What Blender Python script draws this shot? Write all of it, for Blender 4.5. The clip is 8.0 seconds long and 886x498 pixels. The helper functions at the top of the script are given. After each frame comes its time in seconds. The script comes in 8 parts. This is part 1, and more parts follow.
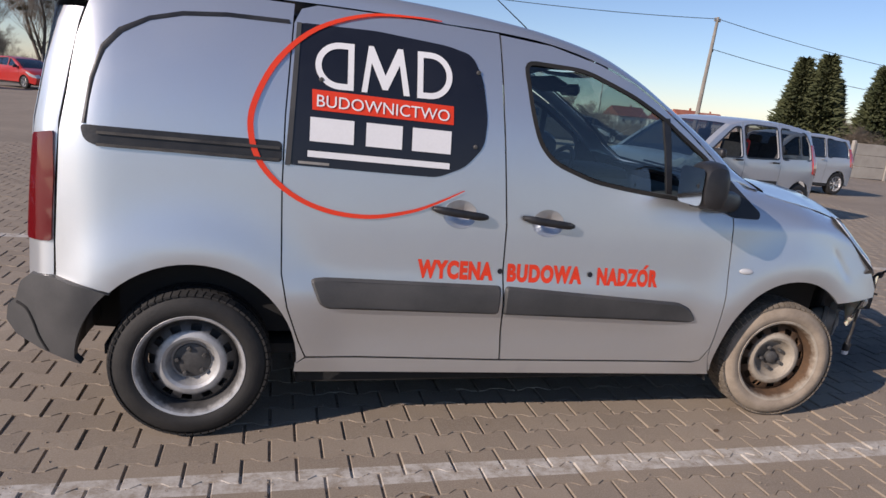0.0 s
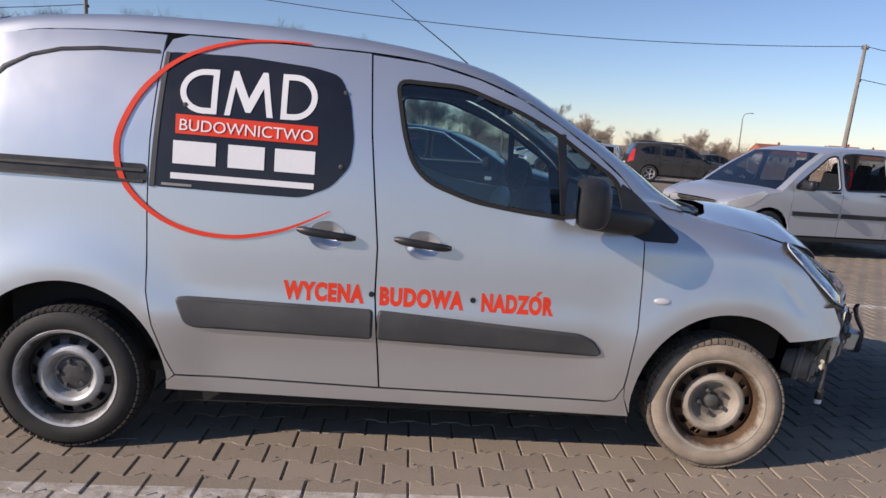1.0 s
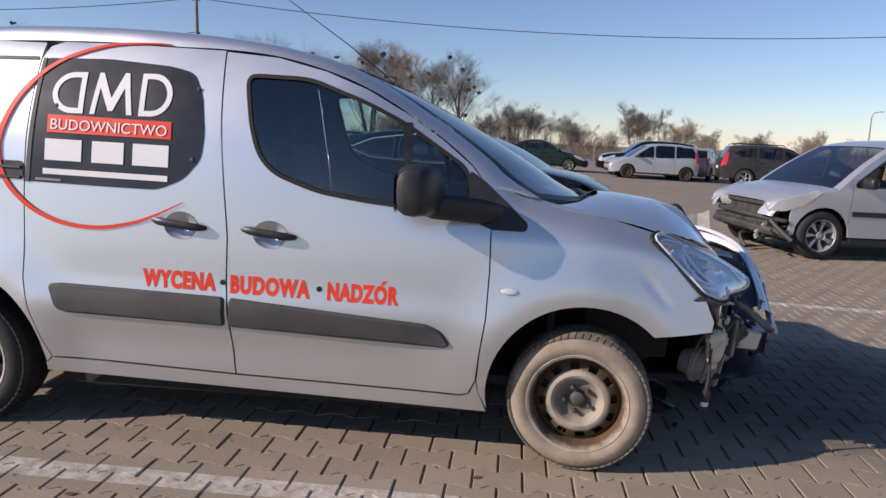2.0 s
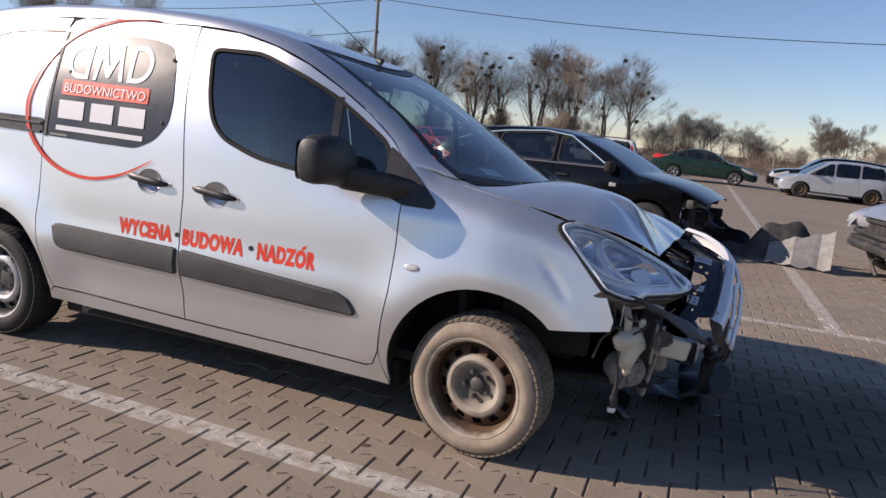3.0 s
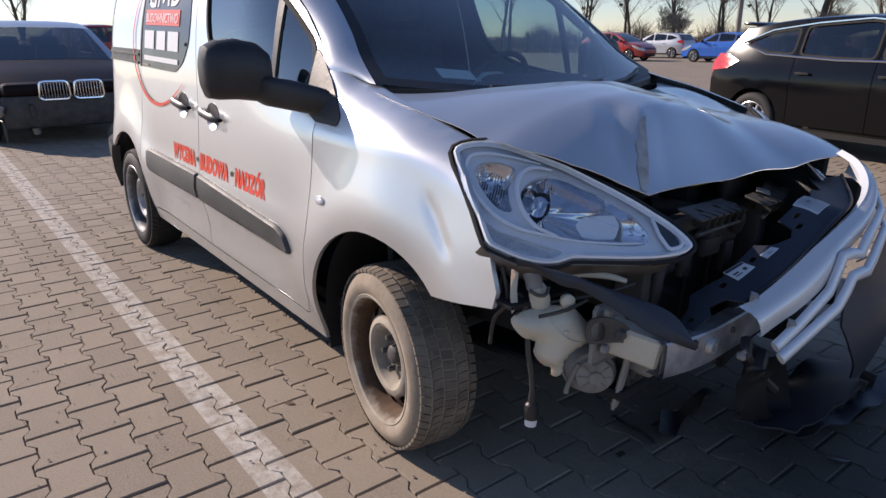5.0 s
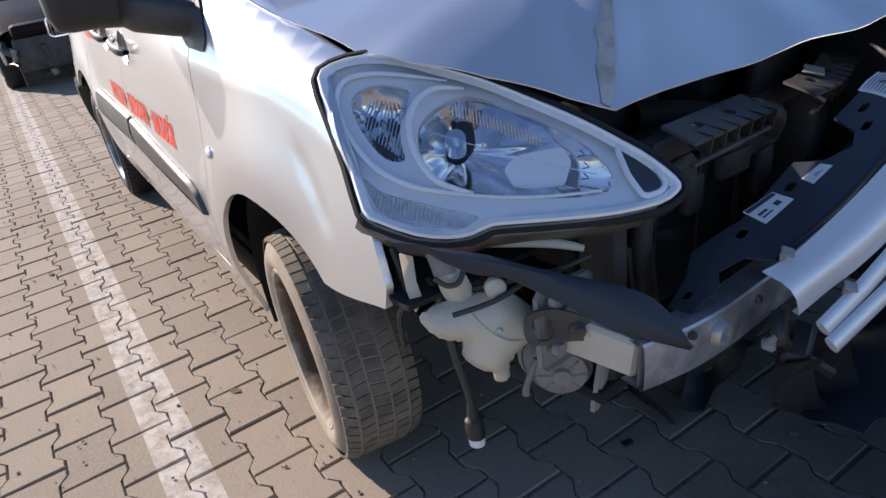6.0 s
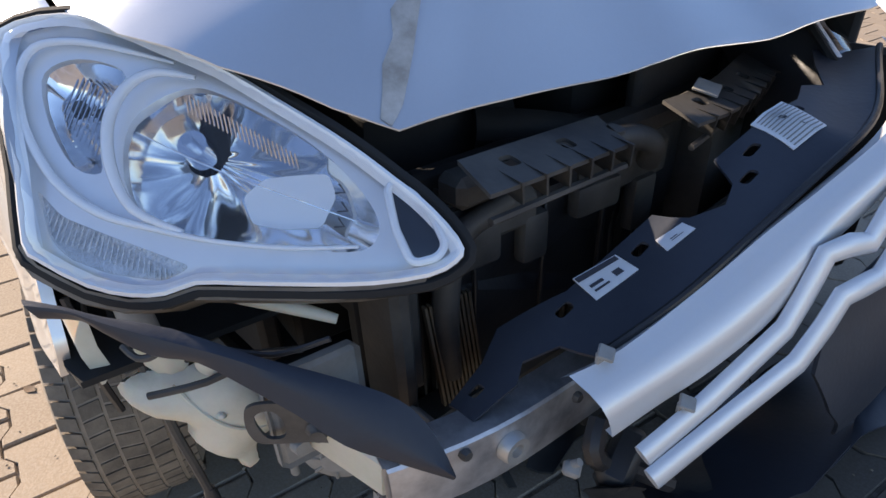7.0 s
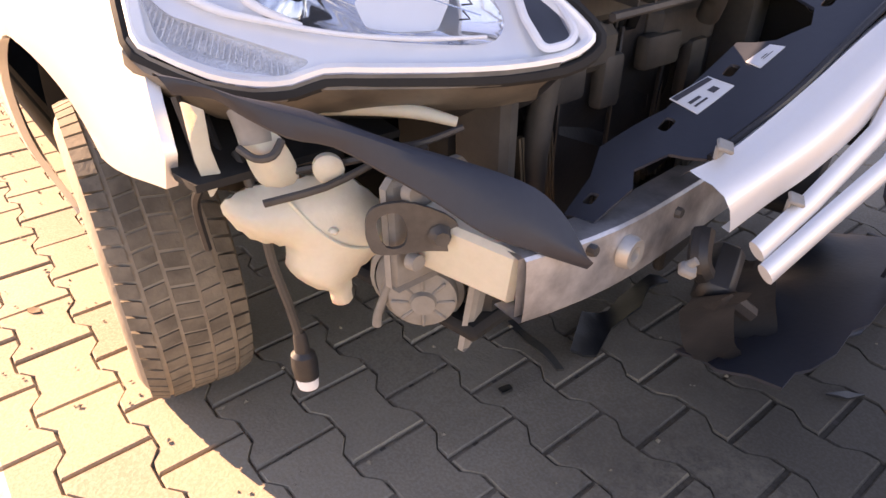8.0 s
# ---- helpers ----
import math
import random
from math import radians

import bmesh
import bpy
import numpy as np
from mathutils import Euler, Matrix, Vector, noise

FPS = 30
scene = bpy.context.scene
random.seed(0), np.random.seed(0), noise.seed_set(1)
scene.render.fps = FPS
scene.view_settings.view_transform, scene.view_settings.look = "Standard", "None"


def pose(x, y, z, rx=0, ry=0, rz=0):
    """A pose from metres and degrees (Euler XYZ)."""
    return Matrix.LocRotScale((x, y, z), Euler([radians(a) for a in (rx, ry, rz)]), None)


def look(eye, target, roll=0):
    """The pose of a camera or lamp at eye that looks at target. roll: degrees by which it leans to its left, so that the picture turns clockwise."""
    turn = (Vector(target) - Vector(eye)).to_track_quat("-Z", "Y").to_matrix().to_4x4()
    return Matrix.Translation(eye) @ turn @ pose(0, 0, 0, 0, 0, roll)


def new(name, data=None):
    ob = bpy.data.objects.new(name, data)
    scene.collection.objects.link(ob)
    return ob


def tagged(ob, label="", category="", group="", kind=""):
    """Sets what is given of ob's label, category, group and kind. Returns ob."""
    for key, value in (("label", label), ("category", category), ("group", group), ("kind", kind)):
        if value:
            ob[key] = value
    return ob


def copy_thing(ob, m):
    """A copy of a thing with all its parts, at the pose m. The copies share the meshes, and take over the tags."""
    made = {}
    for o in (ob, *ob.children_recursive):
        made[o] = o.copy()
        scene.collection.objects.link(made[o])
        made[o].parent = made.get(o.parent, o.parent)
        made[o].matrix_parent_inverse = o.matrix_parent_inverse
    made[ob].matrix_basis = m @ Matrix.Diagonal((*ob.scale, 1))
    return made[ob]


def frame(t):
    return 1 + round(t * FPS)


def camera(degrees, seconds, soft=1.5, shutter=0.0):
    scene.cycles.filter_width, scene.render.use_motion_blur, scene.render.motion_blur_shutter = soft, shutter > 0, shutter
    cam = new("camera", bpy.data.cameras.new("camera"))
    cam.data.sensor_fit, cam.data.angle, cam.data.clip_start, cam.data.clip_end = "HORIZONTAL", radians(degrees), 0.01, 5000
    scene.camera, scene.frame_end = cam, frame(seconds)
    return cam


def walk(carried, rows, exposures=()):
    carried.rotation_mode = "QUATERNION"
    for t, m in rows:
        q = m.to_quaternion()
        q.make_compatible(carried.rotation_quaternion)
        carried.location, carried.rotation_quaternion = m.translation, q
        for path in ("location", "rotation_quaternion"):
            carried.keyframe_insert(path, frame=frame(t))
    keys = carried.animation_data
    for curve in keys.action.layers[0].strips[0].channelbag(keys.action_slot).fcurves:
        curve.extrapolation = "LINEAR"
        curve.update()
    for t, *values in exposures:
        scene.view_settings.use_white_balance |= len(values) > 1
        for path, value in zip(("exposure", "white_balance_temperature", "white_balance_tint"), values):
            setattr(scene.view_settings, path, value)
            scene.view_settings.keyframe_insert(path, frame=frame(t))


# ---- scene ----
cam = camera(67.1, 8.0)
PATH = [
    (0, (-2.451, -3.402, 1.403), (-1.945, -1.519, 0.961), 5.3),
    (0.5, (-1.913, -3.419, 1.392), (-1.587, -1.493, 0.964), 5.2),
    (1, (-1.376, -3.49, 1.379), (-1.266, -1.523, 1.035), 3.5),
    (1.5, (-0.869, -3.505, 1.347), (-0.878, -1.536, 0.999), 3.6),
    (2, (-0.303, -3.465, 1.339), (-0.512, -1.503, 1.013), 1.9),
    (2.2, (-0.065, -3.474, 1.332), (-0.407, -1.534, 0.986), 2.3),
    (3.3, (1.005, -3.147, 1.292), (0.171, -1.362, 0.946), 4.6),
    (3.5, (1.198, -3.056, 1.311), (0.245, -1.335, 0.948), 3.7),
    (4, (1.521, -2.681, 1.264), (0.415, -1.076, 0.815), 3.7),
    (4.2, (1.605, -2.527, 1.28), (0.437, -0.97, 0.818), 3.3),
    (5.3, (1.582, -1.606, 1.238), (0.031, -0.522, 0.589), -1.4),
    (5.5, (1.504, -1.487, 1.237), (-0.031, -0.405, 0.55), -2.8),
    (6, (1.375, -1.199, 1.193), (-0.175, -0.307, 0.297), -9.1),
    (6.5, (1.317, -0.923, 1.179), (-0.265, -0.167, 0.217), -7.6),
    (7, (1.261, -0.75, 1.152), (-0.181, 0.157, 0.104), -3.0),
    (7.5, (1.22, -0.788, 1.044), (-0.11, 0.144, -0.123), -5.9),
    (8, (1.224, -0.995, 0.96), (-0.108, 0.054, -0.1), -1.3),
]
EXPOSURES = [(0, -0.02, 6800, 20), (2, 0.06, 6900, 21), (3.5, 0.07, 7100, 22), (5.5, 0.42, 6900, 20), (6.5, 0.92, 6800, 17), (7, 1.26, 7700, 17), (7.5, 2.05, 10400, 28), (8, 2.25, 12200, 36)]
walk(cam, [(t, look(eye, target, roll)) for t, eye, target, roll in PATH], EXPOSURES)

# ---- daylight: low clear spring sun from behind the van's right rear ----
SUN_WAY = Vector((1.9, 0.78, -1.0)).normalized()
SUN_UP = math.asin(-SUN_WAY.z)
world = bpy.data.worlds.new("daylight")
scene.world = world
world.use_nodes = True
wn = world.node_tree
sky = wn.nodes.new("ShaderNodeTexSky")
sky.sky_type = "NISHITA"
sky.sun_disc = False
sky.sun_elevation = SUN_UP
sky.sun_rotation = math.atan2(-SUN_WAY.x, -SUN_WAY.y)
sky.air_density, sky.dust_density, sky.ozone_density = 0.95, 0.06, 4.6
wn.nodes["Background"].inputs["Strength"].default_value = 0.114
haze = wn.nodes.new("ShaderNodeMix")
haze.data_type, haze.blend_type = "RGBA", "MULTIPLY"
haze.inputs[0].default_value, haze.inputs[7].default_value = 1.0, (1.05, 1.05, 1.085, 1)
wn.links.new(sky.outputs["Color"], haze.inputs[6])
wn.links.new(haze.outputs[2], wn.nodes["Background"].inputs["Color"])
sun = new("sun", bpy.data.lights.new("sun", "SUN"))
sun.data.energy, sun.data.angle, sun.data.color = 5.0, radians(0.5), (1.0, 0.93, 0.83)
sun.matrix_world = look((-30, -12, 16), Vector((-30, -12, 16)) + SUN_WAY)

# ---- mesh tools ----
from mathutils.geometry import delaunay_2d_cdt


class Geo:
    """Collects vertices and faces of one mesh."""

    def __init__(self):
        self.v, self.f = [], []

    def add(self, verts, faces):
        n = len(self.v)
        self.v += [tuple(p) for p in verts]
        self.f += [tuple(i + n for i in f) for f in faces]
        return self

    def move(self, m):
        self.v = [tuple(m @ Vector(p)) for p in self.v]
        return self

    def flip_y(self):
        self.v = [(x, -y, z) for x, y, z in self.v]
        self.f = [tuple(reversed(f)) for f in self.f]
        return self

    def joined(self, other):
        return self.add(other.v, other.f)

    def bm(self, b):
        b.verts.index_update()
        self.add([v.co[:] for v in b.verts], [[v.index for v in f.verts] for f in b.faces])
        b.free()
        return self

    def box(self, c, s, bevel=0.0, m=None, seg=1):
        b = bmesh.new()
        bmesh.ops.create_cube(b, size=1.0)
        bmesh.ops.scale(b, vec=s, verts=b.verts)
        if bevel:
            bmesh.ops.bevel(b, geom=b.edges[:], offset=bevel, segments=seg, affect="EDGES", profile=0.5)
        bmesh.ops.transform(b, matrix=Matrix.Translation(c) @ (m or Matrix()), verts=b.verts)
        return self.bm(b)

    def rod(self, a, b, r, r2=None, n=12):
        return self.tube([a, b], [r, r if r2 is None else r2], n)

    def tube(self, pts, r, n=8, smooth=0):
        pts = [Vector(p) for p in pts]
        rs = list(r) if isinstance(r, (list, tuple)) else [r] * len(pts)
        if smooth:
            pts, rs = spline(pts, rs, smooth)
        verts, faces, up = [], [], None
        for i, p in enumerate(pts):
            d = (pts[min(i + 1, len(pts) - 1)] - pts[max(i - 1, 0)]).normalized()
            if up is None:
                up = d.orthogonal().normalized()
            up = (up - d * up.dot(d)).normalized()
            side = d.cross(up)
            for k in range(n):
                a = 2 * math.pi * k / n
                verts.append(p + rs[i] * (math.cos(a) * up + math.sin(a) * side))
        for i in range(len(pts) - 1):
            for k in range(n):
                q = (k + 1) % n
                faces.append((i * n + k, i * n + q, (i + 1) * n + q, (i + 1) * n + k))
        faces.append(tuple(range(n))[::-1])
        faces.append(tuple((len(pts) - 1) * n + k for k in range(n)))
        return self.add(verts, faces)

    def lathe(self, prof, n=32, m=None):
        """Profile of (radius, height) about z."""
        m = m or Matrix()
        verts = [m @ Vector((r * math.cos(2 * math.pi * k / n), r * math.sin(2 * math.pi * k / n), h)) for r, h in prof for k in range(n)]
        faces = [(i * n + k, i * n + (k + 1) % n, (i + 1) * n + (k + 1) % n, (i + 1) * n + k) for i in range(len(prof) - 1) for k in range(n)]
        return self.add(verts, faces)

    def grid(self, rows, closed=False):
        """Rows of points, all of one length, joined to a skin."""
        n = len(rows[0])
        verts = [p for row in rows for p in row]
        faces = []
        for i in range(len(rows) - 1):
            for k in range(n if closed else n - 1):
                q = (k + 1) % n
                faces.append((i * n + k, i * n + q, (i + 1) * n + q, (i + 1) * n + k))
        return self.add(verts, faces)

    def prism(self, outline, h0, h1, put=None):
        """A plate of outline (x, y) from height h0 to h1; put maps (x, y, h) to a place."""
        put = put or (lambda x, y, h: (x, y, h))
        n = len(outline)
        verts = [put(x, y, h0) for x, y in outline] + [put(x, y, h1) for x, y in outline]
        faces = [tuple(range(n))[::-1], tuple(range(n, 2 * n))] + [(k, (k + 1) % n, n + (k + 1) % n, n + k) for k in range(n)]
        return self.add(verts, faces)

    def sheet(self, outline, put, step=0.05, holes=(), thick=0.0, back=(0, 1, 0)):
        """A skin over outline less holes in two dimensions; put maps (u, v) to a place. thick: depth along back."""
        loops = [dense(outline, step)] + [dense(h, step) for h in holes]
        pts, edges = [], []
        for loop in loops:
            n = len(pts)
            pts += [Vector(p) for p in loop]
            edges += [(n + k, n + (k + 1) % len(loop)) for k in range(len(loop))]
        us, vs = [p.x for p in pts], [p.y for p in pts]
        u = min(us) + step * 0.5
        while u < max(us):
            v = min(vs) + step * 0.37
            while v < max(vs):
                if inside(u, v, loops) and all((p.x - u) ** 2 + (p.y - v) ** 2 > (0.45 * step) ** 2 for p in pts[: sum(map(len, loops))]):
                    pts.append(Vector((u, v)))
                v += step
            u += step
        flat, _, tris, *_ = delaunay_2d_cdt(pts, edges, [], 0, 1e-6)
        tris = [t for t in tris if inside(sum(flat[i].x for i in t) / 3, sum(flat[i].y for i in t) / 3, loops)]
        top = [Vector(put(p.x, p.y)) for p in flat]
        if not thick:
            return self.add(top, tris)
        low = [p + Vector(back) * thick for p in top]
        n, rim = len(top), {}
        for t in tris:
            for a, b in zip(t, (*t[1:], t[0])):
                rim[(a, b)] = 1
        sides = [(b, a, n + a, n + b) for a, b in rim if (b, a) not in rim]
        return self.add(top + low, list(tris) + [tuple(n + i for i in reversed(t)) for t in tris] + sides)


def dense(loop, step):
    out = []
    for a, b in zip(loop, (*loop[1:], loop[0])):
        n = max(1, math.ceil(math.dist(a, b) / step))
        out += [(a[0] + (b[0] - a[0]) * k / n, a[1] + (b[1] - a[1]) * k / n) for k in range(n)]
    return out


def inside(u, v, loops):
    odd = False
    for loop in loops:
        for a, b in zip(loop, (*loop[1:], loop[0])):
            if (a[1] > v) != (b[1] > v) and u < a[0] + (v - a[1]) * (b[0] - a[0]) / (b[1] - a[1]):
                odd = not odd
    return odd


def spline(pts, rs, n):
    """A smooth line through the points, n pieces between two of them."""
    out, width = [], []
    for i in range(len(pts) - 1):
        p0, p1, p2, p3 = pts[max(i - 1, 0)], pts[i], pts[i + 1], pts[min(i + 2, len(pts) - 1)]
        for k in range(n):
            t = k / n
            out.append(0.5 * (2 * p1 + (p2 - p0) * t + (2 * p0 - 5 * p1 + 4 * p2 - p3) * t * t + (3 * p1 - p0 - 3 * p2 + p3) * t**3))
            width.append(rs[i] + (rs[i + 1] - rs[i]) * t)
    return out + [pts[-1]], width + [rs[-1]]


def round_loop(loop, n=4):
    """A closed smooth loop through 2D points."""
    pts, out = [Vector(p) for p in loop], []
    for i in range(len(pts)):
        p0, p1, p2, p3 = pts[i - 1], pts[i], pts[(i + 1) % len(pts)], pts[(i + 2) % len(pts)]
        for k in range(n):
            t = k / n
            q = 0.5 * (2 * p1 + (p2 - p0) * t + (2 * p0 - 5 * p1 + 4 * p2 - p3) * t * t + (3 * p1 - p0 - 3 * p2 + p3) * t**3)
            out.append((q.x, q.y))
    return out


def soft_loop(loop, r, n=4):
    """A closed loop whose corners are rounded by r."""
    out = []
    for i, p in enumerate(loop):
        p, a, b = Vector(p), Vector(loop[i - 1]), Vector(loop[(i + 1) % len(loop)])
        ra, rb = min(r, (a - p).length * 0.45), min(r, (b - p).length * 0.45)
        s, e = p + (a - p).normalized() * ra, p + (b - p).normalized() * rb
        for k in range(n + 1):
            t = k / n
            q = s * (1 - t) ** 2 + p * 2 * t * (1 - t) + e * t * t
            out.append((q.x, q.y))
    return out


def inset(loop, d):
    """The loop drawn in by d (d < 0: pushed out)."""
    area = sum(a[0] * b[1] - b[0] * a[1] for a, b in zip(loop, (*loop[1:], loop[0])))
    s, out = (1 if area > 0 else -1), []
    for i, p in enumerate(loop):
        p, a, b = Vector(p), Vector(loop[i - 1]), Vector(loop[(i + 1) % len(loop)])
        e, f = (p - a).normalized(), (b - p).normalized()
        nrm = (Vector((-e.y, e.x)) + Vector((-f.y, f.x)))
        nrm = nrm.normalized() / max(0.5, nrm.length / 2) if nrm.length > 1e-6 else Vector((-e.y, e.x))
        q = p + nrm * d * s
        out.append((q.x, q.y))
    return out


def curve(*knots):
    """A smooth function through (x, y) knots that does not overshoot."""
    xs, ys = np.array(knots, float).T
    h, d = np.diff(xs), np.diff(ys) / np.diff(xs)
    m = np.concatenate(([d[0]], np.where(d[1:] * d[:-1] > 0, 2 * d[1:] * d[:-1] / np.where(d[1:] + d[:-1] == 0, 1, d[1:] + d[:-1]), 0), [d[-1]]))

    def at(x):
        x = min(max(x, xs[0]), xs[-1])
        i = min(max(int(np.searchsorted(xs, x)) - 1, 0), len(h) - 1)
        t = (x - xs[i]) / h[i]
        return float(ys[i] * (1 + 2 * t) * (1 - t) ** 2 + m[i] * h[i] * t * (1 - t) ** 2 + ys[i + 1] * t * t * (3 - 2 * t) + m[i + 1] * h[i] * t * t * (t - 1))

    return at


def ease(t):
    t = min(max(t, 0.0), 1.0)
    return t * t * (3 - 2 * t)


def mesh_of(name, geo, material, angle=38, smooth=True):
    me = bpy.data.meshes.new(name)
    me.from_pydata(geo.v, [], geo.f)
    me.validate()
    for mat in material if isinstance(material, (list, tuple)) else [material]:
        me.materials.append(mat)
    if smooth:
        me.shade_smooth()
        me.set_sharp_from_angle(angle=radians(angle))
    return me


def part(name, geo, material, parent, label="", angle=38, smooth=True, m=None):
    """Links geo as one mesh object under a thing or a part."""
    ob = new(name, mesh_of(name, geo, material, angle, smooth))
    ob.parent = parent
    if m is not None:
        ob.matrix_basis = m
    return tagged(ob, label)


def thing(name, label, category, group="", kind="", m=None):
    ob = new(name)
    ob.empty_display_size = 0.2
    if m is not None:
        ob.matrix_basis = m
    return tagged(ob, label, category, group, kind)


def solid(name, geo, material, label, category, group="", kind="", angle=38, smooth=True, m=None):
    """A top-level thing of one mesh."""
    ob = new(name, mesh_of(name, geo, material, angle, smooth))
    if m is not None:
        ob.matrix_basis = m
    return tagged(ob, label, category, group, kind)

# ---- materials ----
class Mat:
    """A principled material with a few short cuts."""

    def __init__(self, name, color=(0.5, 0.5, 0.5), rough=0.5, metal=0.0, **more):
        self.m = bpy.data.materials.new(name)
        self.m.use_nodes = True
        self.t = self.m.node_tree
        self.b = self.t.nodes["Principled BSDF"]
        self.b.inputs["Base Color"].default_value = (*color, 1)
        self.b.inputs["Roughness"].default_value = rough
        self.b.inputs["Metallic"].default_value = metal
        for key, value in more.items():
            self.b.inputs[key.replace("_", " ")].default_value = value
        self.place = None

    def node(self, kind, **values):
        n = self.t.nodes.new(kind)
        for key, value in values.items():
            n.inputs[key.replace("_", " ")].default_value = value
        return n

    def link(self, a, b):
        self.t.links.new(a, b)

    def coords(self):
        if self.place is None:
            self.place = self.node("ShaderNodeTexCoord").outputs["Object"]
        return self.place

    def noise(self, scale, detail=4.0, rough=0.6, stretch=None, where=None):
        n = self.node("ShaderNodeTexNoise", Scale=scale, Detail=detail, Roughness=rough)
        src = where or self.coords()
        if stretch:
            mp = self.node("ShaderNodeMapping", Scale=stretch)
            self.link(src, mp.inputs["Vector"])
            src = mp.outputs["Vector"]
        self.link(src, n.inputs["Vector"])
        return n.outputs["Fac"]

    def ramp(self, fac, *stops):
        n = self.node("ShaderNodeValToRGB")
        el = n.color_ramp.elements
        while len(el) < len(stops):
            el.new(0.5)
        for e, (at, c) in zip(el, stops):
            e.position = at
            e.color = (*c, 1) if isinstance(c, tuple) else (c, c, c, 1)
        self.link(fac, n.inputs["Fac"])
        return n.outputs["Color"]

    def mix(self, fac, a, b, kind="MIX"):
        n = self.t.nodes.new("ShaderNodeMix")
        n.data_type, n.blend_type = "RGBA", kind
        for sock, value in ((n.inputs[0], fac), (n.inputs[6], a), (n.inputs[7], b)):
            if isinstance(value, (int, float)):
                sock.default_value = value
            elif isinstance(value, tuple):
                sock.default_value = (*value, 1)
            else:
                self.link(value, sock)
        return n.outputs[2]

    def math(self, op, a, b=0.0, c=0.0):
        n = self.t.nodes.new("ShaderNodeMath")
        n.operation = op
        for sock, value in zip(n.inputs, (a, b, c)):
            if isinstance(value, (int, float)):
                sock.default_value = value
            else:
                self.link(value, sock)
        return n.outputs[0]

    def color(self, out):
        self.link(out, self.b.inputs["Base Color"])
        return self

    def rough(self, out):
        self.link(out, self.b.inputs["Roughness"])
        return self

    def bump(self, height, strength=0.3, distance=0.01):
        n = self.node("ShaderNodeBump", Strength=strength, Distance=distance)
        self.link(height, n.inputs["Height"])
        self.link(n.outputs["Normal"], self.b.inputs["Normal"])
        return self


def worn(name, c1, c2, rough=0.6, scale=8.0, metal=0.0, bump=0.15, dist=0.004, fine=90.0, **more):
    """A surface that varies between two colours at two scales."""
    s = Mat(name, c1, rough, metal, **more)
    big, small = s.noise(scale, 5), s.noise(fine, 3)
    col = s.mix(s.ramp(big, (0.35, 0.0), (0.68, 1.0)), c1, c2)
    s.color(s.mix(0.25, col, s.mix(small, tuple(0.6 * v for v in c1), c2)))
    s.rough(s.math("MULTIPLY_ADD", big, 0.3, rough - 0.15))
    s.bump(small, bump, dist)
    return s.m


def paint(name, c, metal=0.0, rough=0.35, coat=0.6, dust=0.12, dust_color=(0.35, 0.31, 0.26)):
    """Car paint under clear coat with road dust."""
    s = Mat(name, c, rough, metal, Coat_Weight=coat, Coat_Roughness=0.06)
    big, fine = s.noise(2.6, 6, 0.7), s.noise(240.0, 2)
    film = s.math("MULTIPLY", s.ramp(big, (0.38, 0.0), (0.8, 1.0)), dust)
    s.color(s.mix(film, s.mix(s.math("MULTIPLY", fine, 0.16), c, tuple(min(1, v * 1.25 + 0.02) for v in c)), dust_color))
    s.rough(s.math("MULTIPLY_ADD", big, 0.16, rough - 0.08))
    s.bump(s.noise(1.6, 2), 0.04, 0.02)
    return s.m


SILVER = paint("silver_paint", (0.665, 0.685, 0.70), 0.80, 0.34, 0.85, 0.08)
GRAPHITE = worn("grey_trim_plastic", (0.045, 0.046, 0.047), (0.075, 0.074, 0.073), 0.62, 6)
BLACK_PLASTIC = worn("black_plastic", (0.012, 0.013, 0.015), (0.028, 0.028, 0.03), 0.45, 14)
BLACK_DUSTY = worn("dusty_black_plastic", (0.018, 0.018, 0.02), (0.085, 0.078, 0.068), 0.6, 9)
# near-black for the underside, and for fillers and lines that stand in for shade
SHADE = worn("shade_and_underbody_black", (0.008, 0.008, 0.008), (0.02, 0.019, 0.018), 0.85, 6)
RUBBER = worn("tyre_rubber", (0.012, 0.012, 0.012), (0.030, 0.028, 0.026), 0.75, 12, bump=0.3)
DUSTY_RUBBER = worn("dust_covered_tyre", (0.22, 0.175, 0.13), (0.37, 0.305, 0.235), 0.9, 10, bump=0.25)
TREAD_DUSTY = worn("dusty_tread", (0.09, 0.075, 0.058), (0.25, 0.205, 0.155), 0.9, 16, bump=0.3)
STEEL = worn("wheel_steel", (0.42, 0.42, 0.42), (0.62, 0.62, 0.62), 0.38, 9, 0.55)
STEEL_DUSTY = worn("dusty_wheel_steel", (0.30, 0.27, 0.22), (0.48, 0.43, 0.36), 0.8, 9, 0.1)


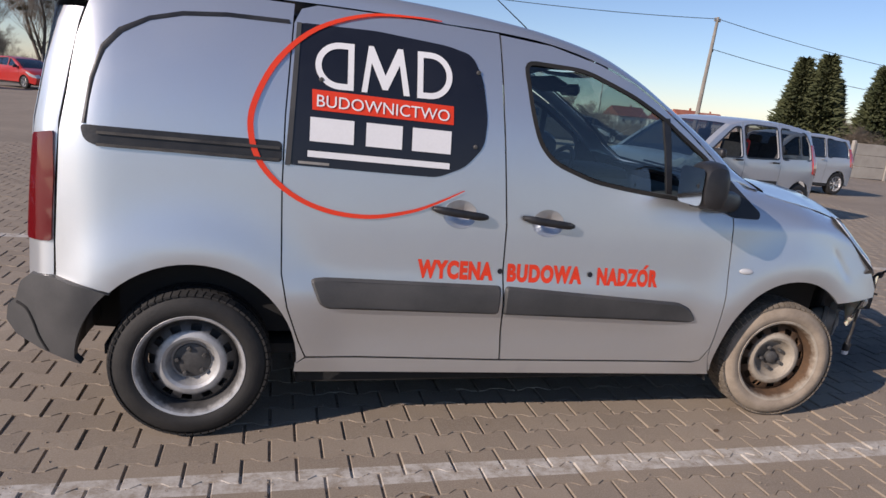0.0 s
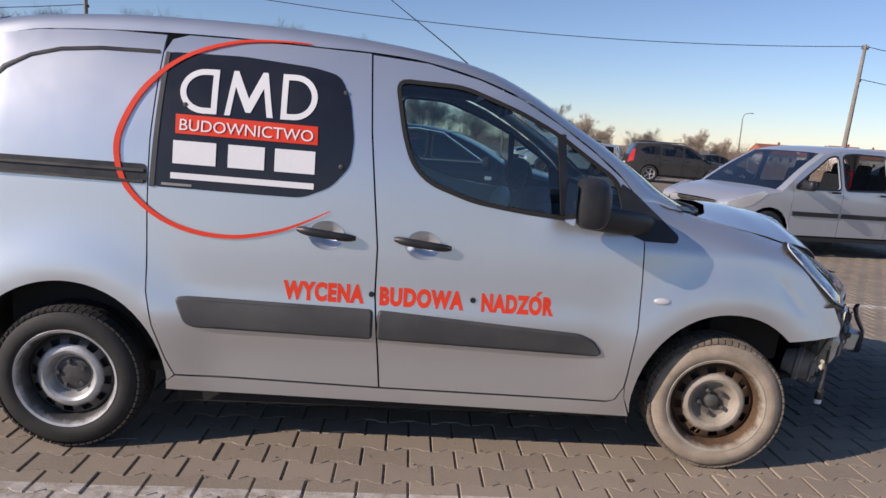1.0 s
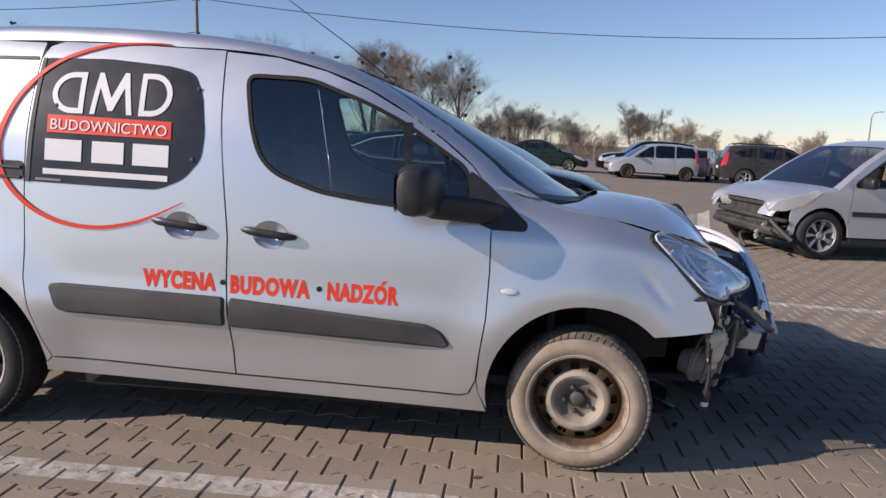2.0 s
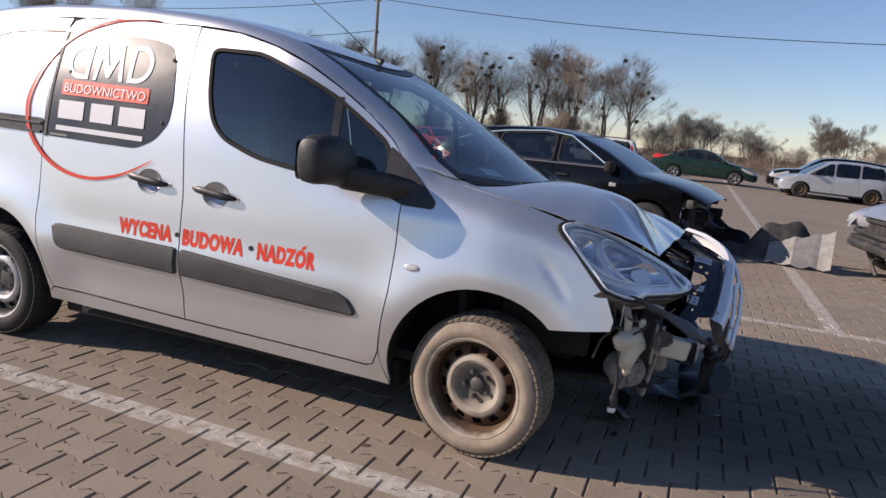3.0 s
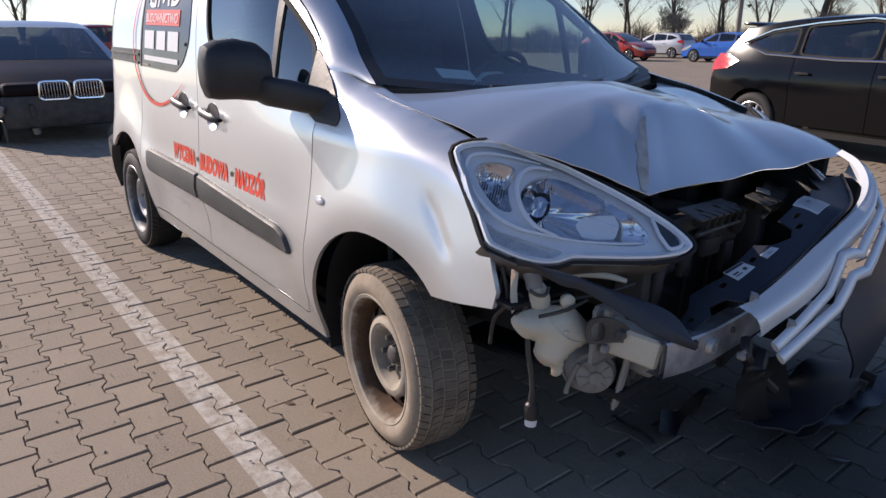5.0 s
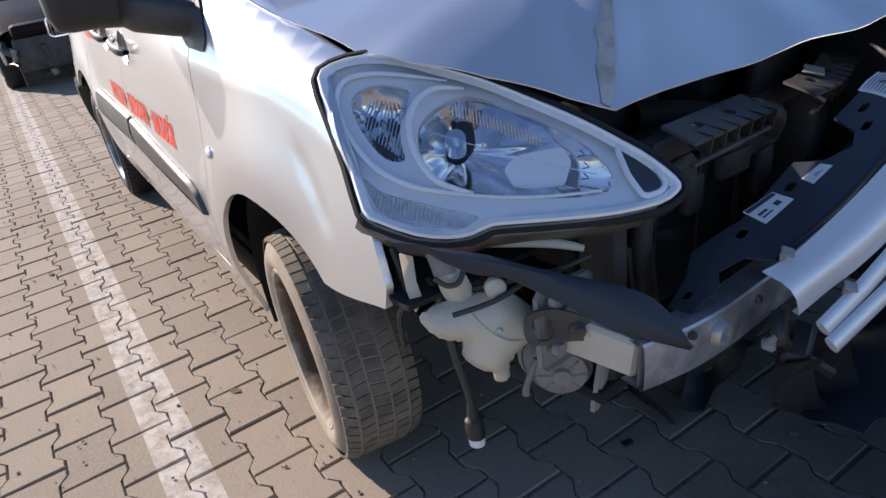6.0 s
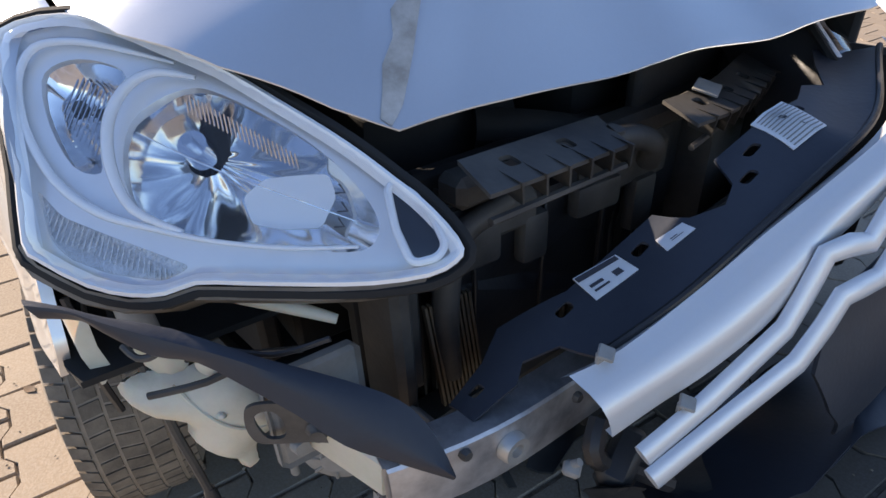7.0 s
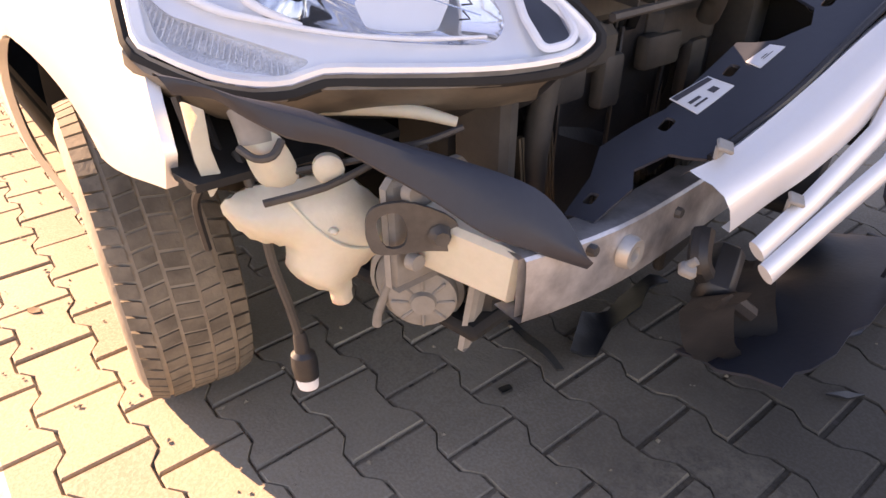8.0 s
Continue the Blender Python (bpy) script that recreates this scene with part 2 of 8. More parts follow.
def rusty_disc(name, pale, bright, dark, rusty, metal=0.0, rough=0.85):
    """Dusty pressed steel with a ring of the dark and rusty colours between disc and lip."""
    s = Mat(name, pale, rough, metal)
    xyz = s.node("ShaderNodeSeparateXYZ")
    s.link(s.coords(), xyz.inputs[0])
    x, y = xyz.outputs["X"], xyz.outputs["Y"]
    reach = s.math("SQRT", s.math("ADD", s.math("MULTIPLY", x, x), s.math("MULTIPLY", y, y)))
    reach = s.math("ADD", reach, s.math("MULTIPLY_ADD", s.noise(22, 5, 0.7), 0.03, -0.015))
    ring = s.ramp(s.math("MULTIPLY", reach, 4.0), (0.49, 0.0), (0.55, 1.0), (0.74, 1.0), (0.80, 0.0))
    dust = s.mix(s.ramp(s.noise(9, 5), (0.35, 0.0), (0.7, 1.0)), pale, bright)
    core = s.ramp(s.math("MULTIPLY", reach, 4.0), (0.20, 1.0), (0.40, 0.0))
    dust = s.mix(s.math("MULTIPLY", core, 0.85), dust, (0.06, 0.05, 0.042))
    rust = s.mix(s.noise(30, 5), dark, rusty)
    s.color(s.mix(ring, dust, rust))
    return s.bump(s.noise(90, 3), 0.2, 0.003).m


DISC_RUSTY = rusty_disc("dusty_rusty_wheel", (0.26, 0.22, 0.17), (0.42, 0.37, 0.30), (0.035, 0.022, 0.014), (0.15, 0.08, 0.038))
DISC_CLEAN = rusty_disc("dark_ringed_silver_wheel", (0.36, 0.36, 0.355), (0.58, 0.58, 0.575), (0.035, 0.034, 0.034), (0.16, 0.155, 0.15), 0.4, 0.45)
STEEL_RUST = worn("rusty_wheel_steel", (0.05, 0.034, 0.022), (0.16, 0.095, 0.05), 0.85, 14)
IRON = worn("hub_iron", (0.05, 0.05, 0.05), (0.12, 0.115, 0.11), 0.6, 20, 0.3)
CHROME = Mat("chrome", (0.75, 0.76, 0.78), 0.12, 1.0).m
ALU = worn("scuffed_aluminium", (0.44, 0.43, 0.41), (0.62, 0.61, 0.58), 0.42, 7, 0.6, dist=0.003)
CREAM = worn("milky_plastic", (0.54, 0.51, 0.41), (0.66, 0.63, 0.53), 0.4, 7, Subsurface_Weight=0.15)
CAST = worn("dusty_cast_grey", (0.20, 0.19, 0.175), (0.33, 0.315, 0.29), 0.75, 11)
RED_FOIL = worn("red_foil", (0.78, 0.045, 0.010), (0.82, 0.055, 0.016), 0.42, 5, bump=0.02)
WHITE_FOIL = worn("white_foil", (0.80, 0.80, 0.80), (0.84, 0.84, 0.84), 0.4, 5, bump=0.02)
BLACK_FOIL = worn("black_foil", (0.009, 0.010, 0.016), (0.014, 0.015, 0.022), 0.32, 4, bump=0.015, Coat_Weight=0.2, Coat_Roughness=0.15)
LABEL = worn("paper_label", (0.72, 0.73, 0.74), (0.78, 0.78, 0.78), 0.5, 20, bump=0.02)
INK = Mat("label_ink", (0.05, 0.05, 0.06), 0.6).m
NAVY = worn("navy_black_plastic", (0.014, 0.019, 0.030), (0.028, 0.034, 0.046), 0.5, 7, bump=0.1)
FABRIC = worn("grey_fabric", (0.03, 0.032, 0.036), (0.06, 0.062, 0.068), 0.9, 25)
AIRBAG = worn("airbag_cloth", (0.62, 0.64, 0.66), (0.74, 0.75, 0.76), 0.85, 9)


def pane(name, c, see, rough=0.02, base=0.075):
    """Tinted glass: a mirror coat over a see-through film."""
    s = Mat(name, c, rough)
    s.t.nodes.remove(s.b)
    clear, gloss = s.node("ShaderNodeBsdfTransparent"), s.node("ShaderNodeBsdfGlossy", Roughness=rough)
    clear.inputs["Color"].default_value = (*[v * see for v in c], 1)
    facing = s.node("ShaderNodeLayerWeight", Blend=0.5).outputs["Facing"]
    fres = s.math("MULTIPLY_ADD", s.math("POWER", facing, 2.3), 0.9 - base, base)
    blend = s.node("ShaderNodeMixShader")
    s.link(fres, blend.inputs[0])
    s.link(clear.outputs[0], blend.inputs[1])
    s.link(gloss.outputs[0], blend.inputs[2])
    s.link(blend.outputs[0], s.t.nodes["Material Output"].inputs["Surface"])
    return s.m


GLASS = pane("tinted_glass", (0.72, 0.89, 0.90), 0.88, base=0.11)
DARK_GLASS = pane("dark_glass", (0.5, 0.56, 0.58), 0.4)
LENS = pane("clear_lens", (0.97, 0.98, 1.0), 0.97, 0.015, 0.055)

def lot_z(x, y=0.0):
    """Slopes the lot down eastward so far things fit the camera's view."""
    return -0.026 * max(0.0, min(x, 150.0) - 2.0)


LOT_FALL = math.atan(0.026)

# ---- ground: interlocking concrete pavers, worn parking line, far lot ----
def paver_material(name, far=False):
    s = Mat(name, (0.25, 0.22, 0.19), 0.9)
    geom = s.node("ShaderNodeNewGeometry")
    pos = geom.outputs["Position"]
    big, mid, fine = s.noise(0.55, 5, 0.65, where=pos), s.noise(4.5, 6, 0.7, where=pos), s.noise(160, 3, where=pos)
    col = s.mix(s.ramp(big, (0.3, 0.0), (0.7, 1.0)), (0.212, 0.163, 0.114), (0.305, 0.242, 0.175))
    col = s.mix(s.math("MULTIPLY", s.ramp(mid, (0.45, 0.0), (0.75, 1.0)), 0.5), col, (0.15, 0.125, 0.10))
    if not far:
        rnd = s.node("ShaderNodeObjectInfo").outputs["Random"] if name == "paver_piece" else geom.outputs["Random Per Island"]
        col = s.mix(0.45, col, s.mix(rnd, (0.20, 0.157, 0.115), (0.325, 0.262, 0.195)))
    col = s.mix(s.math("MULTIPLY", s.ramp(fine, (0.42, 0.0), (0.62, 1.0)), 0.3), col, (0.40, 0.36, 0.31))
    xyz = s.node("ShaderNodeSeparateXYZ")
    s.link(pos, xyz.inputs[0])
    x, y = xyz.outputs["X"], xyz.outputs["Y"]
    # oil and wet patch before the wreck, also darkened to deepen the van's shadow
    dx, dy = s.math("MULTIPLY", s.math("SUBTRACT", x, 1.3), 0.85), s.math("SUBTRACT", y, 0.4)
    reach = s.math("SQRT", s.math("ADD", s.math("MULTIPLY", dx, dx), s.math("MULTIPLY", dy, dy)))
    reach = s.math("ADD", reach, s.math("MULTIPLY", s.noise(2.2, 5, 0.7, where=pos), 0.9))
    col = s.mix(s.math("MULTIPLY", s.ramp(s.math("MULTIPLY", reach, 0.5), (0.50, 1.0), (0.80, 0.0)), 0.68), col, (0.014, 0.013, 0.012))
    # sand patches swept over the stones
    sand = s.math("MULTIPLY", s.ramp(s.noise(0.8, 4, 0.6, where=pos), (0.52, 0.0), (0.68, 1.0)), s.ramp(s.noise(38, 4, 0.8, where=pos), (0.40, 0.0), (0.62, 1.0)))
    col = s.mix(s.math("MULTIPLY", sand, 0.55), col, (0.36, 0.29, 0.21))
    # darker drips and stains
    spots = s.ramp(s.noise(1.1, 3, 0.5, where=pos), (0.66, 0.0), (0.74, 1.0))
    col = s.mix(s.math("MULTIPLY", spots, 0.4), col, (0.09, 0.062, 0.045))
    # worn white line along the van, and the bay lines of the lot
    wear = s.ramp(s.noise(14, 6, 0.75, where=pos), (0.38, 0.12), (0.60, 1.0))
    band = s.math("LESS_THAN", s.math("ABSOLUTE", s.math("ADD", y, 1.18)), 0.062)
    band = s.math("MULTIPLY", band, s.math("LESS_THAN", x, 1.2))
    cross = s.math("LESS_THAN", s.math("ABSOLUTE", s.math("ADD", y, -2.57)), 0.06)
    along = s.math("MULTIPLY", s.math("LESS_THAN", s.math("ABSOLUTE", s.math("ADD", x, -1.88)), 0.065), s.math("GREATER_THAN", y, 2.5))
    lines = s.math("MAXIMUM", band, s.math("MAXIMUM", cross, along))
    col = s.mix(s.math("MULTIPLY", s.math("MULTIPLY", lines, wear), 0.8), col, (0.56, 0.53, 0.48))
    s.color(col)
    height = s.math("ADD", s.math("MULTIPLY", fine, 0.5), mid)
    if far:
        brick = s.node("ShaderNodeTexBrick", Scale=1.0, Mortar_Size=0.006, Brick_Width=0.2, Row_Height=0.14)
        s.link(pos, brick.inputs["Vector"])
        s.color(s.mix(brick.outputs["Fac"], col, (0.12, 0.10, 0.085)))
    return s.bump(height, 0.35, 0.006).m


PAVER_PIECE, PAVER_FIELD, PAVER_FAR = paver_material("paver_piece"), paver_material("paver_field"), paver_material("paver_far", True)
PITCH_X, PITCH_Y, PAVE_X, PAVE_Y = 0.2, 0.14, -0.02 + 0.1, -0.963
SHAPE = [(0.1, -0.0825), (0.1, 0.0825), (0.068, 0.0825), (0.034, 0.0575), (-0.034, 0.0575), (-0.068, 0.0825),
         (-0.1, 0.0825), (-0.1, -0.0825), (-0.068, -0.0825), (-0.034, -0.0575), (0.034, -0.0575), (0.068, -0.0825)]


def paver_geo(bevel=True):
    g, n = Geo(), 12
    shrink = lambda ends, sides: [(x * (1 - ends * 10), y * (1 - sides * 10)) for x, y in SHAPE]
    rings = [(shrink(0.0078, 0.0066), 0.0), (shrink(0.0048, 0.0026), -0.0045), (shrink(0.0045, 0.002), -0.03)] if bevel else [(shrink(0.0055, 0.0042), 0.0), (shrink(0.004, 0.002), -0.014)]
    verts = [(x, y, z) for loop, z in rings for x, y in loop]
    faces = [tuple(range(n))] + [(i * n + k, (i + 1) * n + k, (i + 1) * n + (k + 1) % n, i * n + (k + 1) % n) for i in range(len(rings) - 1) for k in range(n)]
    return g.add(verts, faces)


far_ground = Geo().grid([[(x, y, -0.009 + lot_z(x)) for y in (-400, -60, -15, 0, 15, 60, 400, 1500)] for x in (-1500, -400, -60, -15, 0, 2, 15, 60, 150, 400, 1500)])
ground = solid("ground", far_ground, PAVER_FAR, "flat car park paved in beige grey concrete", "ground", kind="structure")
pavement = thing("pavement", "interlocking beige concrete pavers with a worn white line", "pavement", kind="structure")
rng = random.Random(4)
piece_meshes = []
for kind_no in range(4):
    geo = paver_geo()
    geo.v = [(x, y, z + rng.uniform(-0.0012, 0.0012) + 0.006 * (x * rng.uniform(-1, 1) + y * rng.uniform(-1, 1))) for x, y, z in geo.v]
    piece_meshes.append(mesh_of("paver", geo, PAVER_PIECE, 30))
field_near, field_far = paver_geo(), paver_geo(False)
near_all, far_all, singles = Geo(), Geo(), []
for j in range(-20, 90):
    for i in range(-80, 50):
        x, y = PAVE_X + PITCH_X * (i + 0.5 * (j % 2)), PAVE_Y + PITCH_Y * j
        if not -0.62 > -1.2 - 0.45 * abs(x) - 9 or y > 9.5:
            continue
        lift, ax, ay = rng.uniform(-0.002, 0.002), rng.uniform(-0.008, 0.008), rng.uniform(-0.008, 0.008)
        if -1.35 < x < 1.55 and -1.62 < y < -0.28 and len(singles) < 150 or -0.2 < x < 1.75 and -0.28 <= y < 1.0 and len(singles) < 300:
            singles.append((x, y, lift, rng.choice(piece_meshes), rng.choice((0, 180)), ax, ay))
            continue
        src, out = (field_near, near_all) if -4.5 < x < 3.5 and -2.6 < y < 3.2 else (field_far, far_all)
        out.add([(x + px, y + py, pz + lift + lot_z(x + px) + ax * px + ay * py) for px, py, pz in src.v], src.f)
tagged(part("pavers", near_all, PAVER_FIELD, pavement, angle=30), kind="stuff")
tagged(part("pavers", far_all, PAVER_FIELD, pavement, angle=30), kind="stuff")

# ---- the wrecked silver van: x ahead from the front axle, its right side at y < 0 ----
half_z = curve((0.10, 0.79), (0.22, 0.812), (0.4, 0.84), (0.55, 0.848), (0.7, 0.838), (0.85, 0.825), (1.0, 0.81), (1.15, 0.795), (1.3, 0.772), (1.45, 0.735), (1.6, 0.682), (1.68, 0.645), (1.76, 0.59))
hood_side = curve((-0.45, 1.19), (-0.26, 1.130), (-0.146, 1.100), (0.056, 1.055), (0.27, 0.994), (0.45, 0.93))
RIGHT_HUB, FRONT_HUB = (-2.728, 0.315), (-0.004, 0.315)


def half(x, z):
    """Half of the van's width at a place of its side."""
    w = half_z(z)
    for hx, hz in (RIGHT_HUB, FRONT_HUB):
        r = math.hypot(x - hx, z - hz)
        w += 0.024 * math.exp(-(((r - 0.43) / 0.13) ** 2)) * ease((z - 0.2) / 0.25)
    w += 0.010 * math.exp(-(((z - 0.60) / 0.06) ** 2)) * ease((x + 2.5) / 0.3) * ease((-0.4 - x) / 0.3) - 0.012 * math.exp(-(((z - 0.43) / 0.07) ** 2)) * ease((x + 2.4) / 0.3) * ease((-0.5 - x) / 0.3)
    if z > 0.95:
        w -= 0.30 * ease((x + 1.05) / 0.8) * (z - 0.95)
    if x > -0.4:
        w -= 0.085 * max(0.0, 1 - (hood_side(x) - z) / 0.11) ** 2.2 * ease((x + 0.4) / 0.15)
        w -= 0.05 * ease((x - 0.2) / 0.5) * ease((z - 0.70) / 0.3)
    if 0.1 < x < 0.45 and z > 0.6:
        # dent beside the head lamp
        t = ((x - 0.18) * 0.12 - (z - 0.86) * 0.145) / 0.0354
        d = ((x - 0.18) * 0.145 + (z - 0.86) * 0.12) / 0.188
        w -= 0.006 * max(0.0, 1 - abs(d - 0.012) / 0.024) * ease(t / 0.4) * ease((1.12 - t) / 0.15)
    w -= 0.034 * ease((x + 0.02) / 0.32)
    w -= 0.07 * ease((-2.95 - x) / 0.32) ** 2
    return w


van = thing("delivery_van", "wrecked silver delivery van with its front bumper torn off", "van")


def on_side(lift=0.0, s=-1):
    return lambda x, z: (x, s * (half(x, z) + lift), z)


def side_part(name, loop, material, parent, label="", lift=0.0, thick=0.014, step=0.05, holes=(), s=-1, angle=38):
    g = Geo().sheet(loop, on_side(lift), step, holes, thick, (0, 1, 0))
    if s > 0:
        g.flip_y()
    return part(name, g, material, parent, label, angle)


def arc2(c, r, a0, a1, n):
    return [(c[0] + r * math.cos(radians(a0 + (a1 - a0) * k / n)), c[1] + r * math.sin(radians(a0 + (a1 - a0) * k / n))) for k in range(n + 1)]


def cup(x, z):
    return [(x + 0.070 * math.cos(2 * math.pi * k / 24), z + 0.056 * math.sin(2 * math.pi * k / 24)) for k in range(24)]


REAR_ARCH = arc2(RIGHT_HUB, 0.398, -6, 134, 22)
FRONT_ARCH = arc2(FRONT_HUB, 0.385, 45, 192, 22)
GAP_BACK = [(-2.385, 1.628), (-2.405, 1.283), (-2.408, 1.011), (-2.40, 0.688), (-2.374, 0.553), (-2.325, 0.409), (-2.295, 0.339)]
GAP_MID = [(-1.553, 1.676), (-1.535, 1.36), (-1.492, 0.903), (-1.493, 0.714), (-1.461, 0.311)]
GAP_FRONT = [(-0.407, 1.147), (-0.394, 0.989), (-0.392, 0.818), (-0.399, 0.63), (-0.419, 0.483), (-0.43, 0.367), (-0.459, 0.30), (-0.494, 0.291)]
TOP_SLIDE = [(-1.553, 1.680), (-1.785, 1.690), (-2.03, 1.702), (-2.296, 1.706), (-2.358, 1.685)]
TOP_FRONT = [(-0.486, 1.235), (-0.614, 1.339), (-0.77, 1.442), (-0.927, 1.53), (-1.104, 1.599), (-1.32, 1.654)]
QUARTER = [(-3.196, 0.645), (-3.08, 0.62), *REAR_ARCH[::-1], (-2.331, 0.305), *GAP_BACK[::-1], (-2.38, 1.70), (-2.6, 1.705), (-2.88, 1.69), (-3.02, 1.665), (-3.095, 1.63), (-3.13, 1.50), (-3.156, 1.312), (-3.184, 1.167), (-3.199, 0.767)]
SLIDE = [*GAP_BACK, *GAP_MID[::-1], *TOP_SLIDE]
DOOR = [*GAP_MID, *GAP_FRONT[::-1], *TOP_FRONT]
WINDOW = soft_loop([(-1.455, 1.585), (-1.17, 1.573), (-0.924, 1.481), (-0.767, 1.405), (-0.492, 1.222), (-0.462, 1.05), (-0.627, 1.041), (-0.904, 1.068), (-1.113, 1.099), (-1.30, 1.165), (-1.375, 1.24), (-1.415, 1.36)], 0.06)
FENDER = [(-0.43, 0.367), (-0.42, 0.31), (-0.385, 0.235), *FRONT_ARCH[::-1], (0.40, 0.604), (0.492, 0.618), (0.499, 0.66), (0.462, 0.745), (0.405, 0.83), (0.325, 0.915), (0.262, 0.965), (0.262, 0.99), (0.056, 1.048), (-0.146, 1.092), (-0.26, 1.122), (-0.36, 1.145), (-0.407, 1.147), *GAP_FRONT[1:6]]
SILL = [(-2.331, 0.305), (-2.336, 0.268), (-1.455, 0.246), (-0.385, 0.220), (-0.42, 0.31), (-0.43, 0.362), (-0.455, 0.302), (-0.494, 0.286), (-1.461, 0.306), (-2.293, 0.334)]
SAIL = soft_loop([(-0.492, 1.215), (-0.43, 1.175), (-0.247, 1.012), (-0.256, 0.982), (-0.394, 0.985), (-0.489, 1.022)], 0.015)
for s in (-1, 1):
    right = s < 0
    quarter = side_part("quarter_panel", inset(QUARTER, 0.002), SILVER, van, "silver rear quarter panel with a sliding rail", s=s, step=0.045)
    slide = side_part("sliding_door", inset(SLIDE, 0.0035), SILVER, van, "silver sliding door with a lettered black panel" if right else "", holes=[cup(-1.6975, 0.944)], s=s)
    door = side_part("front_door", inset(DOOR, 0.0035), SILVER, van, "silver front door with red lettering" if right else "", holes=[WINDOW, cup(-1.3085, 0.923)], s=s)
    fender = side_part("fender", inset(FENDER, 0.002), SILVER, van, "silver front fender with a dent", s=s, step=0.02)
    side_part("sill", SILL, SILVER, van, s=s)
    ring = inset(WINDOW, 0.017)
    side_part("window_seal", inset(WINDOW, 0.001), SHADE, door, "black rubber window seal", 0.003, 0.02, 0.04, [ring], s)
    side_part("window_pane", inset(WINDOW, 0.02), GLASS, door, "tinted side window", -0.006, 0.0, 0.06, (), s).visible_shadow = False
    side_part("window_bar", [(-0.775, 1.40), (-0.750, 1.075), (-0.724, 1.072), (-0.738, 1.40)], BLACK_PLASTIC, door, "", 0.002, 0.015, 0.06, (), s)
    side_part("sail_panel", SAIL, BLACK_PLASTIC, door, "black plastic triangle behind the mirror", 0.004, 0.02, 0.04, (), s)

# front and roof: rails, roof, windscreen
RAIL_A = [(-3.095, 1.63), (-2.9, 1.688), (-2.6, 1.706), (-2.3, 1.709), (-2.03, 1.704), (-1.785, 1.692), (-1.55, 1.683), (-1.32, 1.657), (-1.104, 1.602), (-0.927, 1.533), (-0.77, 1.445), (-0.614, 1.342), (-0.486, 1.238), (-0.407, 1.150), (-0.30, 1.128)]
RAIL_B = [(-3.10, 0.58, 1.715), (-2.9, 0.575, 1.750), (-2.6, 0.57, 1.772), (-2.3, 0.57, 1.776), (-2.03, 0.57, 1.770), (-1.785, 0.57, 1.756), (-1.55, 0.57, 1.735), (-1.30, 0.565, 1.70), (-1.06, 0.565, 1.642), (-0.87, 0.575, 1.555), (-0.71, 0.59, 1.46), (-0.555, 0.61, 1.36), (-0.425, 0.635, 1.265), (-0.33, 0.66, 1.185), (-0.20, 0.69, 1.108)]
rail_a, _ = spline([Vector((x, half(x, z), z)) for x, z in RAIL_A], [0] * 15, 4)
rail_b, _ = spline([Vector(p) for p in RAIL_B], [0] * 15, 4)
for s in (-1, 1):
    rows = []
    for a, b in zip(rail_a, rail_b):
        c = Vector(((a.x + b.x) / 2, a.y - 0.25 * (a.y - b.y), b.z + 0.004))
        rows.append([(p.x, s * p.y, p.z) for k in range(7) for t in [k / 6] for p in [a * (1 - t) ** 2 + c * 2 * t * (1 - t) + b * t * t]])
    g = Geo().grid(rows)
    if s > 0:
        g.f = [f[::-1] for f in g.f]
    part("roof_rail", g, SILVER, van, "silver roof rail and windscreen pillar")
edge_top = [p for p in rail_b if p.x <= -1.055]
rows = []
for i, b in enumerate(edge_top):
    bow = 0.13 * ease((b.x + 2.0) / 0.95) ** 3
    crown = 0.028 - 0.028 * ease((b.x + 1.45) / 0.4) + 0.01
    rows.append([(b.x + bow * (1 - t * t), t * b.y, b.z + crown * (1 - abs(t) ** 2.4) - bow * 0.40 * (1 - t * t)) for k in range(17) for t in [-1 + k / 8]])
part("roof", Geo().grid(rows), SILVER, van, "silver roof")
roof_front = rows[-1]
screen_edge = [p for p in rail_b if p.x >= -1.065]


def screen(u, v, lift=0.0):
    """The windscreen, u from its foot to its head, v across from -1 to 1."""
    n = (len(screen_edge) - 1) * (1 - u)
    i = min(int(n), len(screen_edge) - 2)
    e = screen_edge[i].lerp(screen_edge[i + 1], n - i)
    bow = (0.27 * (1 - u) + 0.13 * u) * (1 - v * v)
    return Vector((e.x + bow + 0.8 * lift, v * e.y, e.z - bow * (0.40 * u + 0.17 * (1 - u)) + 0.6 * lift))


windscreen = part("windscreen", Geo().grid([[screen(i / 16, -1 + k / 10) for k in range(21)] for i in range(17)]), GLASS, van, "tinted windscreen with stickers")
windscreen.visible_shadow = False
band = Geo()
for a, b in (((0, -1), (0, 1)), ((1, -1), (1, 1)), ((0, -1), (1, -1)), ((0, 1), (1, 1))):
    rows = []
    for k in range(21):
        u, v = a[0] + (b[0] - a[0]) * k / 20, a[1] + (b[1] - a[1]) * k / 20
        du, dv = (0.06 if a[0] == 0 else -0.05, 0) if a[0] == b[0] else (0, 0.05 if a[1] < 0 else -0.05)
        rows.append([screen(u, v, 0.003), screen(u + du, v + dv, 0.003)])
    band.grid(rows)
part("screen_border", band, BLACK_PLASTIC, windscreen, "black border of the windscreen")
g = Geo().grid([[screen(0.10 + 0.055 * i, -0.70 + 0.16 * k / 2, 0.002 - 0.006) for k in range(3)] for i in range(2)])
part("screen_sticker", g, LABEL, windscreen, "small pale blue sticker inside the windscreen")

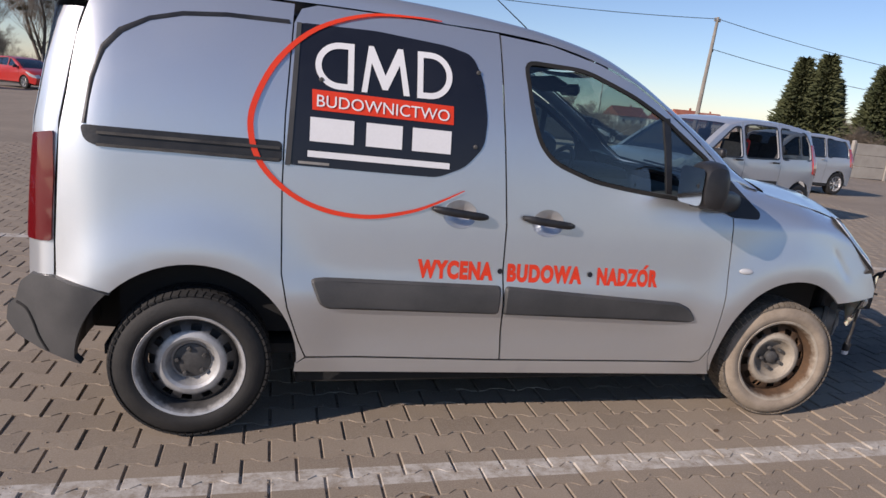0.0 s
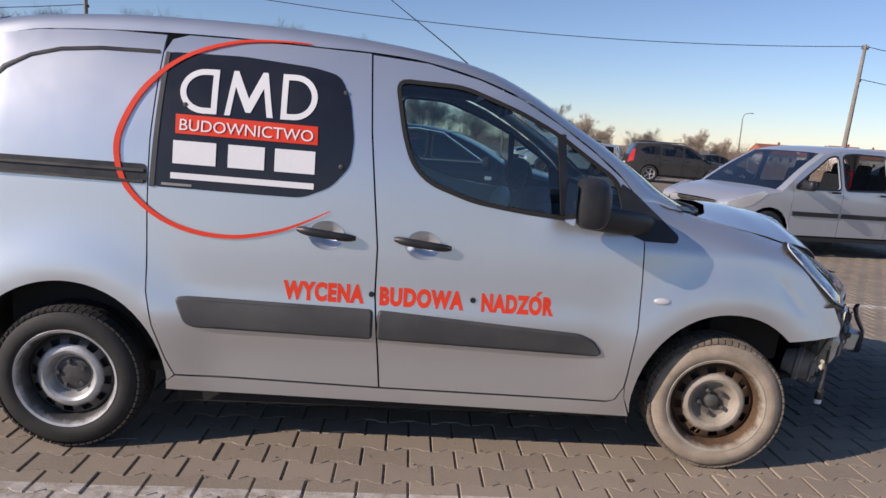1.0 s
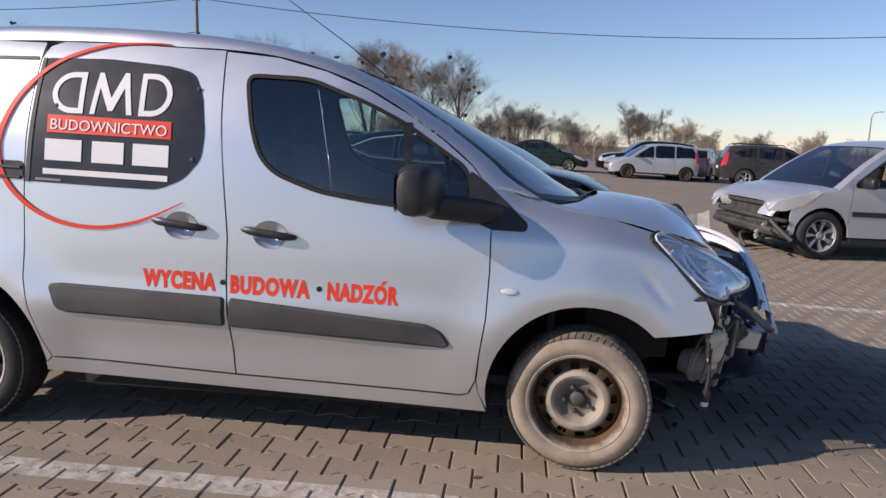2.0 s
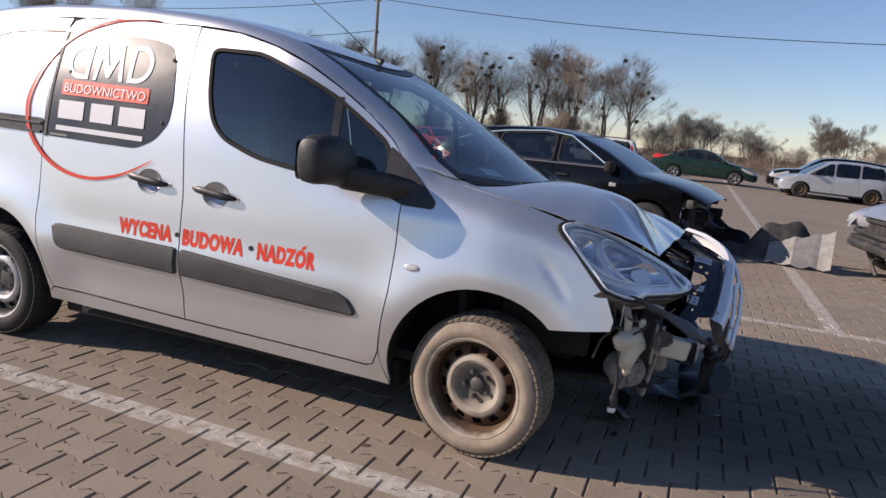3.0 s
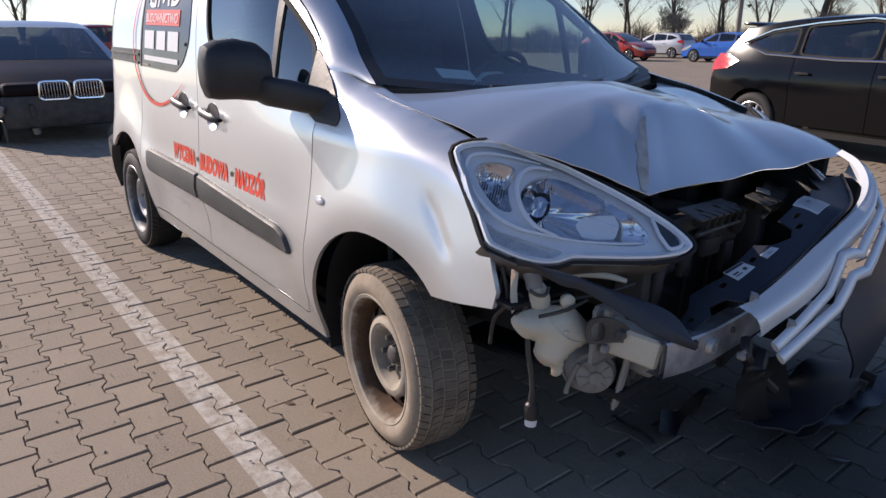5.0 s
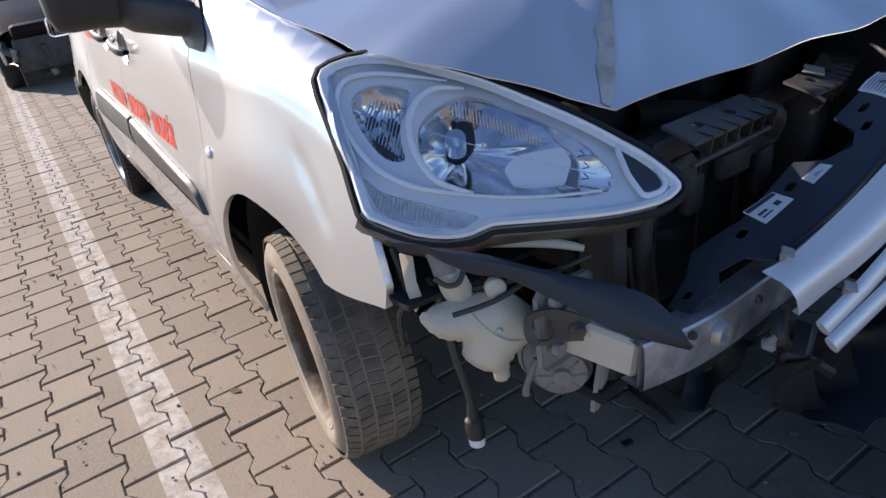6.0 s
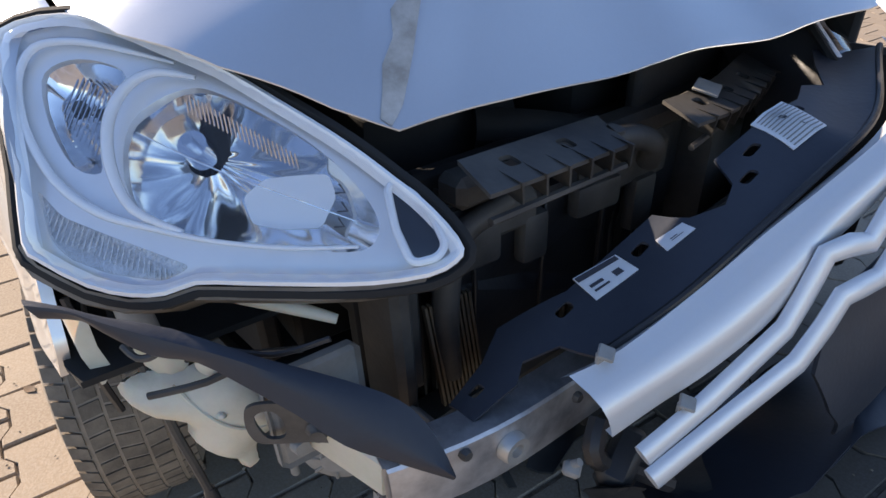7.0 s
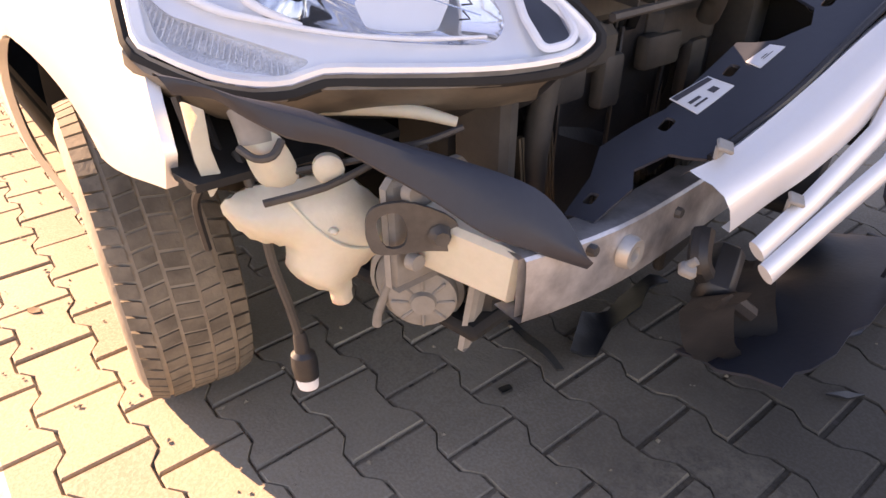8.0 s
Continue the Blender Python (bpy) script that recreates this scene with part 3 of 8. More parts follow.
# hood, buckled and pushed back
hood_mid = curve((-0.2, 1.098), (0.0, 1.100), (0.15, 1.092), (0.30, 1.066), (0.40, 1.012), (0.50, 0.935), (0.60, 0.853), (0.68, 0.79))
hood_fall = curve((-0.2, 0.004), (0.0, 0.052), (0.15, 0.088), (0.3, 0.112), (0.5, 0.10), (0.7, 0.08))


def hood_z(x, y):
    z = hood_mid(x) - hood_fall(x) * (abs(y) / 0.72) ** 3
    # crease from the peak down to the lip
    ax, ay, bx, by = 0.44, -0.26, 0.585, -0.41
    t = ((x - ax) * (bx - ax) + (y - ay) * (by - ay)) / ((bx - ax) ** 2 + (by - ay) ** 2)
    d = ((x - ax) * (by - ay) - (y - ay) * (bx - ax)) / math.hypot(bx - ax, by - ay)
    on = ease((t + 0.35) / 0.4) * ease((1.5 - t) / 0.3)
    fade = ease((1.0 - t) / 0.5)
    peak = lambda v, w: max(0.0, 1 - abs(v) / w)
    z += on * fade * (0.011 * peak(d, 0.06) - 0.014 * peak(d - 0.07, 0.07))
    # ridge ahead of the crease; far half lowered to fit the camera's view of it
    z += 0.042 * math.exp(-(((x - 0.44) / 0.10) ** 2 + ((y + 0.20) / 0.27) ** 2))
    z -= 0.045 * ease((y - 0.05) / 0.25) * (1 - 0.55 * ease((y - 0.40) / 0.25))
    z -= 0.026 * ease((y + 0.15) / 0.25) * math.exp(-(((x - 0.27) / 0.15) ** 2))
    z -= 0.007 * math.exp(-(((x - 0.60) / 0.07) ** 2 + ((y + 0.43) / 0.10) ** 2))
    return z + 0.12 * ease((y + 0.10) / 0.6) * ease((x - 0.28) / 0.40)


def hood_at(x, y, lift=0.0):
    return (x + 0.02 * ease((x + 0.1) / 0.5), y * (1 - 0.045 * ease((x + 0.02) / 0.3)), hood_z(x, y) + lift + 0.02 * ease((x + 0.15) / 0.4))


HOOD = [(-0.165, -0.708), (0.05, -0.712), (0.262, -0.705), (0.36, -0.66), (0.46, -0.575), (0.545, -0.475), (0.588, -0.41), (0.603, -0.25), (0.618, 0.0), (0.645, 0.25), (0.665, 0.5), (0.655, 0.62), (0.48, 0.67), (0.262, 0.70), (0.05, 0.712), (-0.165, 0.708), (-0.03, 0.52), (0.07, 0.27), (0.10, 0.0), (0.07, -0.27), (-0.03, -0.52)]
hood = part("hood", Geo().sheet(HOOD, lambda x, y: hood_at(x, y), 0.02, (), 0.002, (0, 0, -1)), SILVER, van, "buckled silver hood creased by the crash", 24)
SCRAPE = [(0.451, -0.254), (0.481, -0.292), (0.504, -0.315), (0.538, -0.351), (0.571, -0.391), (0.584, -0.417), (0.573, -0.426), (0.552, -0.408), (0.532, -0.394), (0.516, -0.366), (0.492, -0.353), (0.483, -0.323), (0.463, -0.305), (0.454, -0.276)]
part("scrape", Geo().sheet(SCRAPE, lambda x, y: hood_at(x, y, 0.0025), 0.012), worn("scraped_primer", (0.30, 0.28, 0.25), (0.56, 0.55, 0.53), 0.55, 28, 0.2, fine=120), hood, "scraped bare patch along the crease", 24)
g = Geo().sheet([(-0.2, -0.70), (-0.05, -0.5), (0.05, -0.27), (0.085, 0), (0.05, 0.27), (-0.05, 0.5), (-0.2, 0.70), (-0.3, 0.66), (-0.05, 0), (-0.3, -0.66)], lambda x, y: (x, y, 1.075 + 0.03 * abs(y)), 0.06, (), 0.02, (0, 0, -1))
part("cowl", g, BLACK_PLASTIC, van, "black plastic cowl below the windscreen")
for y0 in (-0.45, 0.12):
    g = Geo().tube([screen(0.03, y0 - 0.1, 0.02), screen(0.05, y0 + 0.25, 0.02), screen(0.07, y0 + 0.62, 0.018)], 0.007, 6, 3)
    part("wiper", g, BLACK_PLASTIC, van, "black wiper")
g = Geo().tube([(-0.955, 0.05, 1.625), (-0.985, 0.05, 1.64)], [0.022, 0.012], 10).tube([(-0.975, 0.05, 1.63), (-1.20, 0.045, 1.80), (-1.52, 0.04, 2.02)], [0.004, 0.003, 0.002], 6)
part("aerial", g, BLACK_PLASTIC, van, "thin black roof aerial")

# tailgate, lamps and rear bumper
rear_x = curve((0.5, -3.196), (0.767, -3.199), (1.167, -3.184), (1.312, -3.156), (1.50, -3.13), (1.63, -3.095), (1.7, -3.06))
for s in (-1, 1):
    rows = [[(rear_x(z) - 0.005 - 0.10 * t, s * (half(rear_x(z), z) - 0.004 - 0.07 * t * t), z) for t in (0, 0.3, 0.6, 1)] for z in (0.60, 0.66, 0.8, 1.0, 1.2, 1.4, 1.55, 1.60)]
    g = Geo().grid(rows)
    if s > 0:
        g.f = [f[::-1] for f in g.f]
    part("rear_corner", g, SILVER, van, "silver rear corner post")
    g = Geo().sheet(soft_loop([(0.77, 0.16), (1.15, 0.14), (1.165, 0.015), (1.0, 0.0), (0.77, 0.005)], 0.015), lambda z, d: (rear_x(z) - 0.008 - d * 0.6, s * (half(rear_x(z), z) + 0.004 - 2.2 * d * d), z), 0.05, (), 0.012, (0.3, -s * 0.9, 0))
    lamp = part("tail_lamp", g, Mat("tail_lamp_red", (0.13, 0.006, 0.008), 0.12, 0.0, Coat_Weight=1.0).m if s < 0 else bpy.data.materials["tail_lamp_red"], van, "dark red tail lamp")
g = Geo().grid([[(x, y * min(0.68, half(-3.05, z) - 0.05), z) for y in (-1, -0.6, 0, 0.6, 1)] for x, z in ((-3.29, 0.5), (-3.30, 0.9), (-3.28, 1.2), (-3.21, 1.6), (-3.14, 1.71), (-3.05, 1.74))])
part("tailgate", g, SILVER, van, "silver tailgate")
BUMP = [(-3.285, 0.645), (-3.33, 0.605), (-3.355, 0.535), (-3.395, 0.495), (-3.41, 0.43), (-3.37, 0.38), (-3.27, 0.348), (-3.11, 0.318), *arc2(RIGHT_HUB, 0.405, 135, 176, 8)[::-1], (-3.004, 0.597), (-3.08, 0.622), (-3.20, 0.648)][::-1]
for s in (-1, 1):
    g = Geo().sheet(BUMP, lambda x, z: (x, -(half(max(x, -3.05), z) + 0.012 - 0.9 * max(0, -3.12 - x) ** 1.2), z), 0.04, (), 0.05, (0, 1, 0))
    if s > 0:
        g.flip_y()
    corner = part("rear_bumper_corner", g, GRAPHITE, van, "scuffed grey plastic bumper corner")
    # near-black tube that draws the shade in the bumper's groove
    seam = [(x, s * (half(-3.05, z) + 0.013 - 0.9 * max(0, -3.12 - x) ** 1.2), z) for x, z in ((-3.35, 0.52), (-3.31, 0.505), (-3.285, 0.46), (-3.265, 0.40), (-3.235, 0.35))]
    part("bumper_seam", Geo().tube(seam, 0.006, 6, 3), SHADE, corner)
g = Geo().grid([[(-3.34 + 0.0 * abs(y), y, z) for y in (-0.70, -0.3, 0.3, 0.70)] for z in (0.33, 0.42, 0.52, 0.56)]).box((-3.22, 0, 0.45), (0.2, 1.3, 0.2), 0.03)
part("rear_bumper", g, GRAPHITE, van, "grey plastic rear bumper")

# side mouldings, rail, handles, repeater
MOULD = [(-2.29, 0.667), (-2.245, 0.674), (-1.485, 0.652), (-0.64, 0.592), (-0.578, 0.566), (-0.539, 0.513), (-0.56, 0.495), (-1.476, 0.526), (-2.215, 0.548), (-2.25, 0.567)]
for s in (-1, 1):
    owners = [o for o in van.children if o.name.startswith(("sliding_door", "front_door"))]
    for loop, own in (([p for p in MOULD if p[0] < -1.49] and [(-1.497, 0.653), *MOULD[:2][::-1], MOULD[9], MOULD[8], (-1.497, 0.5265)], 0), ([(-1.480, 0.652), (-1.480, 0.526), *MOULD[6:2:-1]], 1)):
        loop = soft_loop(loop, 0.02)
        g = Geo().sheet(loop, on_side(0.002), 0.045, (), 0.004, (0, 1, 0))
        g.sheet(inset(loop, 0.010), on_side(0.016), 0.045, (), 0.002, (0, 1, 0))
        outer, inner = dense(loop, 0.03), dense(inset(loop, 0.010), 0.03)
        g.grid([[on_side(0.002)(*a), on_side(0.012)(*((a[0] + b[0]) / 2 * 1.0, (a[1] + b[1]) / 2)), on_side(0.016)(*b)] for a, b in zip(loop + loop[:1], inset(loop, 0.010) + inset(loop, 0.010)[:1])])
        if s > 0:
            g.flip_y()
        part("side_moulding", g, GRAPHITE, owners[own + (2 if s > 0 else 0)] if len(owners) > 3 else van, "grey plastic rub strip")


def door_handle(x0, x1, z, owner):
    """A cupped bowl and a black grab handle across it."""
    xc = (x0 + x1) / 2
    bowl = Geo()
    rows = [[on_side(0.003 - 0.035 * (1 - (k / 6) ** 2) * (1 if k < 6 else 0))(xc + 0.072 * k / 6 * math.cos(a), z - 0.004 + 0.058 * k / 6 * math.sin(a)) for k in range(7)] for a in [2 * math.pi * q / 28 for q in range(29)]]
    bowl.grid(rows)
    part("handle_bowl", bowl, SILVER, owner, "silver handle cup")
    n, rows = 12, []
    for k in range(n + 1):
        t = k / n
        x, zz = x0 + (x1 - x0) * t, z + 0.016 - 0.026 * t
        r = 0.017 * (1 - 0.5 * abs(2 * t - 1) ** 6)
        y = -(half(x, zz) + 0.012 + 0.022 * (1 - (2 * t - 1) ** 4))
        rows.append([(x, y + 0.011 * math.cos(a), zz + r * math.sin(a)) for a in [2 * math.pi * q / 10 for q in range(10)]])
    part("handle_grip", Geo().grid(rows, True), BLACK_PLASTIC, owner, "black handle")


right_slide = [o for o in van.children if o.name.startswith("sliding_door")][0]
right_door = [o for o in van.children if o.name.startswith("front_door")][0]
right_quarter = [o for o in van.children if o.name.startswith("quarter_panel")][0]
right_fender = [o for o in van.children if o.name.startswith("fender")][0]
door_handle(-1.815, -1.58, 0.948, right_slide)
door_handle(-1.425, -1.192, 0.927, right_door)
for o in van.children:
    if o not in (right_slide, right_door) and o.name.startswith(("sliding_door", "front_door")):
        x, z = (-1.6975, 0.944) if o.name.startswith("sliding") else (-1.3085, 0.923)
        g = Geo().sheet(soft_loop([(x - 0.075, z - 0.06), (x + 0.075, z - 0.06), (x + 0.075, z + 0.06), (x - 0.075, z + 0.06)], 0.03), on_side(0.002), 0.03, (), 0.02, (0, 1, 0))
        g.flip_y()
        part("handle_bowl", g, SILVER, o, "silver handle cup")
g = Geo().sheet(soft_loop([(-3.108, 1.197), (-2.412, 1.186), (-2.410, 1.108), (-3.06, 1.127), (-3.095, 1.145)], 0.02), on_side(0.004), 0.05, (), 0.02)
rail = part("door_rail", g, BLACK_PLASTIC, right_quarter, "black sliding door rail")
for z0, dz in ((1.178, -0.012), (1.135, -0.012)):
    g = Geo().sheet([(-3.05, z0), (-2.42, z0 - 0.012), (-2.42, z0 - 0.022), (-3.05, z0 - 0.010)], on_side(0.011), 0.06, (), 0.008)
    part("rail_lip", g, BLACK_DUSTY, rail)
INSET = [(-3.102, 1.2), (-3.079, 1.358), (-3.045, 1.475), (-2.99, 1.54), (-2.893, 1.592), (-2.782, 1.622), (-2.627, 1.636), (-2.40, 1.636)]
g = Geo().grid([[on_side(0.002)(*a), on_side(0.0045)((a[0] + b[0]) / 2, (a[1] + b[1]) / 2), on_side(0.001)(*b)] for a, b in zip(INSET, [(x + 0.016 * (1 if x < -2.95 else 0.3), z - 0.016 * (0 if x < -3.06 else 1)) for x, z in INSET])])
part("panel_seam", g, BLACK_PLASTIC, right_quarter, "dark seam of the pressed panel")
rows = [[on_side(0.001 + 0.010 * math.cos(k / 6 * math.pi / 2))(-0.307 + 0.036 * math.sin(k / 6 * math.pi / 2) * math.cos(a), 0.744 + 0.014 * math.sin(k / 6 * math.pi / 2) * math.sin(a)) for k in range(7)] for a in [2 * math.pi * q / 20 for q in range(21)]]
part("side_repeater", Geo().grid(rows), Mat("repeater_lens", (0.48, 0.49, 0.50), 0.08, 0.0, Coat_Weight=1.0).m, right_fender, "clear oval indicator")

# door mirror
def blob(sections, n=16):
    """A closed skin through rounded sections: centre, half sizes across two axes, the axes."""
    rows = []
    for c, a, b, ua, ub in sections:
        c, ua, ub = Vector(c), Vector(ua), Vector(ub)
        rows.append([c + ua * a * abs(math.cos(t)) ** 0.7 * (1 if math.cos(t) > 0 else -1) + ub * b * abs(math.sin(t)) ** 0.7 * (1 if math.sin(t) > 0 else -1) for t in [2 * math.pi * k / n for k in range(n)]])
    g = Geo().grid(rows, True)
    g.f += [tuple(range(n))[::-1], tuple(len(rows) * n - n + k for k in range(n))]
    return g


for s in (-1, 1):
    ux, uz = (1, 0, 0), (0, 0, 1)
    g = blob([((-0.63, s * 0.845, 1.10), 0.02, 0.05, ux, uz), ((-0.63, s * 0.855, 1.115), 0.05, 0.085, ux, uz), ((-0.655, s * 0.89, 1.135), 0.075, 0.098, ux, uz), ((-0.67, s * 0.95, 1.145), 0.078, 0.10, ux, uz), ((-0.68, s * 1.01, 1.143), 0.072, 0.097, ux, uz), ((-0.685, s * 1.045, 1.138), 0.055, 0.085, ux, uz), ((-0.688, s * 1.058, 1.135), 0.03, 0.05, ux, uz)])
    mirror = part("door_mirror", g, BLACK_PLASTIC, van, "black plastic door mirror")
    g = blob([((-0.40, s * 0.77, 1.045), 0.06, 0.045, ux, uz), ((-0.47, s * 0.82, 1.06), 0.07, 0.05, ux, uz), ((-0.60, s * 0.88, 1.075), 0.06, 0.05, ux, uz), ((-0.66, s * 0.92, 1.09), 0.03, 0.03, ux, uz)])
    part("mirror_arm", g, BLACK_PLASTIC, mirror)
    g = Geo().sheet(soft_loop([(0.875, 1.06), (1.04, 1.06), (1.04, 1.215), (0.875, 1.215)], 0.03), lambda y, z: (-0.752 + 0.02 * (y - 0.95), s * y, z), 0.05)
    part("mirror_glass", g, CHROME, mirror, "mirror glass")

# ---- wheels of the van: axis along local z, outer face at +z ----
def tyre_geo(r=0.290, rim=0.195, half_w=0.098, tread=True):
    prof = [(rim - 0.005, -half_w + 0.02), (rim + 0.01, -half_w + 0.004), (rim + 0.040, -half_w - 0.006), (r - 0.045, -half_w - 0.004), (r - 0.012, -half_w + 0.014), (r, -half_w + 0.035),
            (r + 0.002, 0), (r, half_w - 0.035), (r - 0.012, half_w - 0.014), (r - 0.03, half_w - 0.002), (r - 0.045, half_w + 0.004), (rim + 0.042, half_w + 0.006), (rim + 0.028, half_w + 0.004), (rim + 0.02, half_w), (rim + 0.008, half_w - 0.004), (rim - 0.005, half_w - 0.02)]
    return Geo().lathe(prof, 56)


def tread_geo(r=0.290, half_w=0.098, n=62):
    """Blocks of tread in five rows round the tyre."""
    g = Geo()
    rows = [(-0.078, 0.028, 0.25), (-0.040, 0.032, -0.15), (0.0, 0.036, 0.2), (0.040, 0.032, -0.15), (0.078, 0.028, 0.25)]
    for q, (c, w, skew) in enumerate(rows):
        for k in range(n):
            a0, a1 = 2 * math.pi * (k + 0.5 * (q % 2)) / n, 2 * math.pi * (k + 0.5 * (q % 2) + 0.82) / n
            drop = 0.010 if abs(c) > 0.06 else 0.0
            verts = []
            for h in (-0.004, 0.0045):
                for z, far in ((c - w / 2, -1), (c + w / 2, 1)):
                    edge = drop if far * c > 0 else 0.0
                    for a in (a0, a1):
                        aa = a + skew * 0.05 * far
                        verts.append(((r + h - edge) * math.cos(aa), (r + h - edge) * math.sin(aa), z))
            g.add(verts, [(4, 5, 7, 6), (0, 1, 5, 4), (2, 6, 7, 3), (0, 4, 6, 2), (1, 3, 7, 5)])
    return g


def rim_geo(holes=12):
    """A pressed steel wheel: lip, barrel and disc with oval holes."""
    g = Geo()
    lip = [(0.186, -0.09), (0.186, 0.05), (0.194, 0.07), (0.205, 0.086), (0.209, 0.094), (0.206, 0.098), (0.196, 0.094), (0.188, 0.076), (0.180, 0.06), (0.178, 0.02)]
    g.lathe(lip, 56)
    n = holes * 6
    lane = [(0.178, 0.022), (0.170, 0.030), (0.160, 0.040), (0.134, 0.052), (0.122, 0.060), (0.108, 0.062), (0.096, 0.055), (0.086, 0.036), (0.078, 0.024), (0.04, 0.022), (0.0, 0.022)]
    verts = [(r * math.cos(2 * math.pi * k / n), r * math.sin(2 * math.pi * k / n), h) for r, h in lane for k in range(n)]
    faces = []
    for i in range(len(lane) - 1):
        for k in range(n):
            if i == 2 and k % 6 in (1, 2, 3):
                continue
            q = (k + 1) % n
            faces.append((i * n + k, (i + 1) * n + k, (i + 1) * n + q, i * n + q))
    g.add(verts, faces)
    for h in range(holes):
        lo, hi = h * 6 + 1, h * 6 + 4
        ring = [2 * n + k for k in range(lo, hi + 1)] + [3 * n + k for k in range(hi, lo - 1, -1)]
        base = len(g.v) - len(verts)
        pts = [Vector(g.v[base + i]) for i in ring]
        inner = [p + Vector((0, 0, -0.012)) for p in pts]
        g.add([*pts, *inner], [(k, (k + 1) % len(pts), len(pts) + (k + 1) % len(pts), len(pts) + k) for k in range(len(pts))])
    return g


def van_wheel(name, label, m, rubber, tread, steel, well, cap, r=0.290):
    wheel = part(name, rim_geo(), steel, van, label, 30, m=m)
    part("tyre", tyre_geo(r), rubber, wheel, "", 35)
    part("tread", tread_geo(r), tread, wheel, "", 30)
    part("brake_drum", Geo().lathe([(0.0, 0.0), (0.15, 0.0), (0.165, -0.01), (0.165, -0.06)], 32), well, wheel)
    if cap:
        part("hub_cap", Geo().lathe([(0.0, 0.040), (0.03, 0.040), (0.05, 0.036), (0.068, 0.030), (0.073, 0.018)], 32), IRON, wheel, "dark hub cap")
    else:
        part("hub_cap", Geo().lathe([(0.0, 0.044), (0.022, 0.044), (0.03, 0.038), (0.032, 0.02)], 24), IRON, wheel, "rusty hub")
    for k in range(5):
        a = 2 * math.pi * k / 5 + 0.3
        x, y = 0.054 * math.cos(a), 0.054 * math.sin(a)
        part("wheel_bolt", Geo().lathe([(0.0, 0.048), (0.007, 0.048), (0.010, 0.044), (0.010, 0.022)], 6, Matrix.Translation((x, y, 0))), IRON, wheel)
    return wheel


def wheel_pose(x, y, z, steer=0.0, side=-1, spin=0.0):
    turn = Matrix.Rotation(radians(steer), 4, "Z") @ Matrix.Rotation(radians(90 if side < 0 else -90), 4, "X") @ Matrix.Rotation(radians(spin), 4, "Z")
    return Matrix.Translation((x, y, z)) @ turn


van_wheel("wheel", "rear wheel with a clean silver steel rim", wheel_pose(-2.728, -0.752, 0.302, 0, -1, 11), RUBBER, RUBBER, DISC_CLEAN, IRON, True, 0.298)
van_wheel("wheel", "front wheel caked in beige dust with a rusty rim", wheel_pose(-0.003, -0.745, 0.291, -7, -1, 25), DUSTY_RUBBER, TREAD_DUSTY, DISC_RUSTY, STEEL_RUST, False)
van_wheel("wheel", "rear wheel", wheel_pose(-2.728, 0.752, 0.302, 0, 1), RUBBER, RUBBER, STEEL, IRON, True, 0.298)
van_wheel("wheel", "front wheel", wheel_pose(0.0, 0.745, 0.291, 0, 1), RUBBER, RUBBER, STEEL, IRON, False)
for s in (-1, 1):
    for hx, hz in (RIGHT_HUB, FRONT_HUB):
        rows = [[(hx + r * math.cos(a), s * y, hz + r * math.sin(a)) for r, y in ((0.41, 0.80), (0.42, 0.70), (0.42, 0.50), (0.0, 0.49))] for a in [radians(8 + 168 * k / 20) for k in range(21)]]
        if hx > -1:
            rows = [[(hx + r * math.cos(a), s * y, hz + r * math.sin(a)) for r, y in ((0.40, 0.80), (0.40, 0.70), (0.40, 0.50), (0.0, 0.49))] for a in [radians(60 + 140 * k / 20) for k in range(21)]]
        part("wheel_liner", Geo().grid(rows), SHADE, van, "black wheel arch liner")
g = Geo().box((-1.35, 0, 0.245), (1.95, 1.5, 0.12), 0.01).box((-2.75, 0, 0.40), (0.9, 0.98, 0.08), 0.01).box((-0.05, 0, 0.42), (0.75, 0.95, 0.1), 0.01)
part("floor_pan", g, SHADE, van, "black underside")
part("axle_beam", Geo().rod((-2.728, -0.7, 0.30), (-2.728, 0.7, 0.30), 0.035), SHADE, van)

# ---- right head lamp: local a along it, b down it, lift outwards ----
LAMP_O, LAMP_A, LAMP_B = Vector((0.264, -0.746, 0.969)), Vector((0.770, 0.536, -0.331)), Vector((0.160, -0.777, -0.610))
LAMP_N = LAMP_B.cross(LAMP_A).normalized()
LAMP = [(-0.004, 0.008), (0.002, -0.026), (0.05, -0.062), (0.117, -0.079), (0.18, -0.082), (0.262, -0.085), (0.343, -0.078), (0.42, -0.070), (0.476, -0.062), (0.531, -0.052), (0.57, -0.045), (0.621, -0.030), (0.656, -0.013), (0.658, 0.006), (0.638, 0.033), (0.583, 0.068), (0.52, 0.098), (0.44, 0.133), (0.396, 0.155), (0.373, 0.181), (0.34, 0.200), (0.291, 0.213), (0.224, 0.214), (0.192, 0.205), (0.126, 0.135), (0.049, 0.062)]
LAMP = [(a if a < 0.45 else 0.45 + (a - 0.45) * 0.87, b) for a, b in LAMP]
LAMP = round_loop(LAMP, 2)
LAMP_EDGE = dense(LAMP, 0.012)


def lamp(a, b, lift=0.0):
    return LAMP_O + LAMP_A * a + LAMP_B * b + LAMP_N * lift


def lamp_skin(a, b):
    d = min(math.dist((a, b), p) for p in LAMP_EDGE)
    return lamp(a, b, 0.026 * (1 - math.exp(-d / 0.03)) - 0.004)


def lamp_sheet(loop, lift, step=0.03, holes=(), thick=0.0):
    return Geo().sheet(loop, lambda a, b: lamp(a, b, lift), step, holes, thick, -LAMP_N)


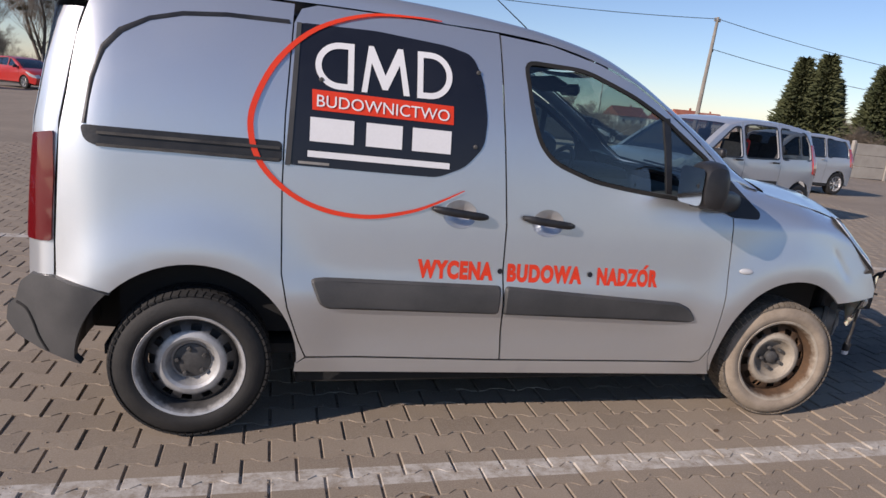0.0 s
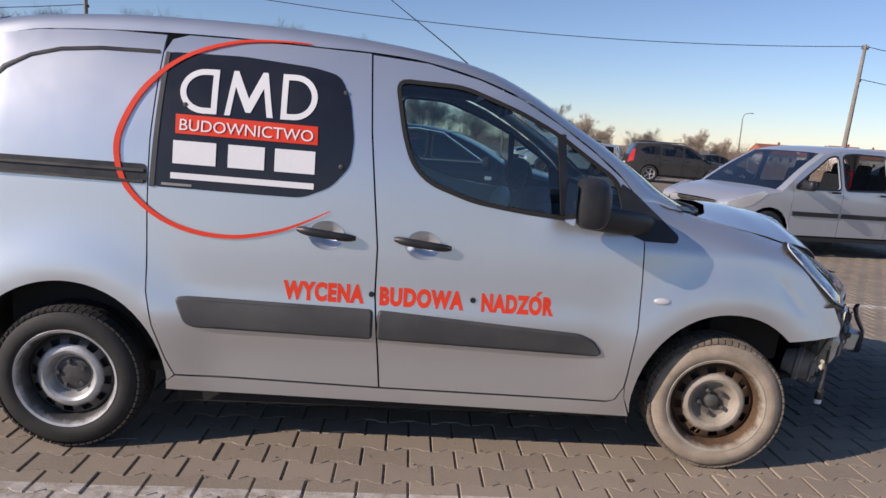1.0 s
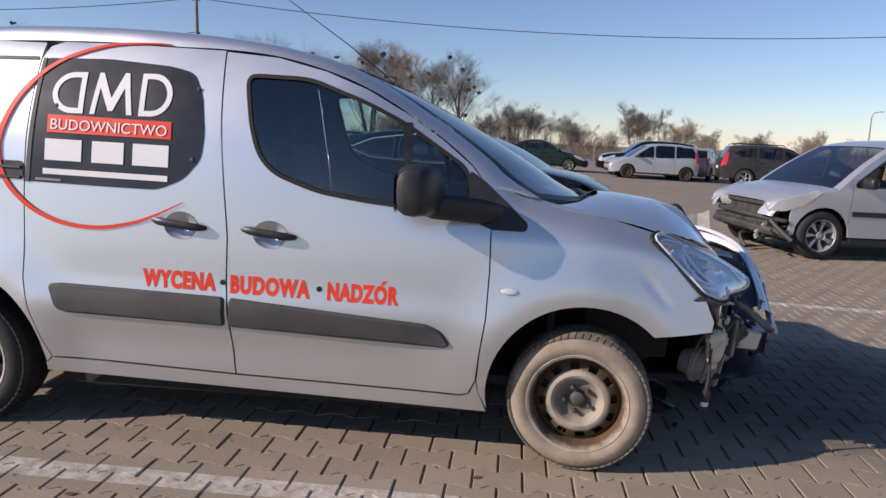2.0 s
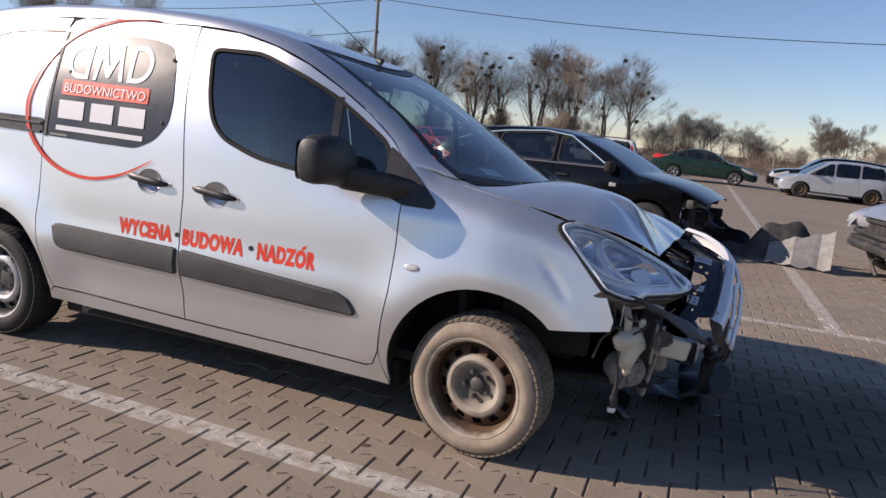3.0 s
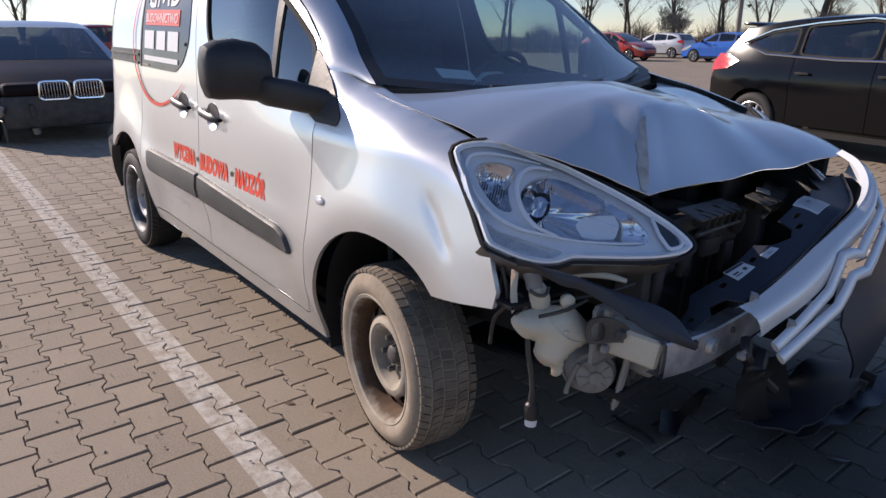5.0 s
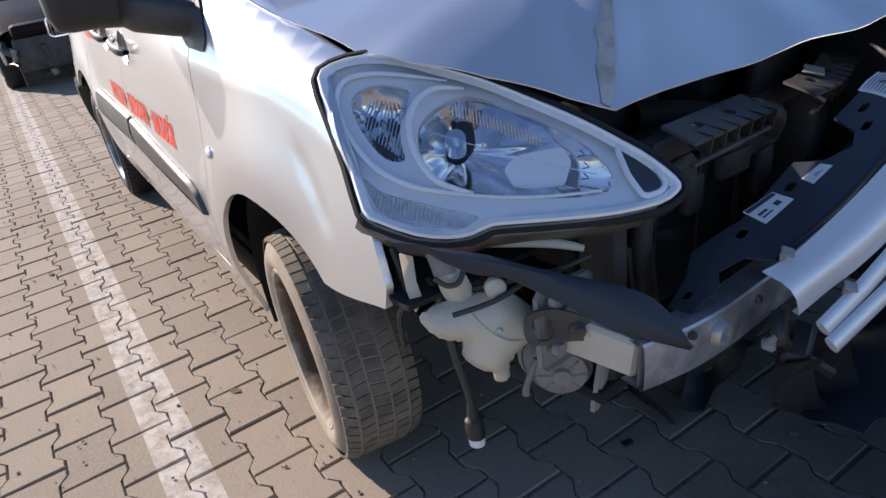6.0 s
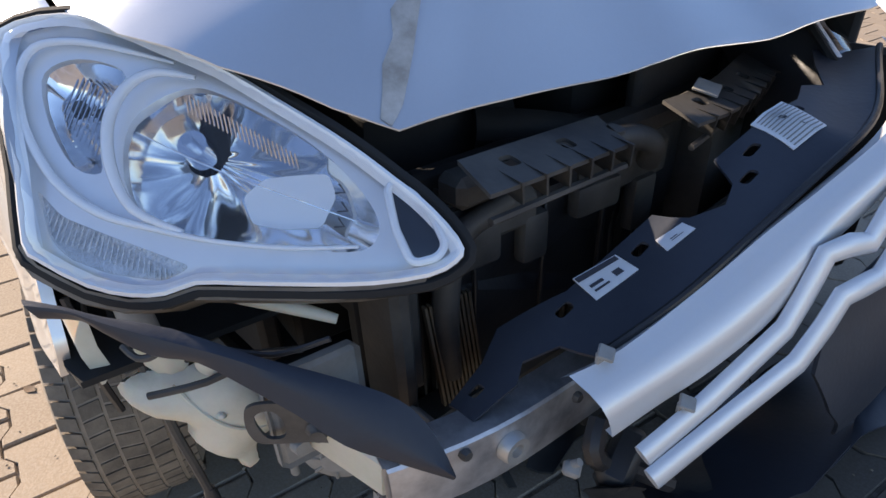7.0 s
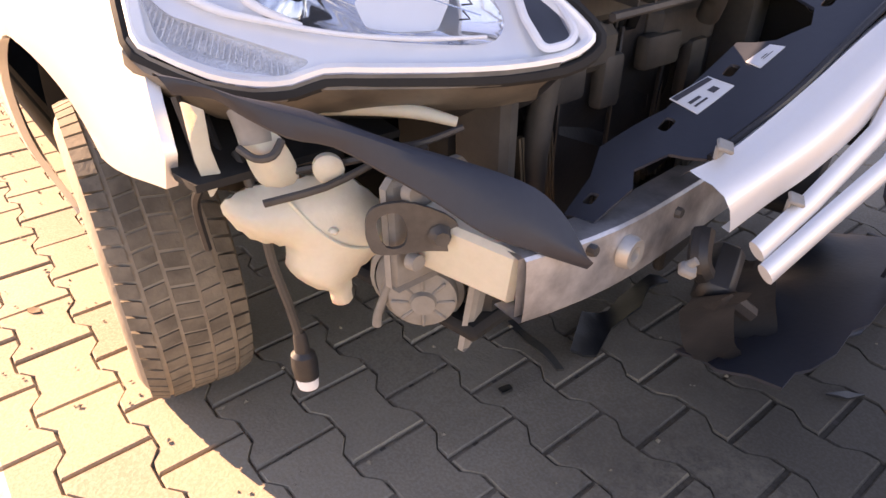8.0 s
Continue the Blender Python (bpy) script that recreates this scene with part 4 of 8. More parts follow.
SATIN = worn("satin_silver", (0.90, 0.91, 0.91), (0.95, 0.95, 0.95), 0.18, 9, 0.35, bump=0.10, dist=0.003, fine=45, Coat_Weight=0.5)
REFLECTOR = Mat("reflector_chrome", (0.80, 0.81, 0.82), 0.09, 1.0).m
FROST = worn("frosted_lamp_plastic", (0.88, 0.90, 0.91), (0.94, 0.95, 0.95), 0.22, 12, 0.0, bump=0.05, Coat_Weight=0.6)
PEBBLED = worn("pebbled_clear_plastic", (0.62, 0.63, 0.64), (0.86, 0.87, 0.88), 0.16, 60, 0.55, bump=0.9, dist=0.004, fine=260)
MAIN_HOLE = round_loop([(0.204, 0.041), (0.203, -0.004), (0.232, -0.046), (0.275, -0.058), (0.375, -0.054), (0.455, -0.038), (0.518, -0.008), (0.535, 0.020), (0.515, 0.046), (0.411, 0.090), (0.317, 0.116), (0.250, 0.098)], 4)
SIDE_HOLE = round_loop([(0.066, 0.024), (0.070, -0.006), (0.100, -0.026), (0.146, -0.032), (0.166, -0.008), (0.166, 0.030), (0.186, 0.066), (0.206, 0.092), (0.172, 0.100), (0.112, 0.068)], 3)
TURN_HOLE = soft_loop([(0.150, 0.143), (0.200, 0.158), (0.265, 0.152), (0.370, 0.140), (0.352, 0.170), (0.291, 0.191), (0.238, 0.197), (0.205, 0.188)], 0.012)
TIP_HOLE = soft_loop([(0.522, -0.040), (0.545, -0.038), (0.578, -0.024), (0.603, -0.005), (0.603, 0.006), (0.588, 0.020), (0.555, -0.004)], 0.006)
for s in (-1, 1):
    def put(name, g, mat, owner, label="", angle=38):
        return part(name, g if s < 0 else g.flip_y(), mat, owner, label, angle)

    wall = Geo().grid([[lamp(a, b, -0.004), lamp(a * 0.97 + 0.01, b * 0.97, -0.05), lamp(a * 0.9 + 0.03, b * 0.9 + 0.005, -0.155)] for a, b in LAMP_EDGE + LAMP_EDGE[:1]])
    wall.joined(lamp_sheet([(a * 0.9 + 0.03, b * 0.9 + 0.005) for a, b in LAMP], -0.155, 0.05))
    head = put("head_lamp", wall, BLACK_PLASTIC, van, "large clear head lamp" if s < 0 else "clear head lamp")
    put("lens", Geo().sheet(LAMP, lamp_skin, 0.018), LENS, head, "clear polycarbonate lens").visible_shadow = False
    ring = Geo().grid([[lamp(*p, 0.0), lamp(*q, 0.004), lamp(*r, -0.006)] for p, q, r in zip(LAMP + LAMP[:1], inset(LAMP, 0.004) + inset(LAMP, 0.004)[:1], inset(LAMP, 0.015) + inset(LAMP, 0.015)[:1])])
    put("lens_rim", ring, FROST, head, "frosted rim of the lens")
    # near-black tube drawn in place of the shaded gap round the lamp
    seam = inset(LAMP, -0.007)
    put("lamp_seal", Geo().tube([lamp(a, b, -0.009) for a, b in seam + seam[:1]], 0.0075, 6), SHADE, head, "near-black line drawn for the shaded gap round the lamp")
    put("bezel", lamp_sheet(inset(LAMP, 0.006), -0.020, 0.03, [MAIN_HOLE, SIDE_HOLE, TURN_HOLE, TIP_HOLE], 0.03), SATIN, head, "satin silver bezel")
    def bowl(loop, ca, cb, deep, flute):
        rows = []
        for q in range(13):
            edge = dense(inset(loop, -0.003), 0.009)
            rows.append([lamp(ca + (p - ca) * q / 12, cb + (v - cb) * q / 12, -0.026 - deep * (1 - (q / 12) ** 2.2) + flute * (q / 12) * (0.5 + 0.5 * math.sin(0.55 * k)) * (1 if q % 5 else 0.6)) for k, (p, v) in enumerate(edge)])
        return Geo().grid(rows, True)
    main = put("reflector", bowl(MAIN_HOLE, 0.252, 0.006, 0.095, 0.004), REFLECTOR, head, "deep fluted chrome reflector", 22)
    for k in range(26):
        x0 = 0.222 + 0.0066 * k
        put("reflector_rib", Geo().tube([lamp(x0, -0.044 + 0.0004 * k, -0.036), lamp(x0 + 0.010, -0.026 + 0.0002 * k, -0.052)], 0.0013, 5), CHROME, main)
    side_bowl = put("reflector", bowl(SIDE_HOLE, 0.130, 0.030, 0.045, 0.002), REFLECTOR, head, "small fluted chrome reflector", 22)
    for k in range(13):
        put("reflector_rib", Geo().tube([lamp(0.082 + 0.0068 * k, -0.008 + 0.0006 * k, -0.046), lamp(0.100 + 0.0075 * k, 0.058 + 0.002 * k, -0.046)], 0.0014, 5), CHROME, side_bowl)
    put("light_band", Geo().tube([lamp(a, b, -0.010) for a, b in ((0.205, -0.066), (0.13, -0.052), (0.075, -0.036), (0.038, -0.008), (0.048, 0.036), (0.098, 0.086), (0.170, 0.124), (0.24, 0.134), (0.30, 0.124), (0.38, 0.103), (0.46, 0.071), (0.525, 0.036))], [0.002, 0.004, 0.005, 0.0055, 0.005, 0.005, 0.006, 0.006, 0.004, 0.003, 0.003, 0.002], 10, 4), FROST, head, "bright light band")
    tip = dense(TIP_HOLE, 0.02)
    put("tip_frame", Geo().tube([lamp(a, b, -0.004) for a, b in inset(tip, -0.006) + inset(tip, -0.006)[:1]], 0.0050, 8), FROST, head, "pale frame of the lamp tip")
    put("light_blade", Geo().tube([lamp(0.240, -0.060, -0.008), lamp(0.196, -0.044, -0.004), lamp(0.178, -0.012, -0.002), lamp(0.188, 0.035, 0.0), lamp(0.224, 0.081, -0.002), lamp(0.278, 0.113, -0.004), lamp(0.34, 0.110, -0.012)], [0.003, 0.0055, 0.007, 0.0075, 0.007, 0.006, 0.003], 10, 4), FROST, head, "pale curved blade")
    put("bulb_holder", Geo().tube([lamp(0.248, 0.006, -0.11), lamp(0.250, 0.006, -0.070)], [0.022, 0.019], 18).tube([lamp(0.248, 0.006, -0.08), lamp(0.252, 0.006, -0.05)], [0.008, 0.007], 12), CHROME, head, "bulb socket")
    for a, b in ((0.100, 0.030), (0.136, 0.022)):
        put("side_bulb", Geo().tube([lamp(a, b, -0.075), lamp(a, b, -0.055)], [0.012, 0.010], 14), IRON, head, "small bulb")
    # white plate painted in for the sky mirrored by the reflector
    put("shield", lamp_sheet(soft_loop([(0.358, 0.040), (0.367, 0.008), (0.400, -0.014), (0.432, -0.032), (0.456, -0.012), (0.463, 0.031), (0.424, 0.053), (0.388, 0.064)], 0.008), -0.050, 0.02, (), 0.003), FROST, head, "white patch painted as the sky's reflection")
    ribs = lamp_sheet(TURN_HOLE, -0.028, 0.03)
    for k in range(25):
        a = 0.176 + 0.0072 * k
        ribs.tube([lamp(a, 0.156, -0.025), lamp(a + 0.010, 0.190 - 0.0009 * k, -0.025)], 0.0013, 5)
    put("turn_signal", ribs, PEBBLED, head, "ribbed clear indicator")
    put("tip_panel", lamp_sheet(inset(TIP_HOLE, -0.002), -0.012, 0.03), NAVY, head, "grey triangle at the lamp's tip")
    put("trim_line", Geo().tube([lamp(0.215, 0.030, -0.016), lamp(0.33, 0.028, -0.014), lamp(0.505, 0.010, -0.018)], 0.0009, 5, 4), CHROME, head, "fine line moulded in the lens")
    for a, b in ((0.475, -0.014), (0.49, 0.004), (0.497, 0.022)):
        put("trim_line", Geo().tube([lamp(a - 0.012, b - 0.006, -0.014), lamp(a, b, -0.014), lamp(a - 0.010, b + 0.006, -0.014)], 0.0012, 5), IRON, head)
    low = [(0.612, 0.033), (0.566, 0.068), (0.51, 0.100), (0.44, 0.135), (0.396, 0.157), (0.373, 0.183), (0.34, 0.203), (0.291, 0.216), (0.224, 0.217), (0.19, 0.206)]
    put("lamp_base", Geo().grid([[lamp(a, b, 0.0), lamp(a, b + 0.016, -0.008), lamp(a - 0.01, b + 0.020, -0.04), lamp(a - 0.01, b + 0.01, -0.09)] for a, b in low]), worn("dusty_lamp_base", (0.07, 0.062, 0.054), (0.19, 0.165, 0.135), 0.5, 14, bump=0.1), head, "dusty grey base of the lamp")

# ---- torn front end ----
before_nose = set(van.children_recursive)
beam_z = lambda y: 0.475 + 0.035 * y
beam_x = lambda y: 0.855 - (0.7 if y < -0.37 else 0.05) * (y + 0.37) ** 2
rows = []
for k in range(25):
    y = -0.598 + 1.21 * k / 24
    x, z = beam_x(y), beam_z(y)
    rows.append([(x - 0.055, y + 0.012, z + 0.048), (x - 0.004, y, z + 0.048), (x, y, z + 0.044), (x + 0.002, y, z + 0.022), (x + 0.002, y, z - 0.022), (x, y, z - 0.046), (x - 0.004, y, z - 0.050), (x - 0.055, y + 0.012, z - 0.050), (x - 0.052, y + 0.012, z - 0.046), (x - 0.012, y, z - 0.044), (x - 0.012, y, z + 0.042), (x - 0.052, y + 0.012, z + 0.044)])
g = Geo().grid(rows, True)
SCUFFED = worn("scuffed_aluminium", (0.30, 0.30, 0.31), (0.74, 0.74, 0.75), 0.42, 13, 0.75, bump=0.25, dist=0.002, fine=90)
beam = part("bumper_beam", g, SCUFFED, van, "bare scuffed aluminium bumper beam", 25)
part("towing_socket", Geo().lathe([(0.0, 0.002), (0.010, 0.002), (0.011, 0.012), (0.021, 0.013), (0.024, 0.006), (0.024, -0.004)], 24, pose(0.857, -0.428, 0.466, 0, 90, 0)), ALU, beam, "round threaded towing socket")
for y0, z0 in ((-0.30, 0.485), (-0.50, 0.49)):
    part("beam_bolt", Geo().lathe([(0.0, 0.008), (0.007, 0.008), (0.009, 0.004), (0.009, -0.004)], 8, pose(beam_x(y0) + 0.002, y0, z0, 0, 90, 0)), IRON, beam)
m_can = Matrix.Translation((0.715, -0.572, 0.468)) @ Euler((radians(4), radians(8), radians(14))).to_matrix().to_4x4()
g = Geo().box((0, 0, 0), (0.155, 0.075, 0.085), 0.008)
part("crush_box", g.move(m_can), CREAM, van, "pale crush box behind the beam", 30)
g = Geo().box((0.640, -0.585, 0.48), (0.012, 0.15, 0.17), 0.012).lathe([(0.0, 0.014), (0.012, 0.014), (0.014, 0.0)], 12, pose(0.66, -0.635, 0.55, 0, 90, 0)).lathe([(0.0, 0.014), (0.012, 0.014), (0.014, 0.0)], 12, pose(0.66, -0.635, 0.45, 0, 90, 0))
part("mount_plate", g, CAST, van, "dusty mounting plate with bolts")
# blower motor with its ribbed cap
motor_m = Matrix.Translation((0.612, -0.572, 0.368)) @ Vector((0.72, -0.69, -0.05)).to_track_quat("Z", "Y").to_matrix().to_4x4()
g = Geo().lathe([(0.050, -0.10), (0.062, -0.06), (0.064, -0.02), (0.060, 0.0), (0.056, 0.012), (0.048, 0.016), (0.045, 0.030), (0.036, 0.034), (0.018, 0.036), (0.016, 0.044), (0.0, 0.045)], 30)
motor = part("pump_motor", g.move(motor_m), CAST, van, "dusty grey electric pump", 30)
for k in range(8):
    a = 2 * math.pi * k / 8
    part("cap_rib", Geo().box((0.03 * math.cos(a), 0.03 * math.sin(a), 0.035), (0.024, 0.005, 0.006), 0.002, Matrix.Rotation(a, 4, "Z")).move(motor_m), CAST, motor)
part("motor_clamp", Geo().lathe([(0.066, -0.05), (0.072, -0.045), (0.072, -0.028), (0.066, -0.022)], 30).box((0.07, 0.0, -0.036), (0.03, 0.03, 0.02), 0.004).move(motor_m), CAST, motor)
g = Geo().box((0.672, -0.525, 0.365), (0.016, 0.075, 0.18), 0.012, Euler((0, radians(8), radians(20))).to_matrix().to_4x4()).box((0.70, -0.50, 0.41), (0.08, 0.03, 0.08), 0.014)
part("pump_bracket", g, CAST, motor, "dusty pump bracket")
g = Geo().tube([(0.60, -0.615, 0.395), (0.585, -0.63, 0.34), (0.58, -0.63, 0.315)], [0.006, 0.006, 0.007], 10, 4)
part("pump_pipe", g, CAST, motor)
seat_of_pump = Matrix.Translation((0.575, -0.535, 0.325)) @ Matrix.Scale(1.18, 4) @ Matrix.Translation((-0.612, 0.572, -0.368))
for ob in [motor, *motor.children]:
    ob.data.transform(seat_of_pump)
# cable with a loose plug
g = Geo().tube([(0.455, -0.745, 0.57), (0.486, -0.752, 0.545), (0.497, -0.750, 0.48), (0.500, -0.748, 0.42), (0.512, -0.742, 0.35), (0.516, -0.738, 0.30)], 0.0072, 8, 6)
cable = part("loose_cable", g, BLACK_DUSTY, van, "sheathed cable with a dangling plug")
part("plug", Geo().lathe([(0.0, 0.115), (0.008, 0.112), (0.011, 0.10), (0.012, 0.075), (0.019, 0.068), (0.021, 0.05), (0.020, 0.024), (0.017, 0.022)], 16, pose(0.516, -0.736, 0.19)), BLACK_PLASTIC, cable, "black plug")
part("plug_tip", Geo().lathe([(0.017, 0.022), (0.018, 0.014), (0.0165, 0.002), (0.0, 0.0)], 16, pose(0.516, -0.736, 0.19)), LABEL, cable, "white plug tip")
for pts, r in (([(0.40, -0.75, 0.62), (0.47, -0.755, 0.545), (0.55, -0.69, 0.565), (0.66, -0.60, 0.60)], 0.005), ([(0.42, -0.77, 0.66), (0.43, -0.79, 0.58), (0.46, -0.77, 0.54)], 0.004), ([(0.44, -0.80, 0.65), (0.46, -0.80, 0.56), (0.42, -0.80, 0.50), (0.40, -0.79, 0.42)], 0.006), ([(0.62, -0.70, 0.63), (0.66, -0.64, 0.61), (0.70, -0.58, 0.63)], 0.004)):
    part("wire", Geo().tube(pts, r, 6, 6), BLACK_PLASTIC, van, "black wire")
# navy liner strip that hangs from the fender to the beam
g = Geo().sheet([(0, 0), (0.05, 0.012), (0.045, 0.06), (0.06, 0.10), (0.02, 0.12), (0.0, 0.07)], lambda a, b: (0.482 + 0.1 * a, -0.815 + a * 0.4, 0.655 - b), 0.03, (), 0.004, (0, 1, 0))
part("fender_bracket", g, CREAM, van, "torn pale fender bracket")
# near-black sheet that closes the space behind the head lamp
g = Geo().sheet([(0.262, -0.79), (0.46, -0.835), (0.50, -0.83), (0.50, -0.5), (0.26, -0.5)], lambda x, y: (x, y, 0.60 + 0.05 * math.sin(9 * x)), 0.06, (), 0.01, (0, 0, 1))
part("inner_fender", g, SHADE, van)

# radiator, carrier, crossmember
g = Geo().box((0.55, 0.0, 0.50), (0.035, 0.92, 0.46), 0.008)
radiator = part("radiator", g, SHADE, van, "black radiator")
for k in range(34):
    part("radiator_fin", Geo().box((0.574, -0.43 + 0.026 * k, 0.50), (0.012, 0.006, 0.42)), BLACK_DUSTY, radiator)
carrier = part("radiator_carrier", Geo().box((0.62, 0.06, 0.725), (0.06, 0.76, 0.05), 0.012), BLACK_DUSTY, van, "dusty black radiator carrier", 30)
for y0 in (-0.475, 0.475):
    part("carrier_post", Geo().box((0.62, y0 * 0.94, 0.48), (0.10, 0.035, 0.36), 0.01), BLACK_DUSTY, carrier, "", 30)
    part("air_guide", Geo().box((0.60, y0 * 0.86, 0.53), (0.05, 0.06, 0.28), 0.012), BLACK_DUSTY, carrier, "", 30)
part("lower_rail", Geo().box((0.62, 0, 0.30), (0.08, 0.95, 0.06), 0.012), BLACK_DUSTY, carrier, "", 30)
part("air_duct", Geo().box((0.60, -0.28, 0.655), (0.06, 0.30, 0.07), 0.014), BLACK_DUSTY, carrier, "", 30)
part("fan_box", Geo().box((0.59, 0.12, 0.66), (0.07, 0.26, 0.10), 0.02), BLACK_DUSTY, carrier, "", 30)
SHROUD = [(-0.335, 0.36), (-0.335, 0.56), (-0.36, 0.60), (-0.36, 0.695), (-0.20, 0.70), (-0.18, 0.67), (-0.05, 0.67), (-0.03, 0.705), (0.46, 0.71), (0.46, 0.36), (0.10, 0.36), (0.08, 0.40), (-0.10, 0.40), (-0.12, 0.36)]
shroud = part("fan_shroud", Geo().prism(SHROUD, 0.588, 0.606, lambda a, b, h: (h, a, b)), BLACK_PLASTIC, carrier, "black fan shroud before the radiator", 30)
for y in (-0.26, -0.10, 0.06, 0.22, 0.38):
    part("shroud_rib", Geo().box((0.610, y, 0.53), (0.010, 0.008, 0.30), 0.002), BLACK_PLASTIC, shroud)
for y, z, w, h in ((-0.27, 0.62, 0.10, 0.07), (-0.14, 0.60, 0.06, 0.09), (0.02, 0.63, 0.12, 0.06), (0.16, 0.58, 0.07, 0.11)):
    part("shroud_boss", Geo().box((0.618, y, z), (0.030, w, h), 0.010, None, 2), BLACK_DUSTY, shroud)
part("shroud_duct", Geo().tube([(0.63, -0.335, 0.40), (0.635, -0.345, 0.55), (0.64, -0.32, 0.66), (0.64, -0.22, 0.69)], [0.018, 0.022, 0.020, 0.016], 10, 4), BLACK_DUSTY, shroud)
part("coolant_hose", Geo().tube([(0.64, -0.04, 0.735), (0.66, 0.03, 0.745), (0.67, 0.09, 0.725), (0.65, 0.12, 0.68)], 0.021, 12, 5), BLACK_DUSTY, carrier, "dusty grey coolant hose")
for y0, y1 in ((-0.345, -0.055), (0.10, 0.56)):
    g = Geo().sheet([(0.672, y0), (0.752, y0 - 0.02), (0.745, y1 - 0.03), (0.662, y1)], lambda x, y: (x, y, 0.797 - 0.2 * (x - 0.66)), 0.05, [soft_loop([(0.69, y0 + 0.05 + 0.11 * k), (0.715, y0 + 0.05 + 0.11 * k), (0.715, y0 + 0.075 + 0.11 * k), (0.69, y0 + 0.075 + 0.11 * k)], 0.008) for k in range(3)], 0.006, (0, 0, -1))
    cross = part("crossmember", g, BLACK_DUSTY, van, "dusty black crossmember with webs", 30)
    n = int((y1 - y0) / 0.045)
    for k in range(n):
        y = y0 + 0.03 + 0.045 * k
        part("web", Geo().add([(0.755, y, 0.782), (0.74, y + 0.02, 0.74), (0.69, y + 0.03, 0.745), (0.70, y, 0.788), (0.755, y + 0.004, 0.782), (0.74, y + 0.024, 0.74), (0.69, y + 0.034, 0.745), (0.70, y + 0.004, 0.788)], [(0, 1, 2, 3), (7, 6, 5, 4), (0, 4, 5, 1), (1, 5, 6, 2), (2, 6, 7, 3), (3, 7, 4, 0)]), BLACK_DUSTY, cross)
    part("web_rail", Geo().tube([(0.742, y0 - 0.01, 0.735), (0.735, y1 - 0.02, 0.742)], 0.006, 6), BLACK_DUSTY, cross)
# near-black engine stand-in and sheets, added so no sunlit ground shows through the bay
g = Geo().box((0.30, -0.16, 0.66), (0.30, 0.36, 0.28), 0.05, None, 2).box((0.32, 0.28, 0.68), (0.34, 0.36, 0.30), 0.05, None, 2).box((0.15, 0.0, 0.62), (0.2, 1.05, 0.5), 0.03).tube([(0.46, -0.12, 0.74), (0.52, -0.02, 0.73), (0.55, 0.10, 0.70), (0.50, 0.2, 0.66)], 0.035, 12, 4).tube([(0.40, -0.36, 0.60), (0.52, -0.32, 0.62), (0.56, -0.20, 0.64)], 0.018, 10, 4).box((0.47, -0.36, 0.58), (0.14, 0.14, 0.2), 0.02)
part("bay_wall", Geo().box((0.30, 0.63, 0.60), (0.62, 0.04, 0.62), 0.01), SHADE, van, "near-black sheet added to keep the engine bay dark")
part("bay_wall", Geo().box((0.16, -0.52, 0.58), (0.42, 0.04, 0.44), 0.01), SHADE, van, "near-black sheet added to keep the engine bay dark")
part("bay_wall", Geo().box((0.57, 0.42, 0.62), (0.03, 0.52, 0.50), 0.01), SHADE, van, "near-black sheet added behind the torn front")
part("bay_wall", Geo().box((0.80, 0.62, 0.60), (0.34, 0.03, 0.46), 0.01), SHADE, van, "near-black sheet added to keep the engine bay dark")
part("air_dam", Geo().box((0.80, 0.20, 0.46), (0.02, 0.80, 0.28), 0.006), SHADE, van, "near-black sheet added behind the grille")
part("side_tray", Geo().box((0.60, 0.52, 0.30), (0.60, 0.46, 0.03), 0.01), SHADE, van, "near-black sheet added below the left of the nose")
part("bay_wall", Geo().box((0.58, 0.70, 0.62), (0.50, 0.03, 0.60), 0.01), SHADE, van, "near-black sheet added to keep the engine bay dark")
part("undertray", Geo().box((0.35, 0.02, 0.27), (0.66, 1.1, 0.03), 0.01), SHADE, van, "near-black sheet added below the engine")
part("battery_box", Geo().box((0.47, 0.44, 0.62), (0.26, 0.34, 0.26), 0.03, None, 2), BLACK_PLASTIC, van, "black block added in the engine bay")
part("air_filter_box", Geo().box((0.60, 0.50, 0.52), (0.16, 0.26, 0.40), 0.03, None, 2), BLACK_DUSTY, van, "dusty black block added in the nose")
part("engine_block", g, SHADE, van, "near-black boxes and hoses filling in for the engine", 30)
part("hood_seal", Geo().tube([(0.53, 0.02, 0.815), (0.56, 0.16, 0.828), (0.55, 0.24, 0.835)], 0.008, 8, 4), Mat("yellow_strap", (0.62, 0.50, 0.03), 0.5).m, van, "yellow strap under the hood")
part("white_tag", Geo().box((0.69, 0.21, 0.80), (0.045, 0.055, 0.004), 0.001, Euler((0.1, 0.2, 0.3)).to_matrix().to_4x4()), CAST, van, "crumpled tag on the crossmember")
# top cover that carries the labels
COVER = [(0.822, -0.463), (0.775, -0.463), (0.766, -0.394), (0.742, -0.341), (0.782, -0.245), (0.789, -0.07), (0.840, -0.055), (0.871, -0.022), (0.856, 0.017), (0.80, 0.058), (0.815, 0.15), (0.831, 0.239), (0.82, 0.30), (0.85, 0.34), (0.82, 0.42), (0.80, 0.50), (0.90, 0.56), (0.936, 0.30), (0.941, 0.14), (0.931, -0.02), (0.914, -0.182), (0.880, -0.30), (0.833, -0.315), (0.812, -0.364), (0.83, -0.392)]
cover_z = lambda x, y: 0.716 + 0.459 * min(y, 0.16) + 0.12 * max(0, y - 0.16) + 0.006 * math.sin(30 * x + 9 * y)
